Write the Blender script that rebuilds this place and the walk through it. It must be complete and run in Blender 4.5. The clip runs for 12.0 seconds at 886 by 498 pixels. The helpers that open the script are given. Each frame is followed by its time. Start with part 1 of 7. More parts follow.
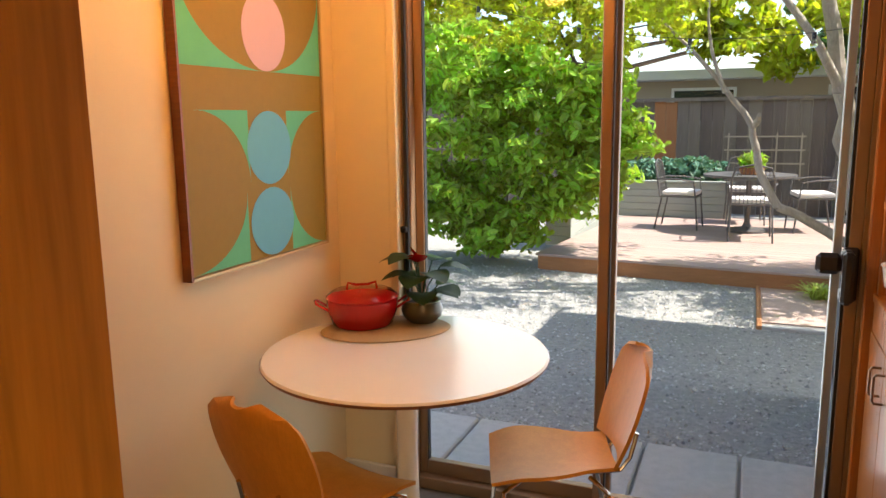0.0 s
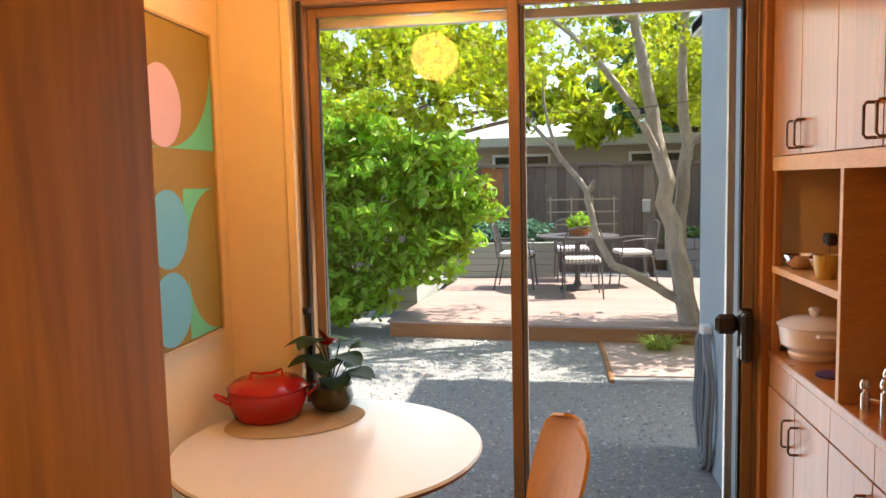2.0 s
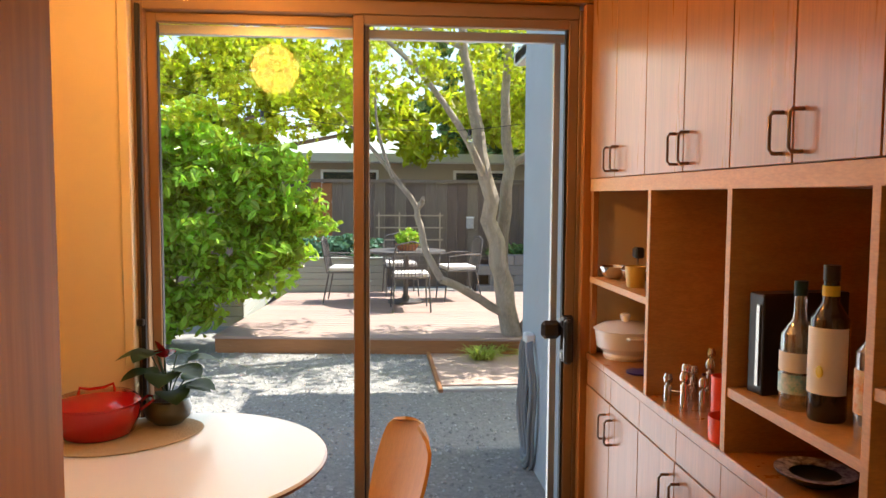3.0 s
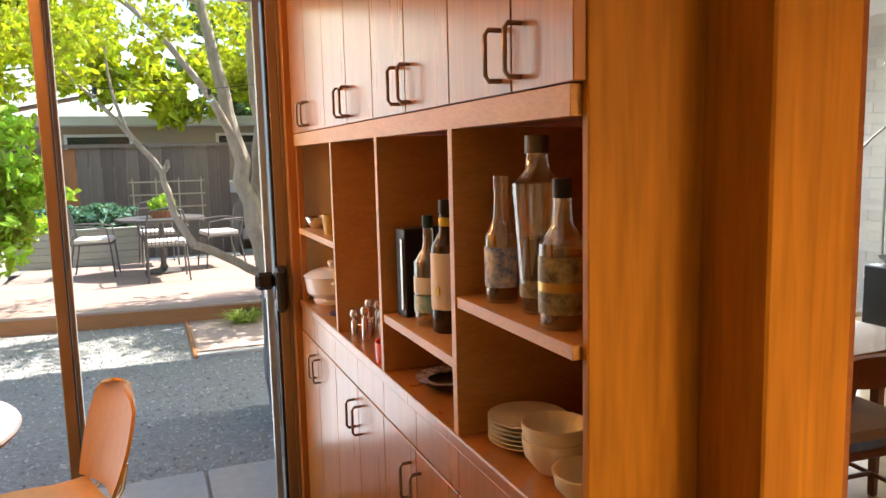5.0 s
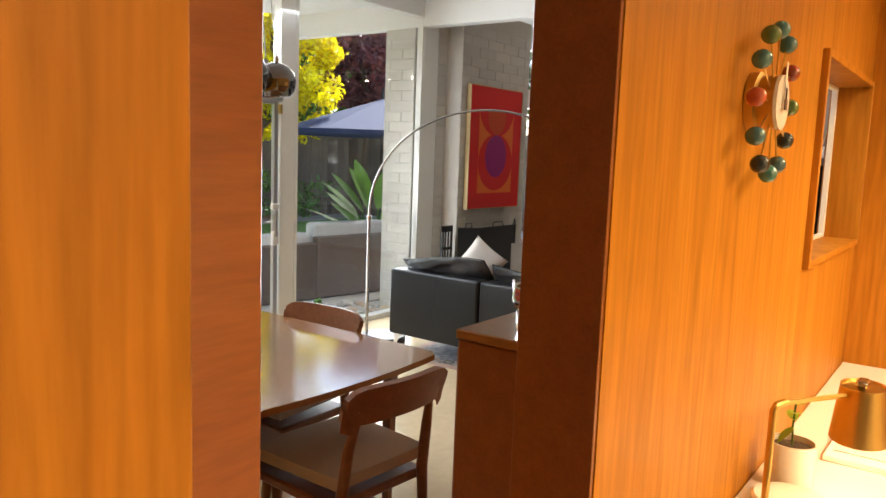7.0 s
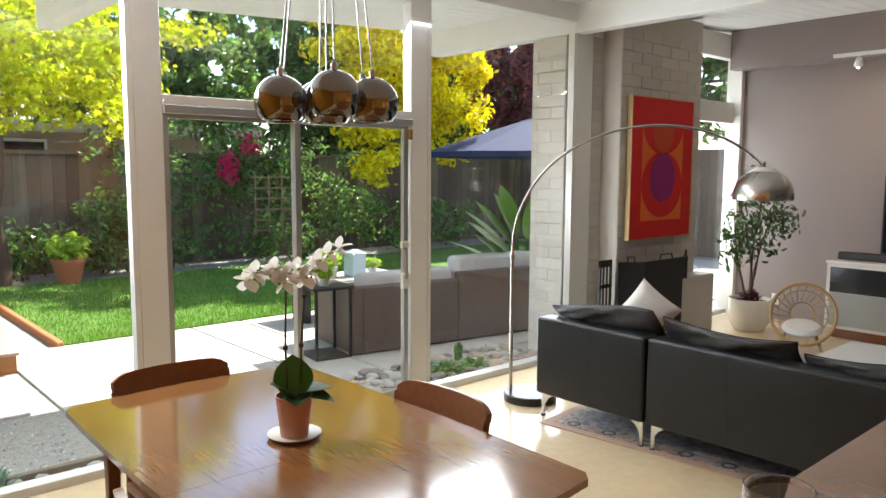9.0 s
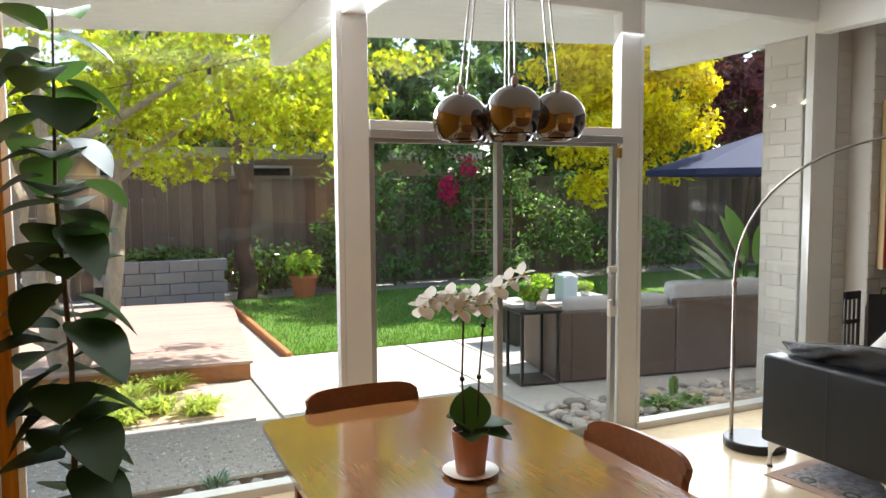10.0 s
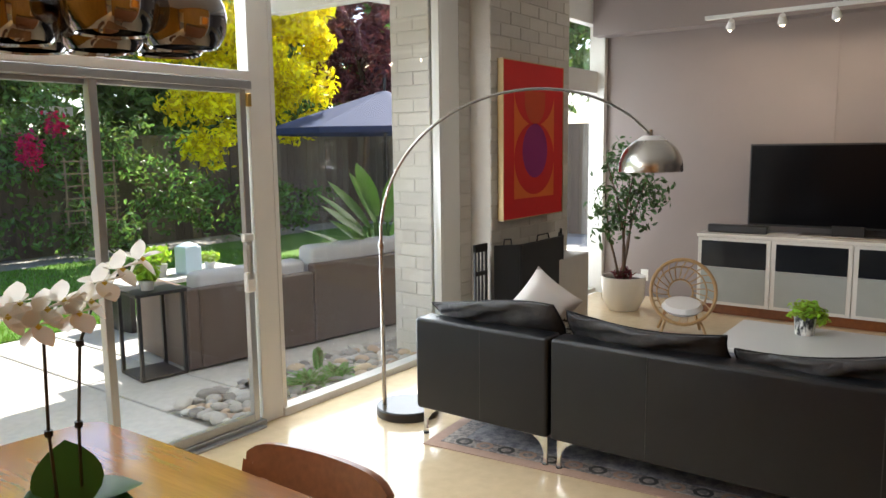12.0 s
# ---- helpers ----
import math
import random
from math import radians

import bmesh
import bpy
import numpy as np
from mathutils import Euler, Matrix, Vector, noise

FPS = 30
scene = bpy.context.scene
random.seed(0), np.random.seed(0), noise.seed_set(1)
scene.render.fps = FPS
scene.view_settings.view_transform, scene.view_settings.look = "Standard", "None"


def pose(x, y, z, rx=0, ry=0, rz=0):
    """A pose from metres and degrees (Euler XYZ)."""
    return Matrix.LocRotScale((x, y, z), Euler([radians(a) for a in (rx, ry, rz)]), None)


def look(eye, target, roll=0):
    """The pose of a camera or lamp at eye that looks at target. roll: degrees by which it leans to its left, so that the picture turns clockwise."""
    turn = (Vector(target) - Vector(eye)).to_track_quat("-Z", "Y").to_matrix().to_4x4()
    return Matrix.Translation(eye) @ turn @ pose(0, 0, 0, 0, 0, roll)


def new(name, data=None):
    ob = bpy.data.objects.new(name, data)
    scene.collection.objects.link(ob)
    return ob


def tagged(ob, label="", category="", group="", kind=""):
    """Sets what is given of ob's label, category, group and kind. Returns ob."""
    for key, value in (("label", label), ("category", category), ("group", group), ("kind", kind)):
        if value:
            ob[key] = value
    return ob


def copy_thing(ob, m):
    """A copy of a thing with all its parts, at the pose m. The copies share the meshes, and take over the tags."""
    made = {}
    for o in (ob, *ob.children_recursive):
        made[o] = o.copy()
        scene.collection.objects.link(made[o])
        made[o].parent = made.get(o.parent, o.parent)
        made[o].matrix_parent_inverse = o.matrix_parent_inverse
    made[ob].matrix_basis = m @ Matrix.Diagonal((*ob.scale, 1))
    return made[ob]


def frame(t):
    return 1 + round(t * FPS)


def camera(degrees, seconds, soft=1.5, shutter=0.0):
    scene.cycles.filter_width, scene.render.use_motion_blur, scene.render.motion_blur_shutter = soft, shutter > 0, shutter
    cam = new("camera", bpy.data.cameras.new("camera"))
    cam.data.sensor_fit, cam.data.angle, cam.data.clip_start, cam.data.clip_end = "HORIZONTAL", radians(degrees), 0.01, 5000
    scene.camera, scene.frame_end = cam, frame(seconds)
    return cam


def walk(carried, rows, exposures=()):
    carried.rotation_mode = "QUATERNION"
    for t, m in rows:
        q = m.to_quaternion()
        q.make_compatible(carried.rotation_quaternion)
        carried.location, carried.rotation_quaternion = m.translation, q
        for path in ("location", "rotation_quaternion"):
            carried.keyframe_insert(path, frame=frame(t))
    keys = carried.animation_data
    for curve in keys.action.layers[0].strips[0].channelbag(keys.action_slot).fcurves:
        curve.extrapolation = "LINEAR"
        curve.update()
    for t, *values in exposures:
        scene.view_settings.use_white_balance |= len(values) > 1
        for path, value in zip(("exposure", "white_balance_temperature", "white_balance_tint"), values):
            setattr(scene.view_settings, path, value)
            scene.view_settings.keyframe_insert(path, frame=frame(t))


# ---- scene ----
cam = camera(61.5, 12.0)
PATH = [
    (0, (0.056, 0.069, 1.54), (-0.697, 1.89, 1.199), -0.7),
    (0.5, (-0.057, 0.006, 1.559), (-0.594, 1.912, 1.277), 0.7),
    (1, (-0.13, 0.021, 1.572), (-0.561, 1.963, 1.36), 0.1),
    (1.5, (-0.229, 0.085, 1.575), (-0.589, 2.039, 1.351), -0.6),
    (2, (-0.296, 0.062, 1.585), (-0.585, 2.033, 1.404), -1.3),
    (2.5, (-0.36, 0.011, 1.585), (-0.426, 2.006, 1.451), 0.4),
    (3, (-0.361, -0.032, 1.576), (-0.182, 1.955, 1.433), 0.3),
    (3.2, (-0.346, -0.056, 1.574), (-0.096, 1.922, 1.418), -0.1),
    (4.8, (-0.168, -0.215, 1.55), (0.512, 1.65, 1.303), -0.6),
    (5, (-0.109, -0.24, 1.546), (0.621, 1.605, 1.296), -1.4),
    (5.5, (0.003, -0.269, 1.547), (1.013, 1.44, 1.299), -1.2),
    (6, (0.159, -0.213, 1.55), (1.507, 1.247, 1.325), 0.4),
    (6.5, (0.341, -0.059, 1.543), (1.908, 1.164, 1.32), 1.9),
    (6.7, (0.397, 0.001, 1.541), (2.011, 1.159, 1.306), 2.2),
    (8.3, (1.056, 0.449, 1.607), (2.524, 1.757, 1.244), 1.6),
    (8.5, (1.095, 0.521, 1.619), (2.553, 1.851, 1.292), 1.8),
    (9, (1.208, 0.588, 1.609), (2.535, 2.07, 1.394), 0.3),
    (9.5, (1.341, 0.626, 1.612), (2.348, 2.346, 1.436), -0.2),
    (10, (1.409, 0.666, 1.611), (2.244, 2.476, 1.451), -0.4),
    (10.5, (1.483, 0.792, 1.61), (2.376, 2.573, 1.443), -0.4),
    (11, (1.537, 0.977, 1.618), (2.627, 2.642, 1.42), 0.5),
    (11.5, (1.615, 1.12, 1.599), (2.952, 2.591, 1.379), 0.3),
    (12, (1.746, 1.256, 1.562), (3.343, 2.43, 1.295), -0.7),
]
walk(cam, [(t, look(eye, target, roll)) for t, eye, target, roll in PATH], [(0.0, 1.28), (3.2, 1.28), (4.8, 1.5), (5.5, 1.78), (6.0, 1.85), (6.5, 1.78), (8.5, 1.72), (9.5, 1.5), (11.0, 1.35), (11.5, 1.36), (12.0, 1.6)])
# ---- world, sun, large lights ----
SUN_DIR = Vector((0.66, 0.10, 0.85)).normalized()
world = bpy.data.worlds.new("world")
scene.world = world
world.use_nodes = True
wn = world.node_tree.nodes
sky = wn.new("ShaderNodeTexSky")
sky.sky_type = "NISHITA"
sky.sun_disc = False
sky.sun_elevation = math.asin(SUN_DIR.z)
sky.sun_rotation = math.atan2(SUN_DIR.x, SUN_DIR.y)
world.node_tree.links.new(sky.outputs[0], wn["Background"].inputs[0])
wn["Background"].inputs[1].default_value = 0.15


def lamp(name, kind, m, energy, colour, size=0.1, size_y=None, spot=None):
    d = bpy.data.lights.new(name, kind)
    d.energy, d.color = energy, colour
    if kind == "SUN":
        d.angle = size
    elif kind == "AREA":
        d.shape, d.size, d.size_y = "RECTANGLE", size, size_y or size
        if spot:
            d.spread = radians(spot)
    else:
        d.shadow_soft_size = size
        if spot:
            d.spot_size = radians(spot)
    ob = new(name, d)
    ob.matrix_world = m
    return ob


lamp("sun", "SUN", look(SUN_DIR * 30, (0, 0, 0)), 5.0, (1.0, 0.95, 0.87), radians(0.6))
# sky light entering the real openings
lamp("sky_nook_door", "AREA", look((-0.4, 2.95, 1.2), (-0.4, 0, 1.0)), 7.0, (0.90, 0.95, 1.0), 1.4, 1.9)
lamp("sky_dining_glass", "AREA", look((3.45, 4.66, 2.48), (3.45, 3.2, 1.0)), 23, (0.86, 0.93, 1.0), 4.2, 0.4)
lamp("sky_left_pane", "AREA", look((1.83, 4.66, 2.35), (2.4, 3.0, 0.9)), 22, (0.86, 0.93, 1.0), 1.45, 0.5)
lamp("sky_side_pane", "AREA", look((5.40, 4.655, 0.82), (5.2, 3.0, 0.95)), 15, (0.86, 0.93, 1.0), 1.45, 1.3)
lamp("sky_strip_window", "AREA", look((8.6, 4.86, 1.5), (8.6, 0, 1.2)), 10, (0.9, 0.96, 1.0), 0.6, 2.2)
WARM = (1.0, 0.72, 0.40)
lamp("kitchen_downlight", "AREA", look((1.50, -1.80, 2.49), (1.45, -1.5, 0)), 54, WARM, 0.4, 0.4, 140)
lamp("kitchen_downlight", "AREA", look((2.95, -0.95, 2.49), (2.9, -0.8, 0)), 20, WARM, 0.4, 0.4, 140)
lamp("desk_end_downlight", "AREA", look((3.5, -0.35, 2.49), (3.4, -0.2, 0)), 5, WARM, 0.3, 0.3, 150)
lamp("desk_bulb", "SPOT", look((2.50, 0.27, 0.93), (2.48, 0.27, 0.0)), 0.7, (1.0, 0.66, 0.32), 0.03, spot=120)
for i, (ty, tilt) in enumerate([(3.0, 0.5), (2.62, 0.2), (2.25, 0.0), (1.9, -0.2)]):
    lamp("track_bulb", "SPOT", look((8.0, ty, 2.42), (9.2, ty + tilt, 1.4)), 4, (1.0, 0.8, 0.6), 0.04, spot=95)


# ---- materials ----
def mat(name, base, rough=0.5, metal=0.0, other=None, scale=8.0, stretch=(1, 1, 1), mixed=0.5, bump=0.0, bump_scale=None,
        detail=6.0, island=0.0, obj=0.0, coat=0.0, transmission=0.0, emission=None, ior=1.45, fine=0.0, rough_var=0.0, distort=0.0, grain=0.0, coat_rough=0.18):
    m = bpy.data.materials.new(name)
    m.use_nodes = True
    nt = m.node_tree
    n, l = nt.nodes, nt.links
    b = n["Principled BSDF"]
    b.inputs["Roughness"].default_value = rough
    b.inputs["Metallic"].default_value = metal
    b.inputs["IOR"].default_value = ior
    b.inputs["Coat Weight"].default_value = coat
    b.inputs["Coat Roughness"].default_value = coat_rough
    b.inputs["Transmission Weight"].default_value = transmission
    b.inputs["Base Color"].default_value = (*base, 1)
    if emission:
        b.inputs["Emission Color"].default_value = (*emission[0], 1)
        b.inputs["Emission Strength"].default_value = emission[1]
    tc = n.new("ShaderNodeTexCoord")
    mp = n.new("ShaderNodeMapping")
    mp.inputs["Scale"].default_value = stretch
    l.new(tc.outputs["Object"], mp.inputs["Vector"])
    col = None
    if other:
        tx = n.new("ShaderNodeTexNoise")
        tx.inputs["Scale"].default_value = scale
        tx.inputs["Detail"].default_value = detail
        tx.inputs["Roughness"].default_value = 0.65
        tx.inputs["Distortion"].default_value = distort
        l.new(mp.outputs[0], tx.inputs["Vector"])
        rp = n.new("ShaderNodeMapRange")
        rp.inputs[1].default_value, rp.inputs[2].default_value = 0.5 - 0.5 * mixed, 0.5 + 0.5 * mixed
        l.new(tx.outputs["Fac"], rp.inputs[0])
        mx = n.new("ShaderNodeMix")
        mx.data_type = "RGBA"
        mx.inputs[6].default_value, mx.inputs[7].default_value = (*base, 1), (*other, 1)
        l.new(rp.outputs[0], mx.inputs[0])
        col = mx.outputs[2]
        if fine:
            t2 = n.new("ShaderNodeTexNoise")
            t2.inputs["Scale"].default_value = scale * 7
            t2.inputs["Detail"].default_value = 4
            l.new(mp.outputs[0], t2.inputs["Vector"])
            hv = n.new("ShaderNodeMapRange")
            hv.inputs[1].default_value, hv.inputs[2].default_value = 0.3, 0.7
            hv.inputs[3].default_value, hv.inputs[4].default_value = 1 - fine, 1 + fine
            l.new(t2.outputs["Fac"], hv.inputs[0])
            mm = n.new("ShaderNodeVectorMath")
            mm.operation = "SCALE"
            l.new(col, mm.inputs[0])
            l.new(hv.outputs[0], mm.inputs["Scale"])
            col = mm.outputs[0]
        if grain:
            # cathedral figure: contour lines of a slow stretched noise
            g1 = n.new("ShaderNodeTexNoise")
            g1.inputs["Scale"].default_value = scale * 0.35
            g1.inputs["Detail"].default_value = 2
            l.new(mp.outputs[0], g1.inputs["Vector"])
            g2 = n.new("ShaderNodeMath")
            g2.operation = "MULTIPLY"
            g2.inputs[1].default_value = 95.0
            l.new(g1.outputs["Fac"], g2.inputs[0])
            g3 = n.new("ShaderNodeMath")
            g3.operation = "SINE"
            l.new(g2.outputs[0], g3.inputs[0])
            g4 = n.new("ShaderNodeMapRange")
            g4.inputs[1].default_value, g4.inputs[2].default_value = 0.35, 1.0
            g4.inputs[3].default_value, g4.inputs[4].default_value = 1.0, 1.0 - grain
            l.new(g3.outputs[0], g4.inputs[0])
            g5 = n.new("ShaderNodeVectorMath")
            g5.operation = "SCALE"
            l.new(col, g5.inputs[0])
            l.new(g4.outputs[0], g5.inputs["Scale"])
            col = g5.outputs[0]
        if rough_var:
            rr = n.new("ShaderNodeMapRange")
            rr.inputs[3].default_value, rr.inputs[4].default_value = rough - rough_var, rough + rough_var
            l.new(tx.outputs["Fac"], rr.inputs[0])
            l.new(rr.outputs[0], b.inputs["Roughness"])
    if island or obj:
        src = n.new("ShaderNodeNewGeometry").outputs["Random Per Island"] if island else n.new("ShaderNodeObjectInfo").outputs["Random"]
        hs = n.new("ShaderNodeHueSaturation")
        amount = island or obj
        vr = n.new("ShaderNodeMapRange")
        vr.inputs[3].default_value, vr.inputs[4].default_value = 1 - amount, 1 + amount
        l.new(src, vr.inputs[0])
        l.new(vr.outputs[0], hs.inputs["Value"])
        hr = n.new("ShaderNodeMapRange")
        hr.inputs[3].default_value, hr.inputs[4].default_value = 0.5 - 0.05 * amount, 0.5 + 0.05 * amount
        l.new(src, hr.inputs[0])
        l.new(hr.outputs[0], hs.inputs["Hue"])
        if col:
            l.new(col, hs.inputs["Color"])
        else:
            hs.inputs["Color"].default_value = (*base, 1)
        col = hs.outputs[0]
    if col:
        l.new(col, b.inputs["Base Color"])
    if bump:
        t3 = n.new("ShaderNodeTexNoise")
        t3.inputs["Scale"].default_value = bump_scale or scale * 4
        t3.inputs["Detail"].default_value = 5
        l.new(mp.outputs[0], t3.inputs["Vector"])
        bp = n.new("ShaderNodeBump")
        bp.inputs["Strength"].default_value = bump
        bp.inputs["Distance"].default_value = 0.01
        l.new(t3.outputs["Fac"], bp.inputs["Height"])
        l.new(bp.outputs[0], b.inputs["Normal"])
    return m


def leafy(name, base, amount=0.4, through_it=0.45, rough=0.45, tint=(1.5, 1.45, 0.8)):
    m = mat(name, base, rough, island=amount)
    nt = m.node_tree
    n, l = nt.nodes, nt.links
    b = n["Principled BSDF"]
    tr = n.new("ShaderNodeBsdfTranslucent")
    src = b.inputs["Base Color"].links[0].from_socket
    gain = n.new("ShaderNodeVectorMath")
    gain.operation = "MULTIPLY"
    gain.inputs[1].default_value = tint
    l.new(src, gain.inputs[0])
    l.new(gain.outputs[0], tr.inputs["Color"])
    mx = n.new("ShaderNodeMixShader")
    mx.inputs[0].default_value = through_it
    l.new(b.outputs[0], mx.inputs[1])
    l.new(tr.outputs[0], mx.inputs[2])
    l.new(mx.outputs[0], n["Material Output"].inputs[0])
    return m


def pane_glass(name, tint=(1, 1, 1), gloss=0.9, base_gloss=0.03):
    m = bpy.data.materials.new(name)
    m.use_nodes = True
    n, l = m.node_tree.nodes, m.node_tree.links
    n.remove(n["Principled BSDF"])
    t, g, f, mx = n.new("ShaderNodeBsdfTransparent"), n.new("ShaderNodeBsdfGlossy"), n.new("ShaderNodeLayerWeight"), n.new("ShaderNodeMixShader")
    pw, ad = n.new("ShaderNodeMath"), n.new("ShaderNodeMath")
    pw.operation, ad.operation = "POWER", "MULTIPLY_ADD"
    pw.inputs[1].default_value, ad.inputs[1].default_value, ad.inputs[2].default_value = 4.0, 0.6, base_gloss
    t.inputs[0].default_value = (*tint, 1)
    g.inputs["Roughness"].default_value = 0.0
    g.inputs[0].default_value = (gloss, gloss, gloss, 1)
    f.inputs[0].default_value = 0.5
    l.new(f.outputs["Facing"], pw.inputs[0])
    l.new(pw.outputs[0], ad.inputs[0])
    l.new(ad.outputs[0], mx.inputs[0])
    l.new(t.outputs[0], mx.inputs[1])
    l.new(g.outputs[0], mx.inputs[2])
    l.new(mx.outputs[0], n["Material Output"].inputs[0])
    return m


W_ORANGE = mat("teak_panel", (0.49, 0.205, 0.020), 0.46, other=(0.34, 0.122, 0.010), scale=3.2, stretch=(3, 3, 0.22), mixed=0.5, bump=0.03, bump_scale=30, fine=0.14, rough_var=0.07, distort=1.2, grain=0.10, ior=1.26)
W_CAB = mat("cherry_veneer", (0.46, 0.172, 0.034), 0.29, other=(0.35, 0.122, 0.022), scale=6, stretch=(4, 4, 0.2), mixed=0.6, bump=0.02, bump_scale=40, fine=0.1, rough_var=0.06, coat=0.4, grain=0.07, coat_rough=0.2)
W_CAB_EDGE = mat("cherry_edge", (0.62, 0.32, 0.10), 0.4, other=(0.50, 0.23, 0.06), scale=9, stretch=(1, 1, 4), mixed=0.6, fine=0.1)
# cherry darkened and reddened to carry the deep shade inside the open shelves
W_IN_SHADE = mat("cabinet_inside_shade", (0.38, 0.105, 0.017), 0.42, other=(0.28, 0.072, 0.011), scale=5, stretch=(3, 3, 0.25), mixed=0.6, fine=0.1)
W_TABLE = mat("walnut_table", (0.30, 0.135, 0.045), 0.11, other=(0.20, 0.08, 0.026), scale=4, stretch=(5, 0.35, 3), mixed=0.7, bump=0.015, bump_scale=30, fine=0.1, rough_var=0.03, coat=1.0, coat_rough=0.11)
W_CHAIR = mat("walnut_chair", (0.24, 0.09, 0.034), 0.36, other=(0.15, 0.05, 0.018), scale=8, stretch=(1, 1, 1), mixed=0.7, fine=0.12, bump=0.02)
W_SIDE = mat("sideboard_walnut", (0.28, 0.092, 0.026), 0.3, other=(0.19, 0.055, 0.016), scale=6, stretch=(0.4, 4, 4), mixed=0.6, fine=0.1, coat=0.2)
W_PLY = mat("birch_ply_orange", (0.60, 0.26, 0.030), 0.46, ior=1.3, other=(0.50, 0.20, 0.02), scale=5, stretch=(5, 5, 0.4), mixed=0.5, fine=0.06)
P_CREAM = mat("cream_wall_paint", (0.78, 0.66, 0.43), 0.6, other=(0.73, 0.60, 0.38), scale=2.5, mixed=0.9, bump=0.04, bump_scale=180)
P_WHITE = mat("white_paint", (0.80, 0.79, 0.76), 0.42, other=(0.74, 0.73, 0.69), scale=3, mixed=0.9, bump=0.03, bump_scale=120)
P_CEIL = mat("white_tongue_groove", (0.82, 0.82, 0.80), 0.55, other=(0.77, 0.77, 0.75), scale=2, mixed=0.9, bump=0.03, bump_scale=90)
P_GREY = mat("grey_wall_paint", (0.26, 0.215, 0.205), 0.6, other=(0.235, 0.195, 0.185), scale=2.0, mixed=0.9, bump=0.04, bump_scale=160)
P_BLUEGREY = mat("exterior_grey_stucco", (0.42, 0.47, 0.50), 0.8, other=(0.35, 0.40, 0.43), scale=5, mixed=0.9, bump=0.25, bump_scale=90)
BRICK = mat("painted_brick", (0.62, 0.585, 0.525), 0.62, other=(0.54, 0.505, 0.45), scale=7, mixed=0.8, bump=0.35, bump_scale=45, obj=0.07)
MORTAR = mat("painted_mortar", (0.60, 0.565, 0.505), 0.75, other=(0.52, 0.485, 0.43), scale=12, mixed=0.8, bump=0.4, bump_scale=70)
ALU_DARK = mat("bronze_aluminium", (0.33, 0.215, 0.13), 0.38, 0.5, other=(0.26, 0.165, 0.10), scale=4, mixed=0.9)
ALU = mat("mill_aluminium", (0.52, 0.52, 0.51), 0.36, 0.85, other=(0.42, 0.42, 0.41), scale=6, stretch=(1, 1, 0.3), mixed=0.8)
RUBBER = mat("black_seal", (0.012, 0.012, 0.012), 0.5)
BLACK = mat("black_plastic", (0.014, 0.013, 0.013), 0.32, other=(0.022, 0.02, 0.02), scale=20, mixed=0.8)
IRON = mat("black_iron", (0.022, 0.021, 0.022), 0.5, 0.4, other=(0.04, 0.036, 0.034), scale=25, mixed=0.9, bump=0.1)
CHROME = mat("chrome", (0.72, 0.70, 0.68), 0.09, 1.0)
STEEL = mat("brushed_steel", (0.60, 0.57, 0.52), 0.26, 1.0, other=(0.50, 0.47, 0.43), scale=14, stretch=(1, 1, 6), mixed=0.8)
PENDANT = mat("smoked_chrome", (0.27, 0.27, 0.275), 0.05, 1.0)
HANDLE = mat("bronze_pull", (0.30, 0.20, 0.14), 0.3, 0.9, other=(0.22, 0.14, 0.09), scale=30, mixed=0.8)
BRASS = mat("satin_brass", (0.62, 0.42, 0.14), 0.32, 1.0, other=(0.52, 0.34, 0.10), scale=15, mixed=0.8)
LAM_WHITE = mat("white_laminate", (0.78, 0.76, 0.72), 0.2, other=(0.74, 0.72, 0.68), scale=3, mixed=0.9, rough_var=0.05, coat=0.2)
RED_ENAMEL = mat("red_enamel", (0.42, 0.006, 0.007), 0.2, other=(0.35, 0.005, 0.006), scale=6, mixed=0.8, coat=0.25)
WHITE_ENAMEL = mat("white_enamel", (0.86, 0.84, 0.82), 0.22, other=(0.82, 0.79, 0.76), scale=7, mixed=0.8, coat=0.4)
ORANGE_PLASTIC = mat("orange_plastic", (0.78, 0.075, 0.025), 0.3, other=(0.70, 0.06, 0.02), scale=8, mixed=0.8)
LEATHER = mat("black_leather", (0.006, 0.0063, 0.0075), 0.34, other=(0.013, 0.0135, 0.016), scale=7, mixed=0.8, bump=0.25, bump_scale=160, rough_var=0.08)
LEATHER_WORN = mat("worn_black_leather", (0.030, 0.030, 0.033), 0.42, other=(0.06, 0.057, 0.057), scale=9, mixed=0.6, bump=0.5, bump_scale=40, rough_var=0.1)
FLOOR = mat("cream_floor_tile", (0.66, 0.53, 0.35), 0.16, other=(0.58, 0.45, 0.29), scale=2.2, mixed=0.7, fine=0.05, rough_var=0.05, bump=0.02, bump_scale=60)
FLOOR_K = mat("slate_floor", (0.16, 0.15, 0.14), 0.25, other=(0.10, 0.095, 0.09), scale=4, mixed=0.8, fine=0.1, rough_var=0.08)
GRAVEL = mat("crushed_gravel", (0.40, 0.385, 0.35), 0.9, other=(0.21, 0.205, 0.195), scale=26, mixed=0.5, bump=1.0, bump_scale=55, fine=0.3)
CONCRETE = mat("patio_concrete", (0.50, 0.485, 0.455), 0.8, other=(0.40, 0.385, 0.36), scale=3, mixed=0.8, bump=0.2, bump_scale=80, fine=0.08)
DECK_TOP = mat("redwood_deck_board", (0.42, 0.30, 0.255), 0.7, other=(0.34, 0.24, 0.20), scale=4, stretch=(0.3, 4, 4), mixed=0.8, bump=0.15, fine=0.1, island=0.06)
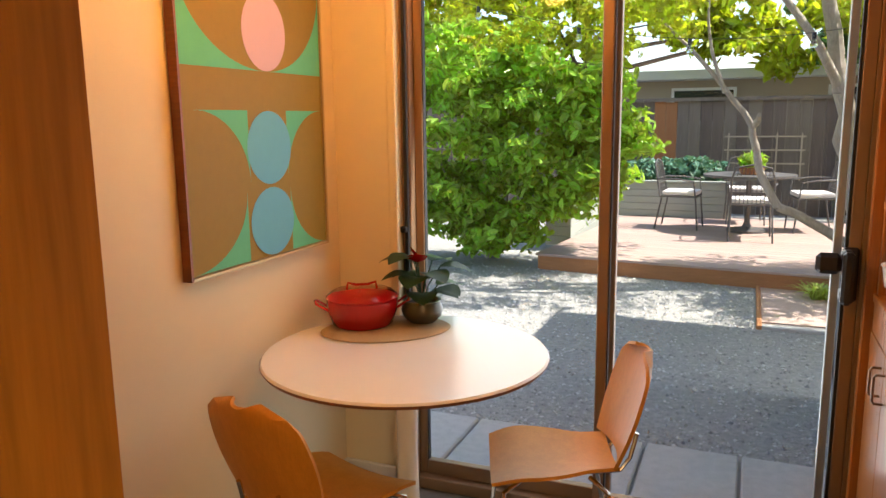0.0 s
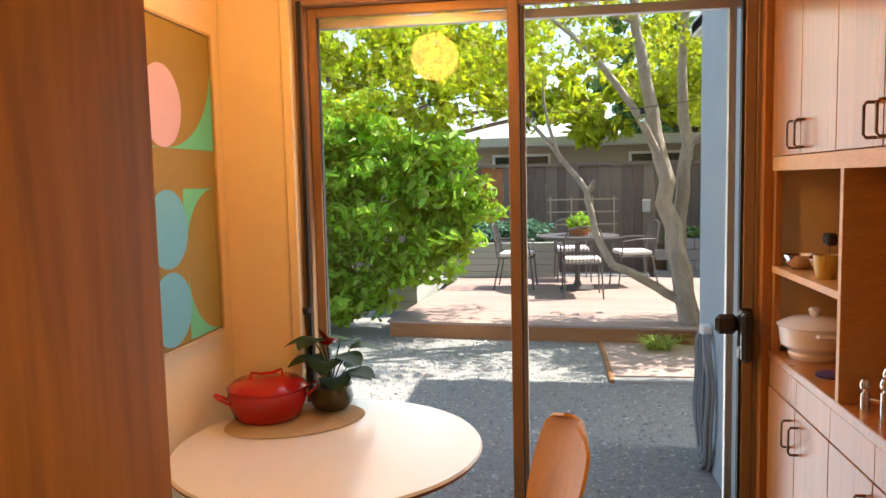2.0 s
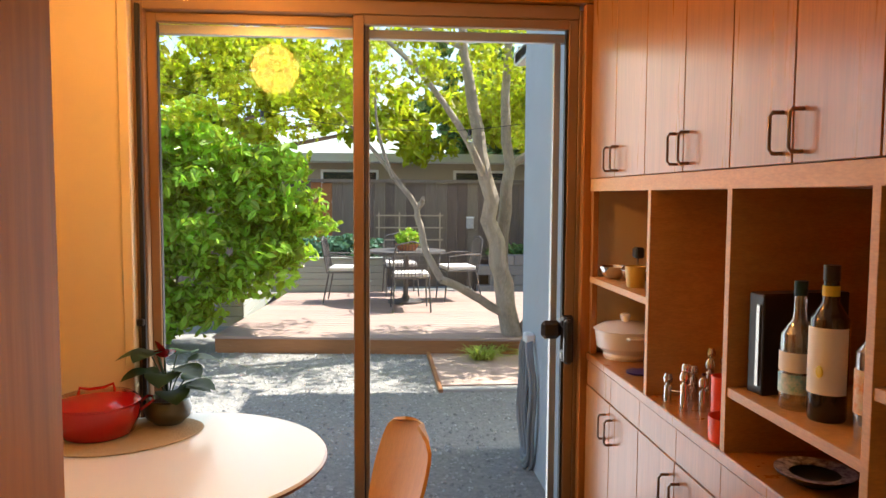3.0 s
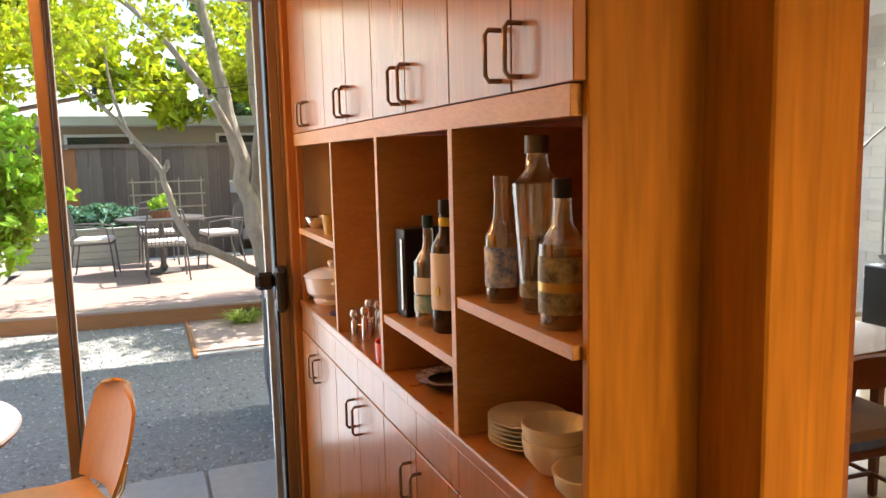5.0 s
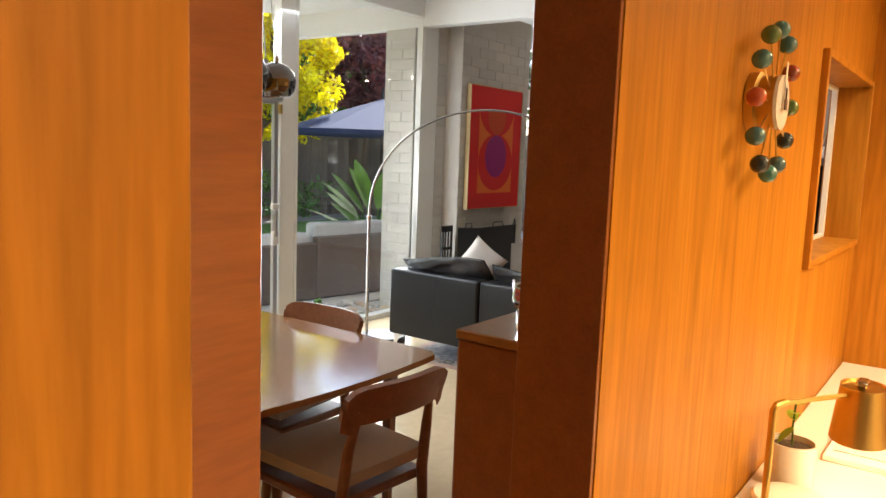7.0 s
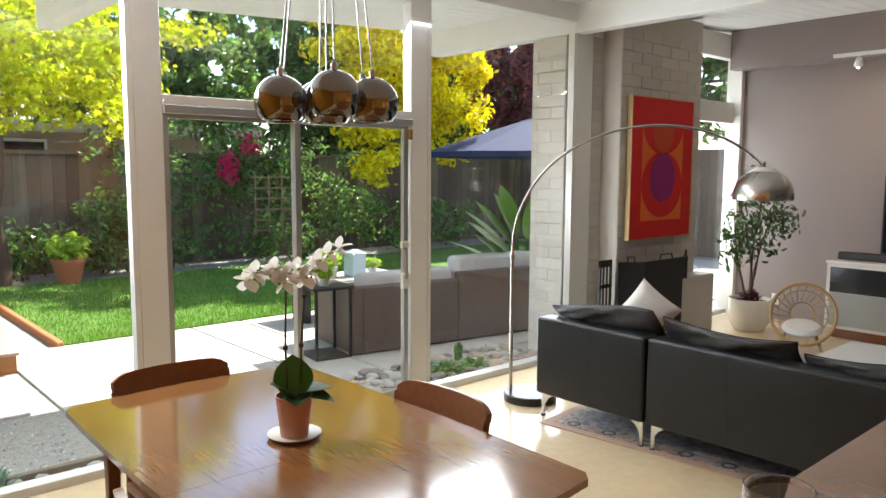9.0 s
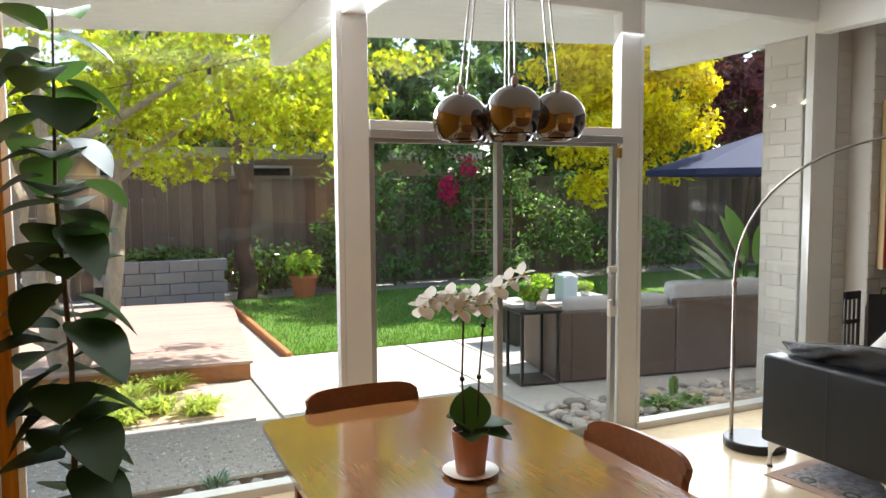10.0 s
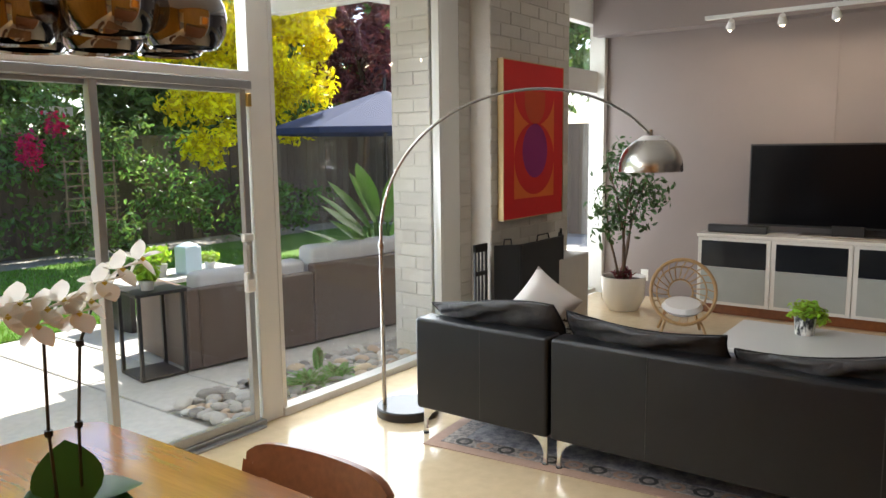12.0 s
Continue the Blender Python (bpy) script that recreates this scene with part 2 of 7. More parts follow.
DECK_SIDE = mat("redwood_fascia", (0.42, 0.185, 0.07), 0.7, other=(0.32, 0.13, 0.045), scale=4, stretch=(0.3, 3, 3), mixed=0.8, bump=0.1, fine=0.1)
FENCE = mat("weathered_fence", (0.20, 0.155, 0.12), 0.85, other=(0.105, 0.08, 0.06), scale=4, stretch=(3, 3, 0.25), mixed=0.7, bump=0.3, fine=0.15, obj=0.3)
FENCE_RED = mat("new_cedar_fence", (0.36, 0.15, 0.055), 0.8, other=(0.27, 0.10, 0.035), scale=4, stretch=(3, 3, 0.25), mixed=0.7, bump=0.3, fine=0.12)
SIDING = mat("grey_green_siding", (0.34, 0.36, 0.32), 0.75, other=(0.28, 0.30, 0.265), scale=5, stretch=(0.4, 3, 3), mixed=0.8, bump=0.12)
BLOCK = mat("concrete_block", (0.25, 0.245, 0.235), 0.9, other=(0.19, 0.18, 0.17), scale=9, mixed=0.8, bump=0.4, obj=0.08)
BARK = mat("pale_maple_bark", (0.44, 0.38, 0.32), 0.85, other=(0.22, 0.175, 0.135), scale=9, stretch=(1, 1, 0.4), mixed=0.6, bump=0.5, fine=0.15)
BARK_DARK = mat("dark_bark", (0.13, 0.085, 0.055), 0.9, other=(0.07, 0.045, 0.03), scale=10, stretch=(1, 1, 0.3), mixed=0.7, bump=0.6)
L_MAPLE = leafy("maple_leaf", (0.33, 0.38, 0.022), 0.45, 0.60)
L_SHRUB = leafy("shrub_leaf", (0.29, 0.44, 0.055), 0.45, 0.5, 0.3)
L_YELLOW = leafy("yellow_tree_leaf", (0.62, 0.56, 0.015), 0.35, 0.6)
L_PURPLE = leafy("plum_leaf", (0.16, 0.045, 0.07), 0.5, 0.35)
L_DARK = leafy("hedge_leaf", (0.12, 0.205, 0.075), 0.6, 0.45, 0.22)
L_BLUE = leafy("blue_green_leaf", (0.09, 0.20, 0.13), 0.4, 0.25)
L_PALM = leafy("strap_leaf", (0.10, 0.22, 0.05), 0.4, 0.35, 0.3)
L_FIG = leafy("fig_leaf", (0.022, 0.055, 0.014), 0.4, 0.3, 0.5)
L_INDOOR = leafy("ficus_leaf", (0.045, 0.085, 0.032), 0.5, 0.25, 0.35)
L_PINK = leafy("bougainvillea_bract", (0.62, 0.02, 0.16), 0.3, 0.35)
GRASS = leafy("lawn_blade", (0.12, 0.25, 0.030), 0.5, 0.3, 0.6)
LAWN = mat("lawn_soil_green", (0.10, 0.20, 0.028), 0.9, other=(0.06, 0.13, 0.02), scale=6, mixed=0.8, bump=0.5, bump_scale=60, fine=0.25)
SOIL = mat("dark_soil", (0.05, 0.034, 0.024), 0.95, other=(0.09, 0.06, 0.04), scale=30, mixed=0.8, bump=0.6)
MULCH = mat("pale_bark_mulch", (0.58, 0.46, 0.39), 0.9, other=(0.38, 0.24, 0.19), scale=30, mixed=0.8, bump=0.9, bump_scale=50, fine=0.3)
PEBBLE = mat("river_pebble", (0.34, 0.32, 0.29), 0.55, other=(0.27, 0.26, 0.245), scale=12, mixed=0.8, island=0.45, bump=0.1)
WICKER = mat("brown_wicker", (0.15, 0.105, 0.08), 0.6, other=(0.10, 0.068, 0.052), scale=60, stretch=(0.5, 0.5, 3), mixed=0.7, bump=0.5, bump_scale=110)
CUSHION = mat("grey_outdoor_cushion", (0.52, 0.51, 0.51), 0.85, other=(0.47, 0.46, 0.46), scale=10, mixed=0.9, bump=0.1, bump_scale=250)
NAVY = mat("navy_canvas", (0.015, 0.030, 0.085), 0.8, other=(0.012, 0.024, 0.07), scale=6, mixed=0.9, bump=0.05, bump_scale=200)
TERRACOTTA = mat("terracotta", (0.48, 0.16, 0.075), 0.8, other=(0.40, 0.13, 0.06), scale=9, mixed=0.9, bump=0.1)
CLAY_PINK = mat("pale_pink_clay", (0.58, 0.34, 0.26), 0.65, other=(0.52, 0.29, 0.22), scale=6, mixed=0.9)
CERAMIC = mat("white_ceramic", (0.78, 0.75, 0.68), 0.25, other=(0.72, 0.69, 0.62), scale=5, mixed=0.9, coat=0.3)
GLASS_WIN = pane_glass("window_glass", base_gloss=0.035)
GLASS_NOOK = pane_glass("coated_door_glass", base_gloss=0.013)
BOTTLE_GLASS = pane_glass("bottle_glass", (0.95, 0.97, 0.97), 0.95, 0.24)
GLASS_DARK = mat("clear_glassware", (0.95, 0.96, 0.95), 0.02, transmission=1.0, ior=1.45)
FABRIC_WHITE = mat("white_cushion_cloth", (0.80, 0.76, 0.72), 0.9, other=(0.72, 0.68, 0.64), scale=12, mixed=0.9, bump=0.2, bump_scale=200)
FABRIC_TAN = mat("taupe_seat_cloth", (0.42, 0.34, 0.27), 0.9, other=(0.36, 0.29, 0.23), scale=40, mixed=0.9, bump=0.2, bump_scale=250)
# television black, also used for the painted shade in the fireplace
SCREEN_HEARTH_SHADE = mat("tv_screen_and_hearth_shade", (0.004, 0.004, 0.005), 0.12, ior=1.22)
GLOBE = mat("lit_opal_globe", (0.9, 0.85, 0.75), 0.3, emission=((1.0, 0.42, 0.085), 19.0))
LIT_WARM = mat("lit_bulb", (0.9, 0.8, 0.6), 0.3, emission=((1.0, 0.78, 0.52), 30.0))


# ---- mesh helpers ----
def add_box(bm, x0, y0, z0, x1, y1, z1, bevel=0.0, m=None, seg=1):
    ret = bmesh.ops.create_cube(bm, size=1.0)
    vs = ret["verts"]
    for v in vs:
        v.co = Vector((x0 + (v.co.x + 0.5) * (x1 - x0), y0 + (v.co.y + 0.5) * (y1 - y0), z0 + (v.co.z + 0.5) * (z1 - z0)))
    if bevel:
        es = list({e for v in vs for e in v.link_edges})
        r = bmesh.ops.bevel(bm, geom=es, offset=bevel, segments=seg, affect="EDGES", profile=0.5)
        vs = list({v for f in r["faces"] for v in f.verts} | {v for v in vs if v.is_valid})
    if m is not None:
        for v in vs:
            v.co = m @ v.co
    return vs


def box(x0, y0, z0, x1, y1, z1, bevel=0.0, m=None, seg=1):
    bm = bmesh.new()
    add_box(bm, x0, y0, z0, x1, y1, z1, bevel, m, seg)
    return bm


def add_lathe(bm, profile, segs=24, at=(0, 0, 0), m=None, closed=False):
    rings = []
    for r, z in profile:
        if r < 1e-5:
            rings.append([bm.verts.new((0, 0, z))])
        else:
            rings.append([bm.verts.new((r * math.cos(2 * math.pi * i / segs), r * math.sin(2 * math.pi * i / segs), z)) for i in range(segs)])
    for a, b in zip(rings, rings[1:]):
        for i in range(segs):
            j = (i + 1) % segs
            if len(a) == 1 and len(b) > 1:
                bm.faces.new((a[0], b[i], b[j]))
            elif len(b) == 1 and len(a) > 1:
                bm.faces.new((a[i], a[j], b[0]))
            elif len(a) > 1:
                bm.faces.new((a[i], a[j], b[j], b[i]))
    mm = Matrix.Translation(at) @ (m or Matrix())
    for ring in rings:
        for v in ring:
            v.co = mm @ v.co
    return bm


def lathe(profile, segs=24, at=(0, 0, 0), m=None):
    return add_lathe(bmesh.new(), profile, segs, at, m)


def add_tube(bm, pts, radius, segs=8, cap=True):
    pts = [Vector(p) for p in pts]
    radii = radius if isinstance(radius, (list, tuple)) else [radius] * len(pts)
    prev, rings = None, []
    for i, p in enumerate(pts):
        d = (pts[min(i + 1, len(pts) - 1)] - pts[max(i - 1, 0)]).normalized()
        if prev is None:
            up = Vector((0, 0, 1)) if abs(d.z) < 0.9 else Vector((1, 0, 0))
            u = d.cross(up).normalized()
        else:
            u = (prev - d * prev.dot(d)).normalized()
        prev = u
        w = d.cross(u)
        rings.append([bm.verts.new(p + (u * math.cos(2 * math.pi * k / segs) + w * math.sin(2 * math.pi * k / segs)) * radii[i]) for k in range(segs)])
    for a, b in zip(rings, rings[1:]):
        for k in range(segs):
            bm.faces.new((a[k], a[(k + 1) % segs], b[(k + 1) % segs], b[k]))
    if cap:
        bm.faces.new(rings[0][::-1])
        bm.faces.new(rings[-1])
    return bm


def tube(pts, radius, segs=8):
    return add_tube(bmesh.new(), pts, radius, segs)


def prism(outline, z0, z1, m=None):
    """A closed outline in x and y, raised from z0 to z1."""
    bm = bmesh.new()
    a = [bm.verts.new((x, y, z0)) for x, y in outline]
    b = [bm.verts.new((x, y, z1)) for x, y in outline]
    bm.faces.new(a[::-1])
    bm.faces.new(b)
    for i in range(len(a)):
        j = (i + 1) % len(a)
        bm.faces.new((a[i], a[j], b[j], b[i]))
    if m is not None:
        bmesh.ops.transform(bm, matrix=m, verts=bm.verts)
    return bm


def sheet(fn, nu, nv, thick=0.0):
    """A sheet x, y, z = fn(u, v) with u and v from 0 to 1, made solid."""
    bm = bmesh.new()
    g = [[bm.verts.new(fn(i / nu, j / nv)) for j in range(nv + 1)] for i in range(nu + 1)]
    for i in range(nu):
        for j in range(nv):
            bm.faces.new((g[i][j], g[i + 1][j], g[i + 1][j + 1], g[i][j + 1]))
    bm.normal_update()
    if thick:
        bmesh.ops.solidify(bm, geom=bm.faces[:], thickness=thick)
    return bm


def data_of(name, bm, material, smooth=False):
    bmesh.ops.recalc_face_normals(bm, faces=bm.faces)
    me = bpy.data.meshes.new(name)
    bm.to_mesh(me)
    bm.free()
    me.materials.append(material)
    if smooth:
        me.shade_smooth()
        me.set_sharp_from_angle(angle=radians(40))
    return me


def part(name, bm, material, parent, label="", smooth=False):
    ob = new(name, data_of(name, bm, material, smooth))
    ob.parent = parent
    ob.matrix_parent_inverse = Matrix()
    if label:
        ob["label"] = label
    return ob


def thing(name, label, category, m=None, group="", kind=""):
    ob = new(name)
    ob.empty_display_size = 0.05
    if m is not None:
        ob.matrix_basis = m
    return tagged(ob, label, category, group, kind)


def solo(name, bm, material, label, category, kind="", smooth=False, group="", m=None):
    ob = new(name, data_of(name, bm, material, smooth))
    if m is not None:
        ob.matrix_basis = m
    return tagged(ob, label, category, group, kind)


def structure(name, bm, material, label, category="wall"):
    return solo(name, bm, material, label, category, "structure")


def no_shadow(ob):
    ob.visible_shadow = False
    return ob


def leaf_mesh(name, centres, normals, sizes, material, shape="oval", rng=None, droop=0.0):
    """Many small leaves in one mesh; each is a folded outline with its own size and turn."""
    rng = rng or np.random.default_rng(1)
    n = len(centres)
    if shape == "star":
        tips = 5
        out = []
        for k in range(tips):
            a = math.pi / 2 + (k - 2) * 0.95
            out.append((math.cos(a) * (1.0 - 0.16 * abs(k - 2)), math.sin(a) * (1.0 - 0.16 * abs(k - 2)), -0.12))
            if k < tips - 1:
                b = a + 0.475
                out.append((math.cos(b) * 0.34, math.sin(b) * 0.34, 0.03))
        out.append((0.0, -0.25, 0.0))
        outline = np.array(out)
        faces = [tuple(range(len(outline)))]
    elif shape == "oval":
        outline = np.array([(0, -1, 0), (0.42, -0.35, 0.12), (0.40, 0.35, 0.12), (0, 1.0, -0.1), (-0.40, 0.35, 0.12), (-0.42, -0.35, 0.12)])
        faces = [(0, 1, 2, 3), (0, 3, 4, 5)]
    else:
        outline = np.array([(0, -1, 0), (0.45, 0, 0.1), (0, 1.0, 0), (-0.45, 0, 0.1)])
        faces = [(0, 1, 2, 3)]
    k = len(outline)
    nrm = normals / np.maximum(np.linalg.norm(normals, axis=1, keepdims=True), 1e-6)
    ref = rng.normal(size=(n, 3))
    u = np.cross(nrm, ref)
    u /= np.maximum(np.linalg.norm(u, axis=1, keepdims=True), 1e-6)
    w = np.cross(nrm, u)
    s = np.asarray(sizes)[:, None, None]
    pts = centres[:, None, :] + s * (outline[None, :, 0:1] * u[:, None, :] + outline[None, :, 1:2] * w[:, None, :] + outline[None, :, 2:3] * nrm[:, None, :])
    verts = pts.reshape(-1, 3)
    polys = []
    for f in faces:
        polys.append(np.arange(n)[:, None] * k + np.array(f)[None, :])
    allf = np.concatenate(polys).tolist()
    me = bpy.data.meshes.new(name)
    me.from_pydata(verts.tolist(), [], allf)
    me.materials.append(material)
    return me


def crown(name, blobs, count, size, material, parent, shape="oval", seed=3, label="", flat=0.3, sprays=0, thick=(0.3, 0.65)):
    """Leaves scattered through uneven clumps: blobs are x, y, z, rx, ry, rz. With sprays, each clump is many small flat sprays with gaps between."""
    rng = np.random.default_rng(seed)
    if sprays:
        small = []
        for x, y, z, rx, ry, rz in blobs:
            for _ in range(max(3, int(sprays * (rx * ry * rz) ** 0.6))):
                q = rng.normal(size=3)
                q *= rng.random() ** 0.4 / np.linalg.norm(q)
                w = rng.uniform(0.16, 0.36)
                small.append((x + q[0] * rx, y + q[1] * ry, z + q[2] * rz, w, w * rng.uniform(0.7, 1.2), w * rng.uniform(*thick)))
        blobs = small
    vol = np.array([b[3] * b[4] * b[5] for b in blobs]) ** 0.7
    pick = rng.choice(len(blobs), count, p=vol / vol.sum())
    b = np.array(blobs)[pick]
    d = rng.normal(size=(count, 3))
    d /= np.linalg.norm(d, axis=1, keepdims=True)
    r = rng.random(count) ** 0.45
    lump = 1 + 0.25 * np.sin(d[:, 0] * 7 + pick) * np.cos(d[:, 2] * 6 + 2 * pick)
    c = b[:, :3] + d * b[:, 3:] * (r * lump)[:, None]
    nrm = d * 0.6 + rng.normal(size=(count, 3)) * 0.55 + np.array([0, 0, flat])
    me = leaf_mesh(name, c, nrm, size * (0.6 + 0.8 * rng.random(count)), material, shape, rng)
    ob = new(name, me)
    ob.parent = parent
    if label:
        ob["label"] = label
    return ob


def limb(start, end, r0, r1, bend=0.12, n=7, seed=0):
    rng = random.Random(seed)
    a, b = Vector(start), Vector(end)
    off = Vector((rng.uniform(-1, 1), rng.uniform(-1, 1), rng.uniform(-0.3, 0.3))) * (b - a).length * bend
    pts = [a.lerp(b, i / n) + off * math.sin(math.pi * i / n) + Vector((rng.uniform(-1, 1), rng.uniform(-1, 1), 0)) * r0 * 0.35 * (0 < i < n) for i in range(n + 1)]
    return pts, [r0 + (r1 - r0) * i / n for i in range(n + 1)]


# ---- large structure: kitchen and nook ----
CEIL_K = 2.5
structure("floor_kitchen", box(-2.3, -2.4, -0.12, 4.2, 2.80, 0.0), FLOOR_K, "dark slate-coloured kitchen floor", "floor")
structure("ceiling_kitchen", box(-2.3, -2.4, CEIL_K, 4.2, 2.88, CEIL_K + 0.1), P_WHITE, "flat white kitchen ceiling", "ceiling")
structure("wall_nook_west", box(-1.62, 0.75, 0, -1.505, 2.72, CEIL_K), P_CREAM, "cream painted wall beside the breakfast table")
structure("wall_nook_north_west", box(-1.62, 2.722, 0, -1.25, 2.88, CEIL_K), P_CREAM, "cream painted wall return beside the sliding door")
structure("wall_nook_header", box(-1.25, 2.722, 2.29, 0.46, 2.88, CEIL_K), W_ORANGE, "wood header above the sliding door")
structure("wall_kitchen_west", box(-2.4, -2.4, 0, -2.3, 0.75, CEIL_K), P_CREAM, "cream painted kitchen wall")
structure("wall_kitchen_south", box(-2.3, -2.5, 0, 4.3, -2.4, CEIL_K), P_CREAM, "cream painted kitchen wall")
structure("wall_kitchen_east", box(4.0, -2.4, 0, 4.1, 0.51, CEIL_K), W_ORANGE, "orange teak panelled wall at the end of the desk")
structure("wall_partition_west", box(-2.3, 0.505, 0, -0.68, 0.748, CEIL_K, 0.003), W_ORANGE, "orange teak panelled partition end")
structure("baseboard_nook", box(-1.505, 2.70, 0.0, -1.25, 2.72, 0.1, 0.003), P_WHITE, "white painted baseboard", "baseboard")
structure("baseboard_nook_west", box(-1.505, 0.75, 0.0, -1.49, 2.70, 0.1, 0.003), P_WHITE, "white painted baseboard", "baseboard")
# pier and doorway to the dining room
structure("wall_pier", box(0.655, 0.512, 0, 0.812, 0.80, CEIL_K, 0.004), W_ORANGE, "orange teak pier beside the dining doorway")
structure("trim_doorway_west", box(0.812, 0.64, 0, 0.982, 0.80, CEIL_K, 0.005), W_SIDE, "dark wood casing of the dining doorway", "trim")
structure("wall_lintel", box(0.813, 0.52, 2.12, 1.50, 0.61, 2.6), W_ORANGE, "teak lintel over the dining doorway")


def holed_wall(name, x0, x1, y0, y1, z1, hx0, hx1, hz0, hz1, material, label):
    bm = bmesh.new()
    loops = []
    for y in (y0, y1):
        loops.append([bm.verts.new((x, y, z)) for x, z in ((x0, 0), (x1, 0), (x1, z1), (x0, z1), (hx0, hz0), (hx1, hz0), (hx1, hz1), (hx0, hz1))])
    for i in range(4):
        j = (i + 1) % 4
        for lp in loops:
            bm.faces.new((lp[i], lp[j], lp[4 + j], lp[4 + i]))
        bm.faces.new((loops[0][i], loops[0][j], loops[1][j], loops[1][i]))
        bm.faces.new((loops[0][4 + i], loops[0][4 + j], loops[1][4 + j], loops[1][4 + i]))
    return structure(name, bm, material, label)


holed_wall("wall_clock", 1.50, 4.0, 0.51, 0.635, CEIL_K, 2.935, 3.90, 1.262, 1.865, W_ORANGE, "orange teak panelled wall with a pass-through opening")
pt = thing("pass_through_frame", "thin teak frame lining the wall opening", "frame", kind="structure")
for nm, c in (("jamb", (2.92, 0.49, 1.242, 2.94, 0.62, 1.885)), ("jamb", (3.895, 0.49, 1.242, 3.915, 0.62, 1.885)), ("sill", (2.94, 0.49, 1.242, 3.895, 0.62, 1.264)), ("head", (2.94, 0.49, 1.863, 3.895, 0.62, 1.885))):
    part(nm, box(*c, 0.002), W_ORANGE, pt)
for c in ((3.872, 0.612, 1.264, 3.894, 0.632, 1.862), (2.941, 0.612, 1.2645, 3.872, 0.632, 1.277), (2.941, 0.612, 1.850, 3.872, 0.632, 1.8625)):
    part("stop_bead", box(*c, 0.001), P_WHITE, pt)
structure("trim_doorway_east", box(1.490, 0.512, 0, 1.50, 0.648, 2.12, 0.001), W_SIDE, "dark wood jamb of the dining doorway", "trim")
# the wall between cabinets and dining room, and the outside return
structure("wall_dining_west", box(0.83, 0.80, 0, 0.95, 4.53, 2.75), W_ORANGE, "teak panelled dining wall")
structure("wall_outside_return", box(0.58, 2.88, -0.1, 0.83, 4.66, 2.9), P_BLUEGREY, "grey-blue stucco outside wall")
structure("wall_nook_north_east", box(0.46, 2.722, 0, 0.83, 2.88, CEIL_K), P_CREAM, "wall end beside the sliding door")

# nook sliding door
sd = thing("sliding_door_1", "bronze aluminium sliding glass door with black handle", "door", kind="structure")
Y0, Y1 = 2.755, 2.84
for nm, c in (("frame_side", (-1.25, Y0, 0.0, -1.19, Y1, 2.27)), ("frame_side", (0.40, Y0, 0.0, 0.46, Y1, 2.27)), ("frame_head", (-1.19, Y0, 2.235, 0.40, Y1, 2.288)), ("frame_sill", (-1.19, Y0, 0.0, 0.40, Y1, 0.05))):
    part(nm, box(*c, 0.003), ALU_DARK, sd)
for nm, c in (("stile", (-1.19, 2.80, 0.05, -1.155, 2.835, 2.235)), ("stile", (-0.425, 2.80, 0.05, -0.385, 2.835, 2.235)), ("rail", (-1.155, 2.80, 0.05, -0.425, 2.835, 0.11)), ("rail", (-1.155, 2.80, 2.20, -0.425, 2.835, 2.235)),
              ("stile", (-0.445, 2.76, 0.05, -0.405, 2.795, 2.235)), ("stile", (0.362, 2.76, 0.05, 0.40, 2.795, 2.235)), ("rail", (-0.405, 2.76, 0.05, 0.362, 2.795, 0.11)), ("rail", (-0.405, 2.76, 2.20, 0.362, 2.795, 2.235))):
    part(nm, box(*c, 0.003), ALU_DARK, sd)
for c in ((-1.162, 2.805, 0.11, -1.152, 2.83, 2.2), (-0.428, 2.805, 0.11, -0.42, 2.83, 2.2), (-0.408, 2.765, 0.11, -0.40, 2.79, 2.2), (0.352, 2.765, 0.11, 0.364, 2.79, 2.2)):
    part("seal", box(*c), RUBBER, sd)
for c in ((-1.155, 2.815, 0.11, -0.425, 2.821, 2.2), (-0.405, 2.775, 0.11, 0.352, 2.781, 2.2)):
    no_shadow(part("pane", box(*c), GLASS_NOOK, sd))
hb = bmesh.new()
for c in ((0.34, 2.665, 0.945, 0.375, 2.70, 1.115), (0.34, 2.70, 1.075, 0.375, 2.76, 1.115), (0.34, 2.70, 0.945, 0.375, 2.76, 0.99)):
    add_box(hb, *c, 0.01)
add_box(hb, 0.345, 2.745, 0.94, 0.395, 2.765, 1.12, 0.008)
part("handle", hb, BLACK, sd, "black plastic pull handle")
part("latch", box(0.268, 2.735, 1.03, 0.345, 2.765, 1.10, 0.014), BLACK, sd)
for c in ((-1.19, 2.842, 2.165, 0.40, 2.872, 2.20), (0.325, 2.842, 0.05, 0.352, 2.872, 2.165)):
    part("outer_frame", box(*c, 0.002), ALU, sd, "pale outer screen frame")
part("screen_track", box(-1.212, 2.735, 0.0, -1.196, 2.753, 2.25, 0.002), RUBBER, sd)
part("screen_catch", box(-1.222, 2.715, 1.10, -1.198, 2.738, 1.125, 0.004), RUBBER, sd)
structure("trim_nook_west", box(-1.262, 2.70, 0.0, -1.225, 2.753, 2.285, 0.004), P_CREAM, "cream painted casing of the sliding door", "trim")
structure("trim_nook_east", box(0.412, 2.715, 0.0, 0.452, 2.753, 2.285, 0.004), W_CAB, "wood casing of the sliding door", "trim")

# ---- large structure: dining and living room ----
YW = 4.575


def ceil_z(x):
    return 2.78 + 0.05 * (x - 2.7)


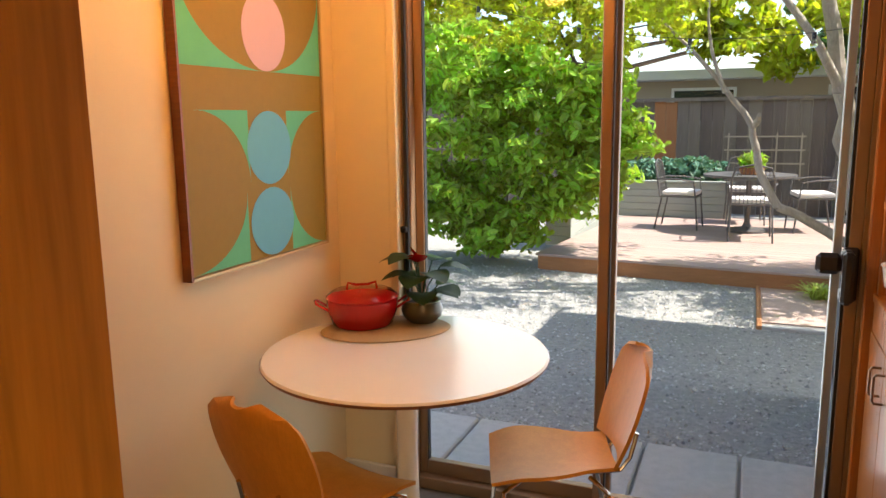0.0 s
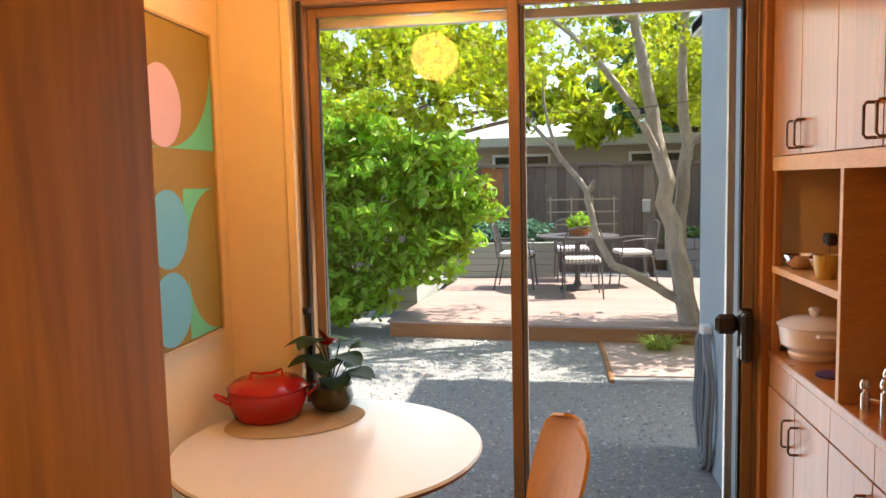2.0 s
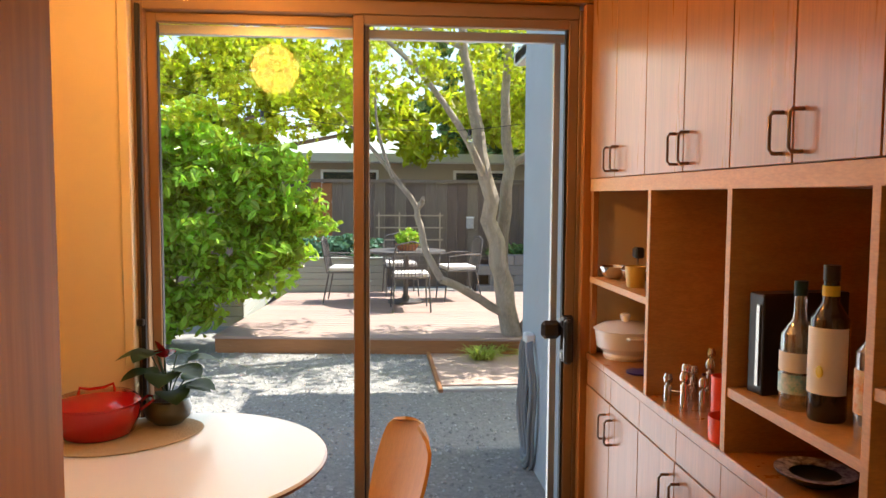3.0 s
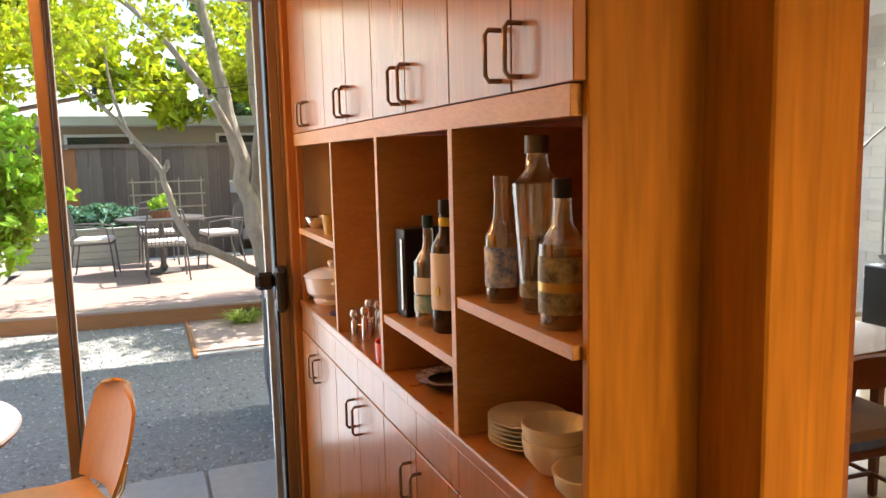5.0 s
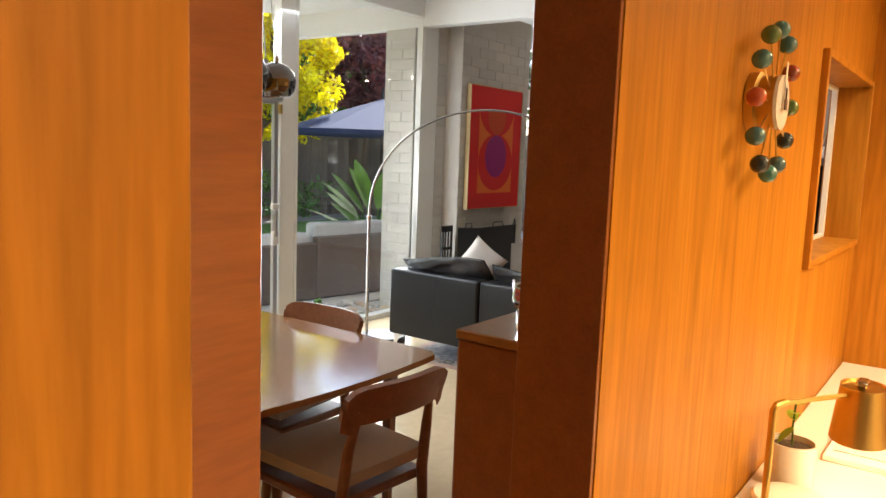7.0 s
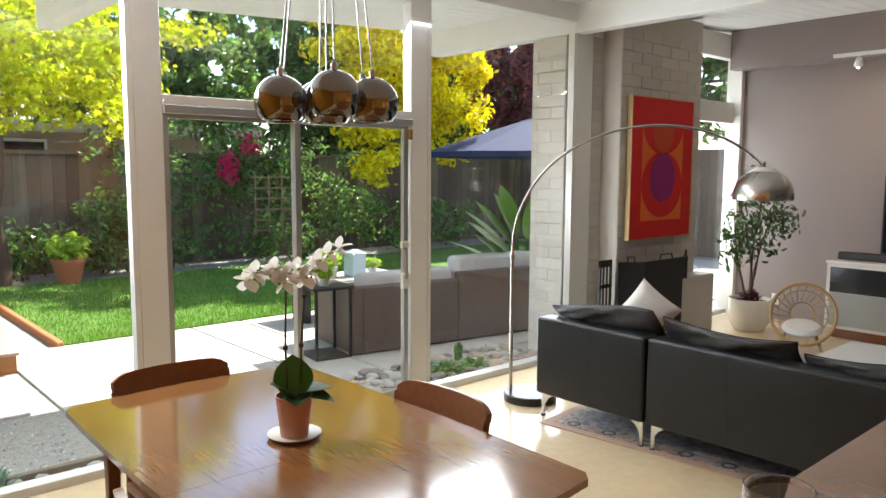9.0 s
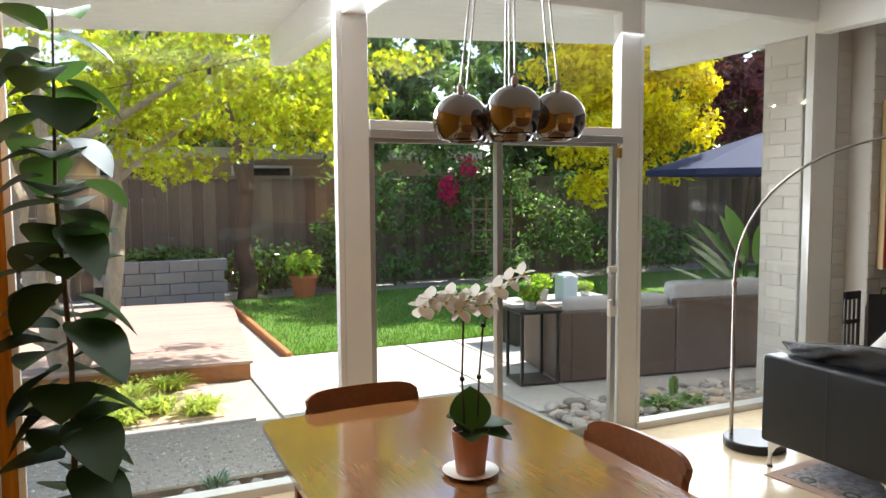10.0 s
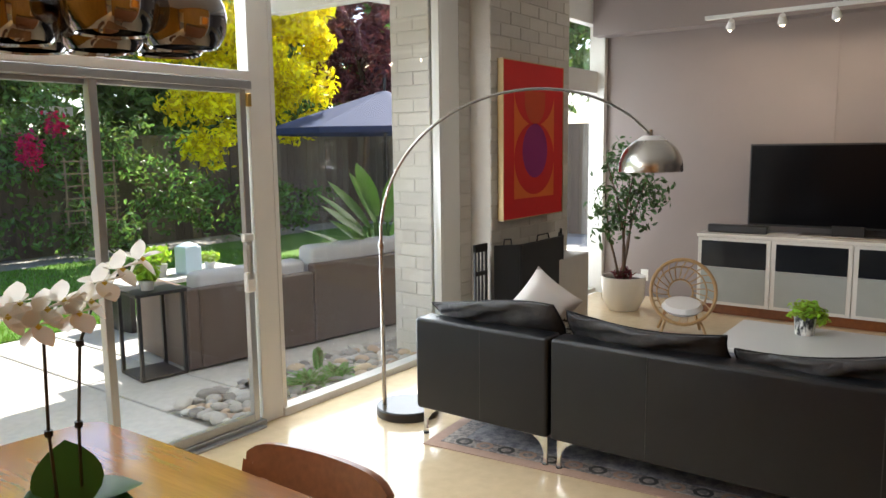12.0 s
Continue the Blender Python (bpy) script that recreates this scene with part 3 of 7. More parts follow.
def slab_sloped(x0, y0, x1, y1, t=0.1):
    bm = bmesh.new()
    nb = int((y1 - y0) / 0.14)
    for i in range(nb):
        ya, yb = y0 + i * 0.14, y0 + i * 0.14 + 0.134
        vs = add_box(bm, x0, ya, 0, x1, yb, t)
        for v in vs:
            v.co.z += ceil_z(v.co.x)
    vs = add_box(bm, x0, y0, 0.02, x1, y1, t + 0.02)
    for v in vs:
        v.co.z += ceil_z(v.co.x)
    return bm


structure("floor_dining", box(0.95, 0.0, -0.12, 9.2, 4.62, 0.002), FLOOR, "polished cream tile floor", "floor")
structure("floor_living", box(4.2, -3.0, -0.12, 9.2, 0.0, 0.002), FLOOR, "polished cream tile floor", "floor")
structure("ceiling_dining", slab_sloped(0.83, -3.0, 9.35, 6.45), P_CEIL, "white tongue and groove plank ceiling running out over the eaves", "ceiling")
structure("wall_tv", box(9.2, -3.0, 0, 9.32, 4.75, 3.2), P_GREY, "warm grey painted wall behind the television")
structure("wall_living_south", box(4.1, -3.1, 0, 9.32, -3.0, 3.2), P_GREY, "grey painted living room wall")
structure("wall_living_west", box(4.12, -3.0, 0, 4.22, 0.51, 3.0), P_WHITE, "white painted living room wall")
structure("wall_above_kitchen", box(0.83, 0.52, 2.602, 4.2, 0.62, 2.9), P_WHITE, "white painted wall above the teak partition")
for bx in (2.62, 6.20):
    structure("beam", box(bx, -3.0, ceil_z(bx) - 0.23, bx + 0.13, 6.35, ceil_z(bx) + 0.004, 0.004), P_WHITE, "white painted roof beam running out under the eaves", "beam")
# unseen panel lining added on the dining side of the partition, round the pass-through, to dim reflections
for x0, z0, x1, z1 in ((1.56, 0.0, 2.935, 2.6), (3.90, 0.0, 3.999, 2.6), (2.935, 0.0, 3.90, 1.262), (2.935, 1.865, 3.90, 2.6)):
    structure("wall_lining_added", box(x0, 0.6355, z0, x1, 0.641, z1), W_ORANGE, "unseen teak panelled lining added to the dining partition to dim reflections")

# window wall
ww = thing("window_1", "white framed floor to ceiling window wall", "window", kind="structure")
for x0, x1 in ((0.95, 1.02), (2.61, 2.76), (4.455, 4.605), (6.225, 6.45)):
    part("post", box(x0, YW - 0.03, 0, x1, YW + 0.06, ceil_z(x0), 0.004), P_WHITE if x0 > 1 else W_ORANGE, ww)
for x0, x1 in ((1.02, 2.61), (4.605, 6.225)):
    part("sill", box(x0, YW - 0.045, 0, x1, YW + 0.05, 0.05, 0.003), P_WHITE, ww)
    part("head", box(x0, YW - 0.045, ceil_z(x0) - 0.07, x1, YW + 0.05, ceil_z(x1), 0.003), P_WHITE, ww)
    part("bead", box(x1 - 0.03, YW - 0.03, 0.05, x1 - 0.001, YW + 0.03, ceil_z(x1) - 0.07), P_WHITE, ww)
    part("bead", box(x0 + 0.001, YW - 0.03, 0.05, x0 + 0.03, YW + 0.03, ceil_z(x0) - 0.07), P_WHITE, ww)
    no_shadow(part("pane", box(x0 + 0.03, YW - 0.004, 0.05, x1 - 0.03, YW + 0.004, ceil_z(x0) - 0.07), GLASS_WIN, ww))
part("transom", box(2.76, YW - 0.05, 1.94, 4.455, YW + 0.05, 1.99, 0.003), P_WHITE, ww)
part("head", box(2.76, YW - 0.045, ceil_z(2.8) - 0.07, 4.455, YW + 0.05, ceil_z(4.4), 0.003), P_WHITE, ww)
no_shadow(part("pane", box(2.76, YW - 0.004, 1.99, 4.455, YW + 0.004, ceil_z(2.8) - 0.07), GLASS_WIN, ww))

s2 = thing("sliding_door_2", "aluminium sliding glass patio door, closed", "door", kind="structure")
part("frame_head", box(2.76, YW - 0.055, 1.893, 4.455, YW + 0.055, 1.938, 0.003), ALU, s2)
part("frame_sill", box(2.76, YW - 0.06, 0.003, 4.455, YW + 0.06, 0.035, 0.003), ALU, s2)
part("track", box(2.82, YW - 0.10, 0.003, 4.42, YW - 0.065, 0.015, 0.002), ALU, s2)
for x0, y0 in ((2.762, 0.005), (3.565, 0.005), (3.545, -0.045), (4.38, -0.045)):
    part("stile", box(x0, YW + y0, 0.035, x0 + 0.04, YW + y0 + 0.038, 1.893, 0.003), ALU, s2)
for x0, x1, y0 in ((2.802, 3.565, 0.005), (3.585, 4.38, -0.045)):
    part("rail", box(x0, YW + y0, 0.035, x1, YW + y0 + 0.038, 0.085, 0.003), ALU, s2)
    part("rail", box(x0, YW + y0, 1.87, x1, YW + y0 + 0.038, 1.893, 0.003), ALU, s2)
    no_shadow(part("pane", box(x0, YW + y0 + 0.016, 0.085, x1, YW + y0 + 0.022, 1.87), GLASS_WIN, s2))
hb = box(4.352, YW - 0.10, 0.86, 4.378, YW - 0.082, 1.06, 0.006)
add_box(hb, 4.352, YW - 0.085, 1.03, 4.378, YW - 0.045, 1.06, 0.004)
add_box(hb, 4.352, YW - 0.085, 0.86, 4.378, YW - 0.045, 0.89, 0.004)
part("handle", hb, ALU, s2, "silver pull handle")
part("lock_box", box(4.345, YW - 0.08, 0.79, 4.405, YW - 0.045, 0.90, 0.006), P_WHITE, s2)
part("latch", box(4.34, YW - 0.075, 1.07, 4.41, YW - 0.045, 1.115, 0.006), P_WHITE, s2)
part("stop", box(4.405, YW - 0.075, 1.80, 4.435, YW - 0.056, 1.87, 0.003), BRASS, s2)

# brick fireplace walls: mortar core with bricks laid on it


def brick_wall(name, x0, y0, x1, y1, z0, z1, label):
    ob = structure(name, box(x0, y0, z0, x1, y1, z1), MORTAR, label)
    return ob


bw_out = brick_wall("wall_brick_outside", 6.235, 4.66, 6.42, 5.03, -0.1, 2.75, "off-white painted brick wall running outdoors")
bw_in = brick_wall("wall_brick_side", 6.455, 4.56, 6.62, 4.75, 0, 3.0, "grey painted brick wall beside the fireplace")
bw_fire = brick_wall("wall_brick_chimney", 6.62, 4.38, 7.93, 4.75, 0, 3.0, "grey painted brick chimney breast")

w3 = thing("window_3", "narrow white framed window beside the television wall", "window", kind="structure")
for nm, c in (("jamb", (7.93, 4.64, 0, 8.02, 4.74, 3.0)), ("jamb", (9.13, 4.57, 0, 9.198, 4.74, 3.0)), ("head", (8.02, 4.64, 2.80, 9.13, 4.74, 3.05)), ("sill", (8.02, 4.64, 0, 9.13, 4.74, 0.05)), ("transom", (8.02, 4.65, 2.12, 9.13, 4.73, 2.34))):
    part(nm, box(*c, 0.003), P_WHITE, w3)
no_shadow(part("pane", box(8.02, 4.688, 0.05, 9.13, 4.694, 2.80), GLASS_WIN, w3))

# ---- ground ----
structure("ground", box(-300, 4.64, -0.5, 300, 600, -0.075), GRAVEL, "pale crushed gravel yard", "ground")
structure("ground_house", box(-300, -300, -0.5, 300, 4.64, -0.13), GRAVEL, "ground under and around the house", "ground")
structure("ground_nook", box(-8, 2.88, -0.3, 0.58, 4.64, -0.072), GRAVEL, "pale crushed gravel beside the house", "ground")
structure("lawn", box(3.16, 8.06, -0.2, 14, 12.2, -0.05), LAWN, "mown green lawn with dappled sun", "lawn")
structure("beam_living", box(8.98, -3.0, 2.68, 9.198, 4.64, 3.1, 0.004), P_GREY, "grey painted beam over the television wall", "beam")

# ---- built-in cabinet of the nook ----
XF, XB = 0.44, 0.80
YA, YB = 0.64, 2.71
CAB_DIV = (1.10, 1.60, 2.10)
cab = thing("built_in_cabinet", "cherry wood built-in cabinet with open shelves and doors", "cabinet")
part("back_panel", box(XB, YA + 0.02, 0.08, XB + 0.02, YB, 2.48), W_IN_SHADE, cab)
part("plinth", box(XF + 0.05, YA + 0.02, 0.0, XB, YB, 0.08), W_SIDE, cab)
part("carcase_lower", box(XF + 0.022, YA + 0.02, 0.08, XB, YB, 0.955), W_IN_SHADE, cab)
part("counter", box(XF - 0.004, YA + 0.02, 0.957, XB, YB, 0.985, 0.003), W_CAB, cab)
part("carcase_upper", box(XF + 0.022, YA + 0.02, 1.615, XB, YB, 2.48), W_IN_SHADE, cab)
part("rail", box(XF, YA + 0.02, 1.595, XF + 0.02, YB, 1.640, 0.001), W_CAB_EDGE, cab)
part("end_panel", box(XF + 0.018, YA + 0.002, 0.0, 0.655, YA + 0.019, 2.48, 0.002), W_ORANGE, cab)
part("filler", box(XF + 0.005, YB - 0.03, 0.985, XF + 0.025, YB, 1.597), W_CAB, cab)
for yv in CAB_DIV:
    part("divider", box(XF, yv - 0.011, 0.985, XB, yv + 0.011, 1.597, 0.001), W_CAB_EDGE, cab)
for ya, yb, zs in ((0.66, 1.089, 1.27), (1.111, 1.589, 1.14), (2.111, 2.71, 1.275)):
    part("shelf", box(XF + 0.003, ya, zs - 0.022, XB, yb, zs, 0.001), W_CAB_EDGE, cab)
n_low = 8
ys = [YA + 0.025 + (YB - YA - 0.03) * i / n_low for i in range(n_low + 1)]


def pull(parent, y, z, h=0.085):
    bm = bmesh.new()
    x = XF - 0.004
    pts = [(x, y, z - h / 2), (x - 0.022, y, z - h / 2), (x - 0.028, y, z - h / 2 + 0.008), (x - 0.028, y, z + h / 2 - 0.008), (x - 0.022, y, z + h / 2), (x, y, z + h / 2)]
    add_tube(bm, pts, 0.0042, 8)
    part("handle", bm, HANDLE, parent, "bronze wire pull", True)


# doors are paired: pulls meet at the gap between two doors
UP = [0.645, 0.83, 1.09, 1.345, 1.60, 1.86, 2.14, 2.42, 2.705]
for i in range(8):
    d = part("door", box(XF - 0.003, UP[i] + 0.002, 1.642, XF + 0.018, UP[i + 1] - 0.002, 2.47, 0.0015), W_CAB, cab)
    left_pull = i % 2 == 0
    pull(d, UP[i + 1] - 0.035 if left_pull else UP[i] + 0.035, 1.702, 0.08)
LOW = UP
for i in range(8):
    part("apron", box(XF, LOW[i] + 0.001, 0.865, XF + 0.02, LOW[i + 1] - 0.001, 0.955, 0.001), W_CAB, cab)
    d = part("door", box(XF - 0.003, LOW[i] + 0.002, 0.09, XF + 0.018, LOW[i + 1] - 0.002, 0.862, 0.0015), W_CAB, cab)
    pull(d, LOW[i + 1] - 0.035 if i % 2 == 0 else LOW[i] + 0.035, 0.775)

# ---- breakfast nook ----
TX, TY, TR = -1.003, 2.285, 0.488
t = thing("pedestal_table", "round white laminate pedestal table", "table", pose(TX, TY, 0))
part("tabletop", lathe([(0, 0.733), (TR - 0.06, 0.735), (TR - 0.01, 0.747), (TR, 0.756), (TR - 0.006, 0.763), (0, 0.763)], 64), LAM_WHITE, t, "", True)
part("edge", lathe([(TR - 0.045, 0.7335), (TR - 0.004, 0.7445), (TR + 0.0012, 0.752), (TR + 0.0012, 0.756), (TR - 0.004, 0.7505), (TR - 0.045, 0.7375)], 64), W_CHAIR, t, "thin wood edge", True)
part("column", lathe([(0.0, 0.03), (0.15, 0.03), (0.06, 0.06), (0.04, 0.13), (0.036, 0.4), (0.04, 0.62), (0.07, 0.715), (0.12, 0.735), (0, 0.735)], 32), LAM_WHITE, t, "", True)
part("foot", lathe([(0, 0.0), (0.25, 0.0), (0.255, 0.008), (0.2, 0.022), (0.08, 0.034), (0, 0.034)], 48), LAM_WHITE, t, "", True)


def shell_chair(m, label):
    c = thing("plywood_chair", label, "chair", m, "chairs round the breakfast table")

    def seat(u, v):
        x = (u - 0.5) * 0.40 * (1 - 0.25 * max(0.0, v - 0.6) ** 1.2) * (0.74 + 0.26 * math.sin(math.pi * min(1, 0.25 + v)))
        y = -0.21 + v * 0.40
        z = 0.445 + 0.02 * (abs(u - 0.5) * 2) ** 2 - 0.045 * max(0, 0.25 - v) ** 1.4 * 4 + 0.02 * max(0, v - 0.7)
        return x, y, z
    part("seat", sheet(seat, 16, 14, 0.011), W_PLY, c, "", True)

    def back(u, v):
        w = 0.20 * (0.55 + 0.45 * math.sin(math.pi * (0.18 + 0.62 * v))) * (1.0 if v < 0.82 else math.sqrt(max(0.03, 1 - ((v - 0.82) / 0.19) ** 2)))
        a = (u - 0.5) * 2
        return a * w, 0.20 + 0.10 * v - 0.035 * a * a, 0.475 + 0.335 * v

    part("backrest", sheet(back, 14, 14, 0.011), W_PLY, c, "", True)
    for sx in (-1, 1):
        part("leg", tube([(sx * 0.12, -0.10, 0.43), (sx * 0.17, -0.17, 0.40), (sx * 0.21, -0.22, 0.0)], 0.008, 8), CHROME, c, "", True)
        part("leg", tube([(sx * 0.12, 0.10, 0.43), (sx * 0.17, 0.15, 0.40), (sx * 0.22, 0.24, 0.0)], 0.008, 8), CHROME, c, "", True)
        part("back_link", tube([(sx * 0.09, 0.10, 0.432), (sx * 0.09, 0.20, 0.44), (sx * 0.085, 0.232, 0.48), (sx * 0.08, 0.252, 0.56)], 0.007, 8), CHROME, c, "", True)
    part("cross_bar", tube([(-0.12, 0.0, 0.43), (0.12, 0.0, 0.43)], 0.012, 8), CHROME, c)
    return c


shell_chair(pose(-0.495, 2.335, 0, 0, 0, -70), "orange birch plywood chair with chrome legs, pushed to the table")
shell_chair(pose(-1.08, 1.86, 0, 0, 0, 167), "orange birch plywood chair with its back to the kitchen")


def ellipse_flat(cx, cz, rx, rz, n=40):
    return [(cx + rx * math.cos(2 * math.pi * k / n), cz + rz * math.sin(2 * math.pi * k / n)) for k in range(n)]


# abstract painting on the west wall; u runs along the wall, w upwards
PY0, PY1, PZ0, PZ1 = 1.795, 2.585, 1.068, 2.115
ART_OCHRE = mat("art_ochre", (0.29, 0.19, 0.013), 0.6, other=(0.25, 0.16, 0.012), scale=30, mixed=0.9)
ART_GREEN = mat("art_green", (0.12, 0.50, 0.26), 0.6, other=(0.10, 0.45, 0.23), scale=20, mixed=0.9)
ART_BLUE = mat("art_blue", (0.13, 0.43, 0.56), 0.6, other=(0.12, 0.39, 0.52), scale=20, mixed=0.9)
ART_PINK = mat("art_pink", (0.60, 0.41, 0.46), 0.6, other=(0.56, 0.38, 0.43), scale=20, mixed=0.9)
ART_RED = mat("art_red", (0.68, 0.012, 0.012), 0.6, other=(0.62, 0.01, 0.01), scale=20, mixed=0.9)
ART_ORANGE = mat("art_orange", (0.80, 0.16, 0.02), 0.6, other=(0.74, 0.14, 0.018), scale=20, mixed=0.9)
ART_DKORANGE = mat("art_dark_orange", (0.60, 0.065, 0.012), 0.6, other=(0.56, 0.06, 0.01), scale=20, mixed=0.9)
ART_PURPLE = mat("art_purple", (0.30, 0.012, 0.16), 0.6, other=(0.27, 0.01, 0.14), scale=20, mixed=0.9)
GOLD = mat("pale_gold_frame", (0.62, 0.47, 0.25), 0.35, 0.6, other=(0.5, 0.36, 0.18), scale=20, mixed=0.8)


def art_shape(parent, name, outline, at, material, level):
    """A flat painted patch on a canvas; at(u, w, depth) gives its place."""
    bm = bmesh.new()
    bm.faces.new([bm.verts.new(at(u, w, level)) for u, w in outline])
    return part(name, bm, material, parent)


def painting_nook():
    p = thing("abstract_painting", "ochre, green, blue and pink abstract painting in a slim frame", "painting")
    part("canvas", box(-1.505, PY0 + 0.012, PZ0 + 0.012, -1.477, PY1 - 0.012, PZ1 - 0.012), ART_OCHRE, p)
    for c in ((-1.505, PY0, PZ0, -1.470, PY0 + 0.01, PZ1), (-1.505, PY1 - 0.01, PZ0, -1.470, PY1, PZ1), (-1.505, PY0 + 0.01, PZ0, -1.470, PY1 - 0.01, PZ0 + 0.01), (-1.505, PY0 + 0.01, PZ1 - 0.01, -1.470, PY1 - 0.01, PZ1)):
        part("frame_bar", box(*c, 0.001), W_SIDE if c[1] == PY0 and c[4] < PY0 + 0.02 else GOLD, p)
    W, H = PY1 - PY0 - 0.03, PZ1 - PZ0 - 0.03

    def at(u, w, level):
        return (-1.477 + 0.001 * level, PY0 + 0.015 + u * W, PZ0 + 0.015 + w * H)

    art_shape(p, "patch", ellipse_flat(0.55, 0.742, 0.16, 0.126), at, ART_PINK, 1.5)
    art_shape(p, "patch", ellipse_flat(0.55, 0.365, 0.165, 0.122), at, ART_BLUE, 2)
    art_shape(p, "patch", ellipse_flat(0.55, 0.116, 0.165, 0.116), at, ART_BLUE, 2)

    def hollow(name, ua, ub, wa, wb):
        pts = [(ua, wa)]
        for k in range(17):
            a = math.pi / 2 * k / 16
            pts.append((ub + (ua - ub) * math.sin(a), wa + (wb - wa) * (1 - math.cos(a))))
        art_shape(p, name, pts, at, ART_GREEN, 1)
    hollow("patch", 0.0, 0.55, 0.615, 0.915)
    hollow("patch", 1.0, 0.55, 0.615, 0.915)

    def horn(ua, ub, wa, wb):
        pts = [(ub, wa)]
        for k in range(17):
            a = math.pi / 2 * k / 16
            pts.append((ua + (ub - ua) * math.sin(a), wb + (wa - wb) * math.cos(a)))
        art_shape(p, "patch", pts[::-1], at, ART_GREEN, 1)
    horn(0.06, 0.40, 0.488, 0.255)
    horn(0.99, 0.69, 0.488, 0.255)
    for ua, ub in ((0.37, 0.0), (0.70, 1.0)):
        pts = [(ua, 0.0)] + [(ua + (ub - ua) * (1 - math.cos(math.pi / 2 * k / 16)), 0.23 * (1 - math.sin(math.pi / 2 * k / 16))) for k in range(17)]
        art_shape(p, "patch", pts, at, ART_GREEN, 1)


painting_nook()


# ---- dining room ----
def bowed_outline(x0, y0, x1, y1, bow=0.03, r=0.03, n=10):
    pts = []
    cx, cy = (x0 + x1) / 2, (y0 + y1) / 2
    cs = [(x0, y0), (x1, y0), (x1, y1), (x0, y1)]
    for i in range(4):
        a, b = Vector(cs[i]), Vector(cs[(i + 1) % 4])
        d = (b - a).normalized()
        nrm = Vector((d.y, -d.x))
        for k in range(n + 1):
            s = r / (b - a).length + (1 - 2 * r / (b - a).length) * k / n
            p = a.lerp(b, s) + nrm * bow * (4 * s * (1 - s)) * (1 if i % 2 == 0 else 0.5)
            pts.append((p.x, p.y))
    return pts


dt = thing("dining_table", "walnut dining table with bowed edges and tapered legs", "table")
X0, X1, YD0, YD1 = 1.935, 2.905, 1.83, 3.46
ym = 2.50
o = bowed_outline(X0, YD0, X1, YD1, 0.035)
part("tabletop", prism([(x, min(y, ym - 0.001)) for x, y in o], 0.712, 0.735), W_TABLE, dt)
part("tabletop_leaf", prism([(x, max(y, ym + 0.001)) for x, y in o], 0.712, 0.735), W_TABLE, dt)
part("apron", box(X0 + 0.1, YD0 + 0.14, 0.64, X1 - 0.1, YD0 + 0.16, 0.711), W_CHAIR, dt)
part("apron", box(X0 + 0.1, YD1 - 0.16, 0.64, X1 - 0.1, YD1 - 0.14, 0.711), W_CHAIR, dt)
part("apron", box(X0 + 0.09, YD0 + 0.14, 0.64, X0 + 0.11, YD1 - 0.14, 0.711), W_CHAIR, dt)
part("apron", box(X1 - 0.11, YD0 + 0.14, 0.64, X1 - 0.09, YD1 - 0.14, 0.711), W_CHAIR, dt)
for lx in (X0 + 0.11, X1 - 0.11):
    for ly in (YD0 + 0.16, YD1 - 0.16):
        bm = box(-0.025, -0.025, 0, 0.025, 0.025, 0.71, 0.005)
        for v in bm.verts:
            if v.co.z < 0.3:
                v.co.x *= 0.6
                v.co.y *= 0.6
            v.co += Vector((lx, ly, 0))
        part("leg", bm, W_CHAIR, dt)


def dining_chair(m, label):
    c = thing("dining_chair", label, "chair", m, "chairs round the dining table")
    part("seat", sheet(lambda u, v: ((u - 0.5) * (0.47 - 0.05 * v), -0.23 + 0.43 * v, 0.435 + 0.018 * math.sin(math.pi * u) * math.sin(math.pi * v) + 0.012), 10, 10, -0.045), FABRIC_TAN, c, "taupe cloth seat pad", True)
    part("seat_frame", box(-0.225, -0.21, 0.365, 0.225, 0.19, 0.402, 0.008), W_CHAIR, c)

    def back(u, v):
        a = (u - 0.5) * 2
        drop = 0.03 * abs(a) ** 8
        return a * 0.235, 0.265 - 0.038 * a * a + 0.025 * v, 0.685 + 0.125 * v - (drop if v > 0.5 else -drop * 0.6)
    part("backrest", sheet(back, 18, 6, 0.024), W_CHAIR, c, "", True)
    for sx in (-1, 1):
        part("leg", tube([(sx * 0.19, -0.19, 0.40), (sx * 0.20, -0.20, 0.2), (sx * 0.205, -0.205, 0.0)], [0.019, 0.017, 0.011], 10), W_CHAIR, c, "", True)
        part("leg", tube([(sx * 0.20, 0.255, 0.0), (sx * 0.198, 0.215, 0.22), (sx * 0.195, 0.205, 0.42), (sx * 0.19, 0.225, 0.58), (sx * 0.17, 0.255, 0.72)], [0.012, 0.018, 0.021, 0.019, 0.012], 10), W_CHAIR, c, "", True)
        part("stretcher", tube([(sx * 0.2, -0.2, 0.2), (sx * 0.2, 0.21, 0.2)], 0.01, 8), W_CHAIR, c)
    part("stretcher", tube([(-0.2, 0.0, 0.2), (0.2, 0.0, 0.2)], 0.01, 8), W_CHAIR, c)
    return c


ch = dining_chair(pose(2.363, 3.262, 0, 0, 0, 0), "walnut dining chair with curved backrest, tucked in")
copy_thing(ch, pose(2.70, 2.542, 0, 0, 0, -88))
copy_thing(ch, pose(2.078, 2.282, 0, 0, 0, 90))
copy_thing(ch, pose(2.39, 1.86, 0, 0, 0, 176))

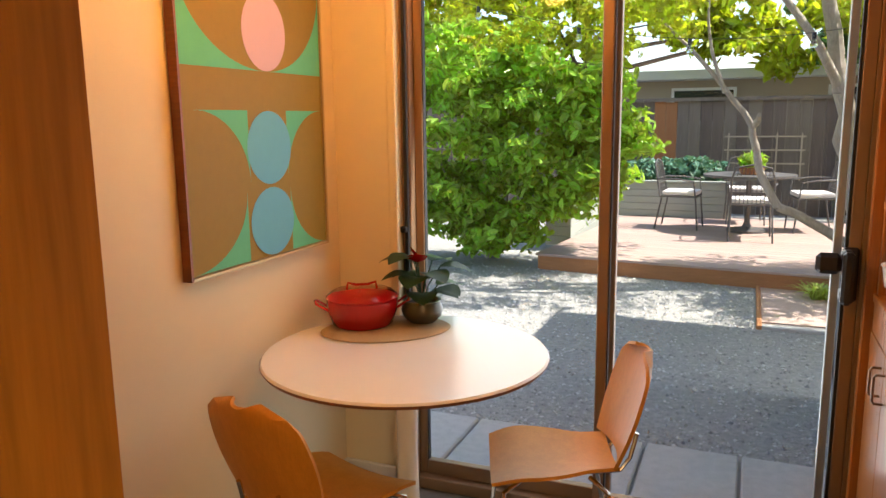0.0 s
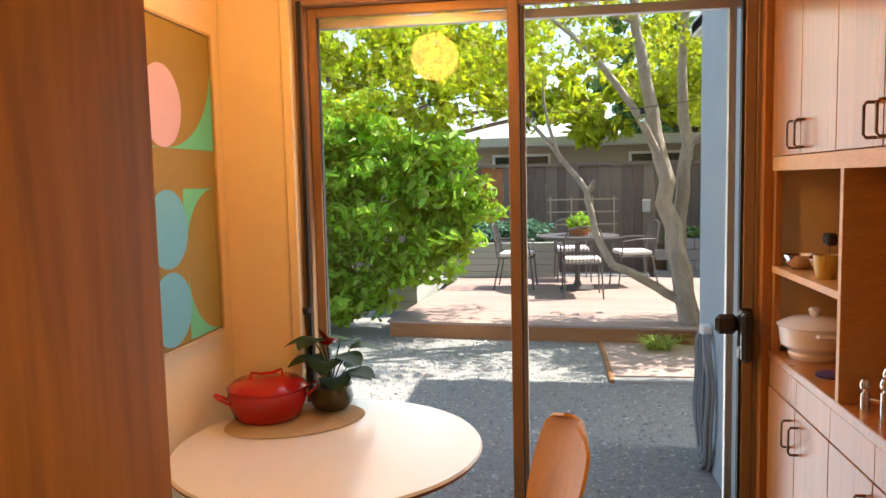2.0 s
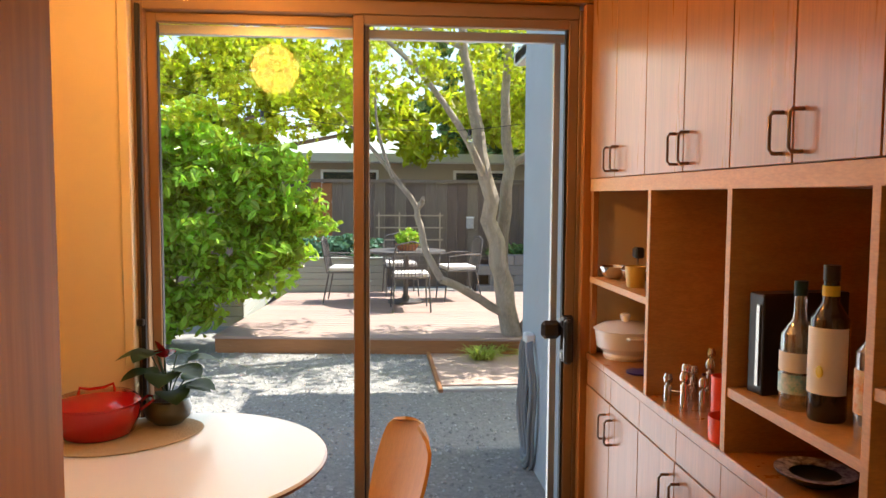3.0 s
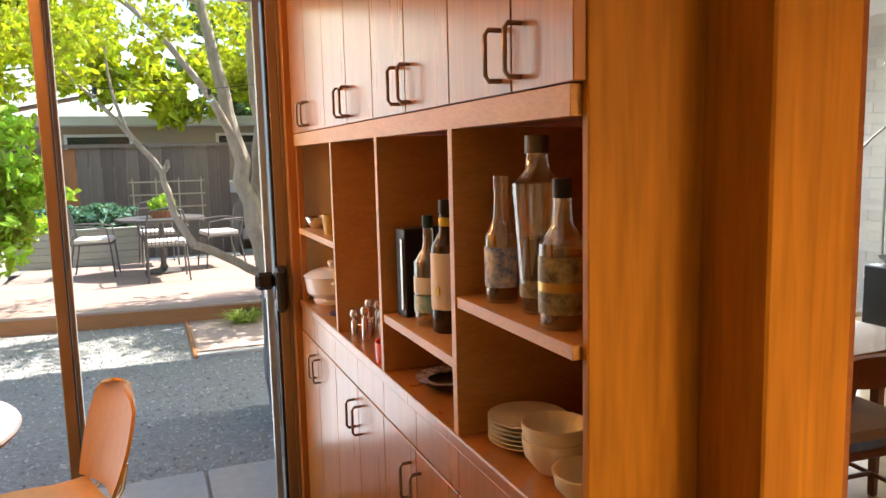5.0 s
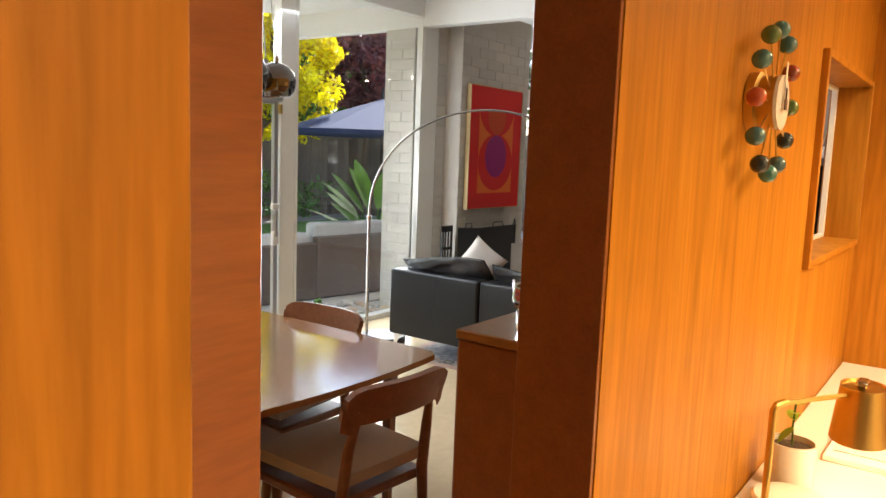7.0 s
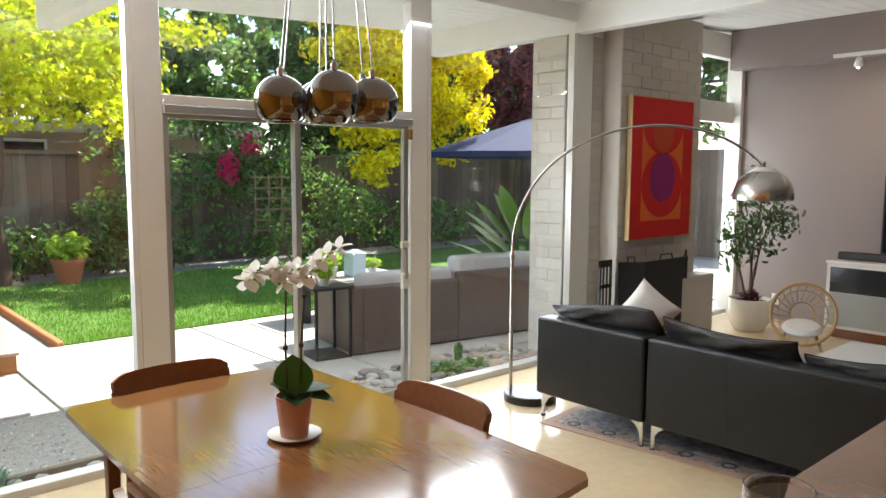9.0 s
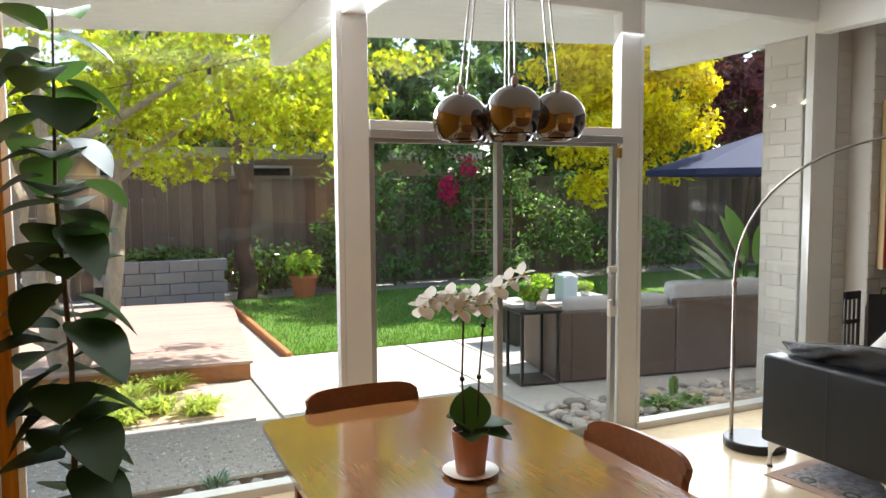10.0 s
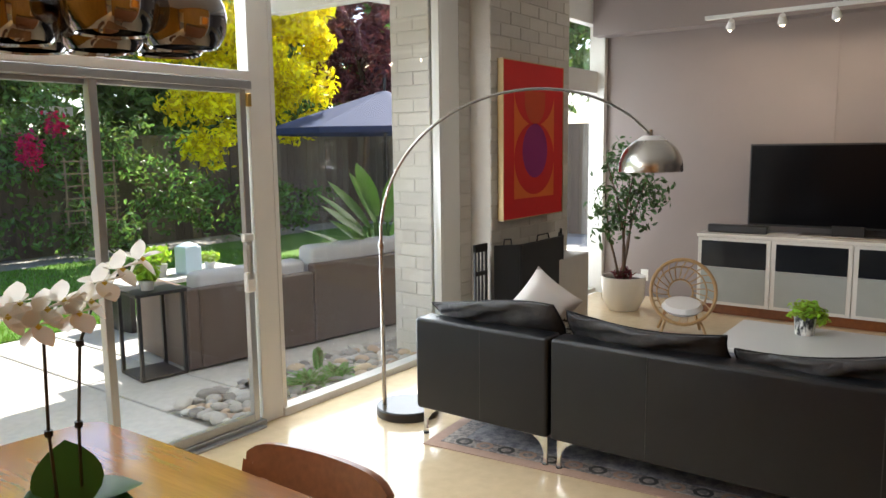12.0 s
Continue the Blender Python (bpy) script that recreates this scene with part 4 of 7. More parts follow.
# sideboard behind the partition
sb = thing("sideboard", "tall dark walnut sideboard against the partition", "sideboard")
part("body", box(1.905, 0.645, 0.08, 3.55, 1.045, 1.115, 0.003), W_SIDE, sb)
part("top", box(1.90, 0.64, 1.117, 3.56, 1.05, 1.14, 0.003), W_TABLE, sb)
part("plinth", box(1.95, 0.68, 0.003, 3.5, 1.0, 0.08), W_SIDE, sb)
for i in range(3):
    xa = 1.93 + i * 0.54
    d = part("door", box(xa, 1.046, 0.11, xa + 0.53, 1.064, 1.09, 0.002), W_SIDE, sb)
    part("knob", lathe([(0, 0), (0.006, 0), (0.012, 0.016), (0, 0.02)], 12, (xa + 0.47, 1.064, 0.7), Matrix.Rotation(radians(-90), 4, "X")), BRASS, d)

# cluster pendant
PX, PY, PZ = 2.537, 2.62, 1.810
pend = thing("cluster_pendant", "cluster pendant of smoked chrome globes on grey cords", "pendant lamp")
canopy_z = ceil_z(PX)
part("canopy", lathe([(0, canopy_z - 0.04), (0.11, canopy_z - 0.04), (0.12, canopy_z - 0.02), (0.12, canopy_z + 0.003), (0, canopy_z + 0.003)], 32, (PX, PY, 0)), CHROME, pend, "", True)
GLOBES = [(-0.135, 0.03, 0.0), (-0.05, -0.105, 0.01), (0.08, -0.10, 0.0), (0.14, 0.03, 0.005), (0.055, 0.13, 0.01), (-0.07, 0.125, 0.0), (0.0, 0.01, -0.004)]
for gx, gy, gz in GLOBES:
    gx, gy = gx * 1.12, gy * 1.12
    r = 0.082
    prof = [(r * math.sin(a), -r * math.cos(a)) for a in [math.pi * (0.27 + 0.73 * k / 14) for k in range(15)]]
    prof[-1] = (0, r)
    prof.insert(0, (prof[0][0] - 0.004, prof[0][1] + 0.004))
    g = part("globe", lathe(prof, 32, (PX + gx, PY + gy, PZ + gz)), PENDANT, pend, "", True)
    part("socket", lathe([(0, 0.0), (0.010, 0.0), (0.010, 0.022), (0.004, 0.03), (0, 0.03)], 12, (PX + gx, PY + gy, PZ + gz + r - 0.004)), ALU, g)
    part("cord", tube([(PX + gx, PY + gy, PZ + gz + r + 0.03), (PX + gx * 0.7, PY + gy * 0.7, PZ + 0.5), (PX + gx * 0.35, PY + gy * 0.35, canopy_z - 0.03)], 0.0028, 6), ALU, g)

# ---- living room ----
def sofa_section(ya, yb, name_label, left_end):
    s = thing("leather_sofa", name_label, "sofa", group="sectional sofa")
    xb = 4.82
    seam = [ya + (yb - ya) * f for f in ((0.0, 0.48, 1.0) if yb - ya < 1 else (0.0, 0.42, 0.80, 1.0))]
    part("back_panel", box(xb, ya, 0.16, xb + 0.15, yb, 0.662, 0.02, seg=4), LEATHER, s, "", True)
    for b in seam[1:-1]:
        part("seam", tube([(xb - 0.0005, b, 0.18), (xb - 0.0005, b, 0.645), (xb + 0.02, b, 0.6625), (xb + 0.13, b, 0.6625)], 0.0022, 6), LEATHER_WORN, s)
    part("base", box(xb + 0.151, ya + 0.01, 0.17, xb + 0.92, yb - 0.01, 0.33, 0.02, seg=2), LEATHER, s, "", True)
    k = 1 if yb - ya < 1 else 3
    for i in range(k):
        a, b = ya + 0.01 + (yb - ya - 0.02) * i / k, ya + 0.01 + (yb - ya - 0.02) * (i + 1) / k
        part("seat_cushion", box(xb + 0.155, a + 0.004, 0.33, xb + 0.93, b - 0.004, 0.46, 0.035, seg=3), LEATHER, s, "", True)
        cs = thing_cushion(s, xb + 0.13, a + 0.02, b - 0.02)
    if left_end:
        part("arm", box(xb + 0.151, yb - 0.13, 0.17, xb + 0.92, yb, 0.60, 0.025, seg=3), LEATHER, s, "", True)
    for ly, sy in ((ya + 0.03, 1), (yb - 0.03, -1)):
        for lx in (xb + 0.05, xb + 0.86):
            bm = box(-0.007, -0.011, 0.012, 0.007, 0.011, 0.162, 0.002)
            bmesh.ops.subdivide_edges(bm, edges=[e for e in bm.edges if abs(e.verts[0].co.z - e.verts[1].co.z) > 0.1], cuts=3)
            for v in bm.verts:
                if v.co.y * sy > 0:
                    v.co.y += sy * 0.085 * max(0.0, (v.co.z - 0.07) / 0.092) ** 2
                v.co += Vector((lx, ly, 0.0))
            lg = part("leg", bm, CHROME, s, "polished metal leg")
            part("glide", lathe([(0, 0.003), (0.016, 0.003), (0.016, 0.014), (0, 0.014)], 12, (lx, ly, 0)), BLACK, lg)
    return s


def thing_cushion(s, x, ya, yb):
    """A slouched back cushion with soft folds and a piped seam round its edge."""
    rng = random.Random(round(ya * 100))
    ph = rng.random() * 6
    lean, drop, tall = rng.uniform(-0.02, 0.05), rng.uniform(0.0, 0.05), rng.uniform(0.235, 0.285)
    bm = bmesh.new()
    nu, nv = 34, 22
    top, bot, rim = [], [], {}
    for i in range(nu + 1):
        ra, rb = [], []
        for j in range(nv + 1):
            u, v = i / nu, j / nv
            puff = (max(0.0, math.sin(math.pi * u)) ** 0.4) * (max(0.0, math.sin(math.pi * v)) ** 0.4)
            fold = math.sin(9 * u + 5 * v + ph) * 0.5 + math.sin(21 * u - 8 * v + 2 * ph) * 0.3 + math.sin(13 * v + 17 * u * v + ph) * 0.3
            wr = 0.020 * fold * puff
            y = ya + (yb - ya) * (u + 0.02 * math.sin(6 * v + ph))
            sag = 0.035 * math.sin(math.pi * u + ph) * v - drop * u * v
            cx = x + 0.19 - (0.17 + lean) * v
            cz = 0.49 + tall * v + sag
            edge = Vector((cx, y, cz))
            ra.append(bm.verts.new(edge + Vector((-0.115 * puff + wr, 0, 0.035 * puff + 0.6 * wr))))
            rb.append(bm.verts.new(edge + Vector((0.11 * puff + wr, 0, -0.01 * puff))) if 0 < i < nu and 0 < j < nv else ra[-1])
            if i in (0, nu) or j in (0, nv):
                rim[(i, j)] = edge
        top.append(ra)
        bot.append(rb)
    for i in range(nu):
        for j in range(nv):
            for g, fl in ((top, 0), (bot, 1)):
                q = [g[i][j], g[i + 1][j], g[i + 1][j + 1], g[i][j + 1]]
                bm.faces.new(q if fl else q[::-1])
    c = part("back_cushion", bm, LEATHER_WORN, s, "slouched worn leather back cushion", True)
    loop = [rim[(0, j)] for j in range(nv + 1)] + [rim[(i, nv)] for i in range(1, nu + 1)] + [rim[(nu, j)] for j in range(nv - 1, -1, -1)]
    part("piping", tube([tuple(p) for p in loop], 0.005, 6), LEATHER, c, "", True)
    return c


sofa_section(2.908, 3.712, "black leather sofa end section with slouched cushions", True)
sofa_section(0.50, 2.893, "long black leather sofa section with slouched cushions", False)

# arc floor lamp
al = thing("arc_floor_lamp", "arc floor lamp with brushed steel dome and black base", "floor lamp")
part("base", lathe([(0, 0.003), (0.18, 0.003), (0.185, 0.012), (0.185, 0.05), (0.178, 0.058), (0, 0.058)], 48, (5.06, 3.97, 0)), BLACK, al, "round black marble base", True)
BX, BY = 4.97, 4.07
part("pole", tube([(BX, BY, 0.055), (BX, BY, 1.02)], 0.0125, 12), STEEL, al, "", True)
part("collar", lathe([(0, 0), (0.018, 0), (0.018, 0.03), (0, 0.03)], 16, (BX, BY, 1.0)), STEEL, al)
arc = []
EX, EY, EZ = 6.54, 3.09, 1.645
for k in range(33):
    a = k / 32
    ang = math.pi * 0.80 * a
    h = (1 - math.cos(ang)) / (1 - math.cos(math.pi * 0.80))
    arc.append((BX + (EX - BX) * h, BY + (EY - BY) * h, 1.03 + 0.87 * math.sin(ang) ** 0.9 * (1 if ang < math.pi / 2 else 1) + (EZ - 1.03 - 0.87 * math.sin(math.pi * 0.8) ** 0.9) * a ** 3))
part("arc_arm", tube(arc, 0.0095, 10), STEEL, al, "", True)
R = 0.208
dome = [(0.0, 0.0), (0.035, -0.002)] + [(R * math.sin(a), -R * (1 - math.cos(a))) for a in [radians(14 + 82 * k / 14) for k in range(15)]]
dome += [(p[0] - 0.004, p[1] - 0.002) for p in dome[::-1][:-1]]
sh = part("shade", lathe(dome, 48, (EX + 0.02, EY - 0.01, EZ - 0.02)), STEEL, al, "brushed steel dome shade", True)
part("vent_ring", lathe([(0.055, 0.001), (0.10, -0.030), (0.10, -0.026), (0.055, 0.005)], 40, (EX + 0.02, EY - 0.01, EZ - 0.02)), FABRIC_WHITE, sh, "pale perforated ring", True)
part("neck", lathe([(0, 0), (0.012, 0), (0.012, 0.05), (0, 0.05)], 12, (EX + 0.02, EY - 0.01, EZ - 0.025)), STEEL, sh)

# red painting on the chimney breast
def painting_red():
    p = thing("red_painting", "red, orange and purple abstract painting in a wood frame", "painting")
    x0, x1, z0, z1, y = 6.71, 7.715, 0.99, 2.245, 4.37
    part("canvas", box(x0 + 0.008, y - 0.05, z0 + 0.008, x1 - 0.008, y - 0.003, z1 - 0.008), ART_RED, p)
    for c in ((x0, y - 0.055, z0, x0 + 0.008, y - 0.003, z1), (x1 - 0.008, y - 0.055, z0, x1, y - 0.003, z1), (x0 + 0.008, y - 0.055, z0, x1 - 0.008, y - 0.003, z0 + 0.008), (x0 + 0.008, y - 0.055, z1 - 0.008, x1 - 0.008, y - 0.003, z1)):
        part("frame_bar", box(*c), GOLD, p)

    def at(u, w, level):
        return (x0 + u * (x1 - x0), y - 0.05 - 0.0012 * level, z0 + w * (z1 - z0))
    A, B = 0.17, 0.83
    art_shape(p, "patch", [(A, 0.13), (B, 0.13), (B, 0.82), (A, 0.82)], at, ART_ORANGE, 1)
    art_shape(p, "patch", [(A, 0.82)] + [(0.5 - 0.33 * math.cos(math.pi * k / 24), 0.82 - 0.22 * math.sin(math.pi * k / 24)) for k in range(25)] + [(B, 0.82)], at, ART_RED, 2)
    art_shape(p, "patch", [(0.33, 0.82)] + [(0.5 - 0.17 * math.cos(math.pi * k / 24), 0.76 - 0.15 * math.sin(math.pi * k / 24)) for k in range(25)] + [(0.67, 0.82)], at, ART_DKORANGE, 3)
    art_shape(p, "patch", ellipse_flat(0.5, 0.385, 0.33, 0.235), at, ART_RED, 2)
    art_shape(p, "patch", ellipse_flat(0.5, 0.435, 0.205, 0.175), at, ART_PURPLE, 4)


painting_red()

# television and media console
cn = thing("media_console", "white media console with frosted glass doors", "console")
part("body", box(8.72, 0.2, 0.10, 9.18, 3.42, 0.725), LAM_WHITE, cn)
part("top", box(8.70, 0.19, 0.727, 9.19, 3.43, 0.755, 0.003), LAM_WHITE, cn)
part("plinth", box(8.78, 0.25, 0.003, 9.15, 3.38, 0.10), W_SIDE, cn)
FROST = mat("frosted_door_glass", (0.42, 0.44, 0.42), 0.3, other=(0.34, 0.36, 0.34), scale=3, mixed=0.9)
DARKGL = mat("dark_door_glass", (0.012, 0.014, 0.018), 0.12)
for i in range(5):
    a, b = 3.42 - 0.645 * i, 3.42 - 0.645 * (i + 1)
    d = part("door", box(8.70, b + 0.004, 0.105, 8.718, a - 0.004, 0.723, 0.002), LAM_WHITE, cn)
    part("dark_pane", box(8.694, b + 0.04, 0.455, 8.701, a - 0.04, 0.695), DARKGL, d, "dark glass panel")
    part("frosted_pane", box(8.694, b + 0.04, 0.135, 8.701, a - 0.04, 0.45), FROST, d, "frosted glass panel")
tv = thing("television", "large black flat television, switched off", "television")
part("bezel", box(9.00, 1.35, 0.822, 9.05, 3.06, 1.568, 0.005), BLACK, tv)
part("screen", box(8.996, 1.365, 0.842, 9.0, 3.045, 1.553), SCREEN_HEARTH_SHADE, tv)
part("stand", box(8.86, 1.85, 0.757, 9.10, 2.60, 0.77, 0.003), STEEL, tv)
part("stand_neck", box(8.98, 2.10, 0.77, 9.03, 2.35, 0.85), BLACK, tv)
solo("soundbar", box(8.85, 2.85, 0.757, 8.95, 3.38, 0.83, 0.01), BLACK, "black soundbar on the console", "soundbar")
# ---- yard ----
dk = thing("deck", "low redwood deck with orange fascia", "deck", pose(0.27, 7.57, 0, 0, 0, -6.3) @ pose(-0.225, -8.06, 0), kind="structure")
part("fascia", box(-2.1, 8.08, -0.1, 2.55, 8.12, 0.075), DECK_SIDE, dk)
part("fascia", box(-2.1, 8.12, -0.1, -2.06, 11.9, 0.075), DECK_SIDE, dk)
part("fascia", box(2.51, 8.12, -0.1, 2.55, 11.9, 0.075), DECK_SIDE, dk)
bm = bmesh.new()
for i in range(27):
    add_box(bm, -2.12, 8.06 + i * 0.142, 0.076, 2.57, 8.06 + i * 0.142 + 0.136, 0.1)
part("boards", bm, DECK_TOP, dk)["kind"] = "stuff"

pl = thing("deck_planter", "grey-green sided planter box on the deck", "planter", pose(0.36, 0, 0))
for i in range(5):
    part("board", box(-2.6, 11.36, 0.101 + i * 0.1, -0.55, 11.40, 0.196 + i * 0.1, 0.003), SIDING, pl)
    part("board", box(-2.62, 9.0, 0.0 + i * 0.12, -2.30, 11.35, 0.115 + i * 0.12, 0.003), SIDING, pl)
part("cap", box(-2.65, 11.33, 0.60, -0.5, 11.45, 0.63, 0.003), SIDING, pl)
part("soil", box(-2.6, 11.41, 0.1, -0.55, 12.3, 0.57), SOIL, pl)
crown("planting", [(-1.9, 11.8, 0.72, 0.6, 0.35, 0.2), (-1.1, 11.8, 0.75, 0.55, 0.35, 0.22)], 2600, 0.05, L_BLUE, pl, seed=5)

bp = thing("block_planter", "low concrete block planter wall", "planter")
for r in range(4):
    for c in range(5):
        xo = 1.30 + c * 0.40 + (0.2 if r % 2 else 0)
        part("block", box(xo, 12.0, -0.05 + r * 0.165, min(xo + 0.392, 3.06), 12.2, 0.108 + r * 0.165, 0.006), BLOCK, bp)
part("soil", box(1.32, 12.205, -0.05, 3.02, 12.9, 0.52), SOIL, bp)
crown("planting", [(2.2, 12.5, 0.62, 0.8, 0.3, 0.16)], 900, 0.05, L_DARK, bp, seed=6)
# fences: posts, boards and cap
FY = 13.4
FENCE_PARENT = thing("fence", "weathered brown board fence with a cap rail", "fence", kind="structure")
part("cap", box(-6, FY - 0.06, 1.80, 14.6, FY + 0.09, 1.86), FENCE, FENCE_PARENT)
part("rail", box(-6, FY + 0.03, 0.3, 14.6, FY + 0.08, 0.4), FENCE, FENCE_PARENT)
me = data_of("board", box(0, 0, -0.1, 0.182, 0.024, 1.80, 0.003), FENCE)
k = 0
for i in range(110):
    ob = new("board", me if not 24 <= i <= 25 else bpy.data.meshes.get("board_red") or data_of("board_red", box(0, 0, -0.1, 0.182, 0.024, 1.80, 0.003), FENCE_RED))
    ob.location = (-6 + i * 0.187, FY + 0.004 * math.sin(i * 2.3), 0.012 * math.sin(i * 1.7))
    ob.parent = FENCE_PARENT
fe = thing("fence", "dark side fence beyond the lounge", "fence", kind="structure")
me2 = data_of("board", box(0, 0, -0.1, 0.024, 0.182, 1.95, 0.003), FENCE)
for i in range(46):
    ob = new("board", me2)
    ob.location = (14.6 + 0.004 * math.sin(i * 2.1), 4.9 + i * 0.187, 0.0)
    ob.parent = fe
part("cap", box(14.57, 4.9, 1.95, 14.68, 13.5, 2.0), FENCE, fe)

# patio: concrete slabs with open joints
pa = thing("patio", "pale concrete patio slabs with open joints", "patio", kind="structure")
xs = [2.58, 4.34, 4.9, 7.4, 9.9, 14.0]
for i in range(5):
    part("slab", box(xs[i] + 0.01, 5.35 if i > 0 else 4.66, -0.2, xs[i + 1] - 0.01, 6.7, -0.055, 0.006), CONCRETE, pa)
    part("slab", box(xs[i] + 0.01, 6.72, -0.2, xs[i + 1] - 0.01, 8.02, -0.055, 0.006), CONCRETE, pa)
pv = thing("paving_row", "pale square paving slabs outside the nook door", "paving", kind="structure")
for i in range(5):
    part("slab", box(-1.65 + i * 0.435, 3.02, -0.15, -1.65 + i * 0.435 + 0.42, 3.66, -0.045, 0.008), CONCRETE, pv)
solo("lawn_edging", box(3.05, 8.0, -0.1, 3.12, 12.1, -0.01, 0.01), DECK_SIDE, "redwood lawn edging board", "edging", "structure")
solo("bed_edging", box(0.2, 6.1, -0.1, 2.4, 6.14, -0.045, 0.008), CONCRETE, "low border of the planting bed", "edging", "structure")
solo("bed_edging", box(0.16, 6.1, -0.1, 0.2, 7.8, -0.045, 0.008), DECK_SIDE, "low border of the planting bed", "edging", "structure")
solo("mulch_bed", box(0.2, 6.3, -0.12, 2.2, 7.9, -0.062), MULCH, "pale reddish bark and gravel planting bed", "bed", "structure")


# ---- trees and shrubs ----
def branches(parent, specs, material, name="limb"):
    for i, (a, b, r0, r1) in enumerate(specs):
        p, r = limb(a, b, r0, r1, 0.10, 8, i + 11)
        part(name, add_tube(bmesh.new(), p, r, 9), material, parent, "", True)


mp = thing("maple_tree", "multi-trunk pale-barked maple with yellow-green leaves", "tree")
T0 = (1.12, 7.75, -0.1)
branches(mp, [
    (T0, (0.75, 7.5, 1.75), 0.11, 0.075), ((0.75, 7.5, 1.75), (0.35, 7.0, 3.6), 0.075, 0.03), (T0, (1.05, 7.75, 1.9), 0.10, 0.06), ((1.05, 7.75, 1.9), (1.2, 7.4, 3.8), 0.06, 0.025),
    (T0, (1.55, 8.0, 1.7), 0.09, 0.055), ((1.55, 8.0, 1.7), (2.0, 8.0, 3.6), 0.055, 0.02), ((1.02, 7.7, 0.30), (0.30, 7.5, 0.72), 0.05, 0.04), ((0.30, 7.5, 0.72), (0.05, 7.45, 1.45), 0.04, 0.03), ((0.05, 7.45, 1.45), (-0.75, 7.2, 2.4), 0.03, 0.012),
    ((0.05, 7.45, 1.45), (0.1, 7.3, 1.55), 0.03, 0.02), ((-0.2, 7.4, 1.75), (-0.35, 7.2, 2.7), 0.02, 0.008), ((0.75, 7.5, 1.75), (-0.6, 6.9, 3.3), 0.045, 0.015), ((1.05, 7.75, 1.9), (2.6, 6.9, 3.0), 0.045, 0.014), ((0.45, 7.15, 3.0), (-1.4, 6.6, 3.7), 0.035, 0.012), ((1.55, 8.0, 1.7), (3.2, 7.4, 2.9), 0.04, 0.012)], BARK)
# last two clumps added, mostly out of view, to shade the gravel by the window
crown("crown", [(-1.2, 6.8, 3.2, 1.5, 1.1, 0.6), (-2.6, 7.0, 3.4, 1.3, 1.1, 0.6), (0.4, 7.1, 3.4, 1.4, 1.2, 0.6), (1.8, 7.3, 3.3, 1.4, 1.2, 0.7), (1.9, 7.9, 2.6, 0.6, 0.5, 0.5), (0.0, 8.6, 3.3, 1.4, 0.8, 0.55),
                (2.9, 7.6, 2.75, 1.2, 0.9, 0.45), (2.3, 8.2, 2.4, 0.9, 0.7, 0.45), (3.9, 8.2, 2.75, 0.9, 0.7, 0.4), (1.5, 7.9, 2.3, 0.5, 0.5, 0.35), (3.2, 7.9, 3.5, 1.2, 0.9, 0.5), (-0.9, 8.0, 2.75, 0.9, 0.6, 0.35),
                (2.2, 7.3, 2.05, 0.7, 0.5, 0.35), (3.0, 7.5, 2.1, 0.7, 0.5, 0.35), (3.7, 7.9, 2.2, 0.6, 0.5, 0.3), (2.6, 7.1, 2.5, 0.9, 0.6, 0.3), (-1.6, 7.0, 2.5, 1.2, 0.8, 0.4), (-0.4, 7.0, 2.7, 0.9, 0.7, 0.35), (3.3, 6.2, 3.5, 1.0, 0.6, 0.35), (4.2, 6.0, 3.6, 0.9, 0.5, 0.35)], 17500, 0.05, L_MAPLE, mp, "star", 8, "yellow-green lobed leaves, two clumps added to shade the gravel", sprays=28)

sr = thing("shrub", "large bright green leafy shrub with bare stems", "shrub")
for i in range(11):
    p, r = limb((-2.75 + 0.08 * math.sin(i * 2.0), 8.35 + 0.07 * math.cos(i * 1.3), -0.1), (-2.75 + 1.0 * math.sin(i * 1.1), 8.3 + 0.5 * math.cos(i * 1.7), 1.15), 0.02, 0.008, 0.1, 6, i)
    part("stem", add_tube(bmesh.new(), p, r, 6), BARK, sr)
crown("crown", [(-2.5, 8.2, 1.5, 0.95, 0.7, 0.7), (-1.9, 8.1, 1.15, 0.75, 0.6, 0.5), (-3.2, 8.2, 1.2, 0.7, 0.6, 0.75), (-2.8, 8.4, 2.0, 0.7, 0.6, 0.5), (-3.6, 7.8, 0.9, 0.6, 0.5, 0.8), (-1.6, 8.0, 1.4, 0.5, 0.45, 0.35), (-3.4, 8.6, 1.9, 0.9, 0.6, 0.6), (-3.1, 8.0, 0.45, 0.8, 0.5, 0.45), (-2.4, 8.1, 0.6, 0.5, 0.4, 0.35), (-1.45, 8.0, 1.80, 0.45, 0.4, 0.30), (-2.15, 8.0, 2.2, 0.5, 0.4, 0.32), (-1.2, 8.0, 1.15, 0.35, 0.3, 0.25), (-3.3, 8.0, 2.5, 0.6, 0.5, 0.4), (-1.8, 7.9, 0.75, 0.4, 0.3, 0.25)], 22000, 0.060, L_SHRUB, sr, "oval", 12, "glossy green leaves", sprays=48)


def tree(name, label, base, height, blobs, count, size, leaf, bark, seed, shape="oval", radius=0.09):
    tr = thing(name, label, "tree")
    p, r = limb(base, (base[0] + 0.1, base[1], height), radius, radius * 0.4, 0.04, 7, seed)
    part("trunk", add_tube(bmesh.new(), p, r, 10), bark, tr, "", True)
    for i, b in enumerate(blobs):
        p2, r2 = limb((base[0] + 0.05, base[1], height * (0.55 + 0.04 * (i % 5))), b[:3], radius * 0.45, 0.012, 0.08, 6, seed + i)
        part("limb", add_tube(bmesh.new(), p2, r2, 7), bark, tr, "", True)
    crown("crown", blobs, count, size, leaf, tr, shape, seed, sprays=40, thick=(0.5, 1.0))
    return tr


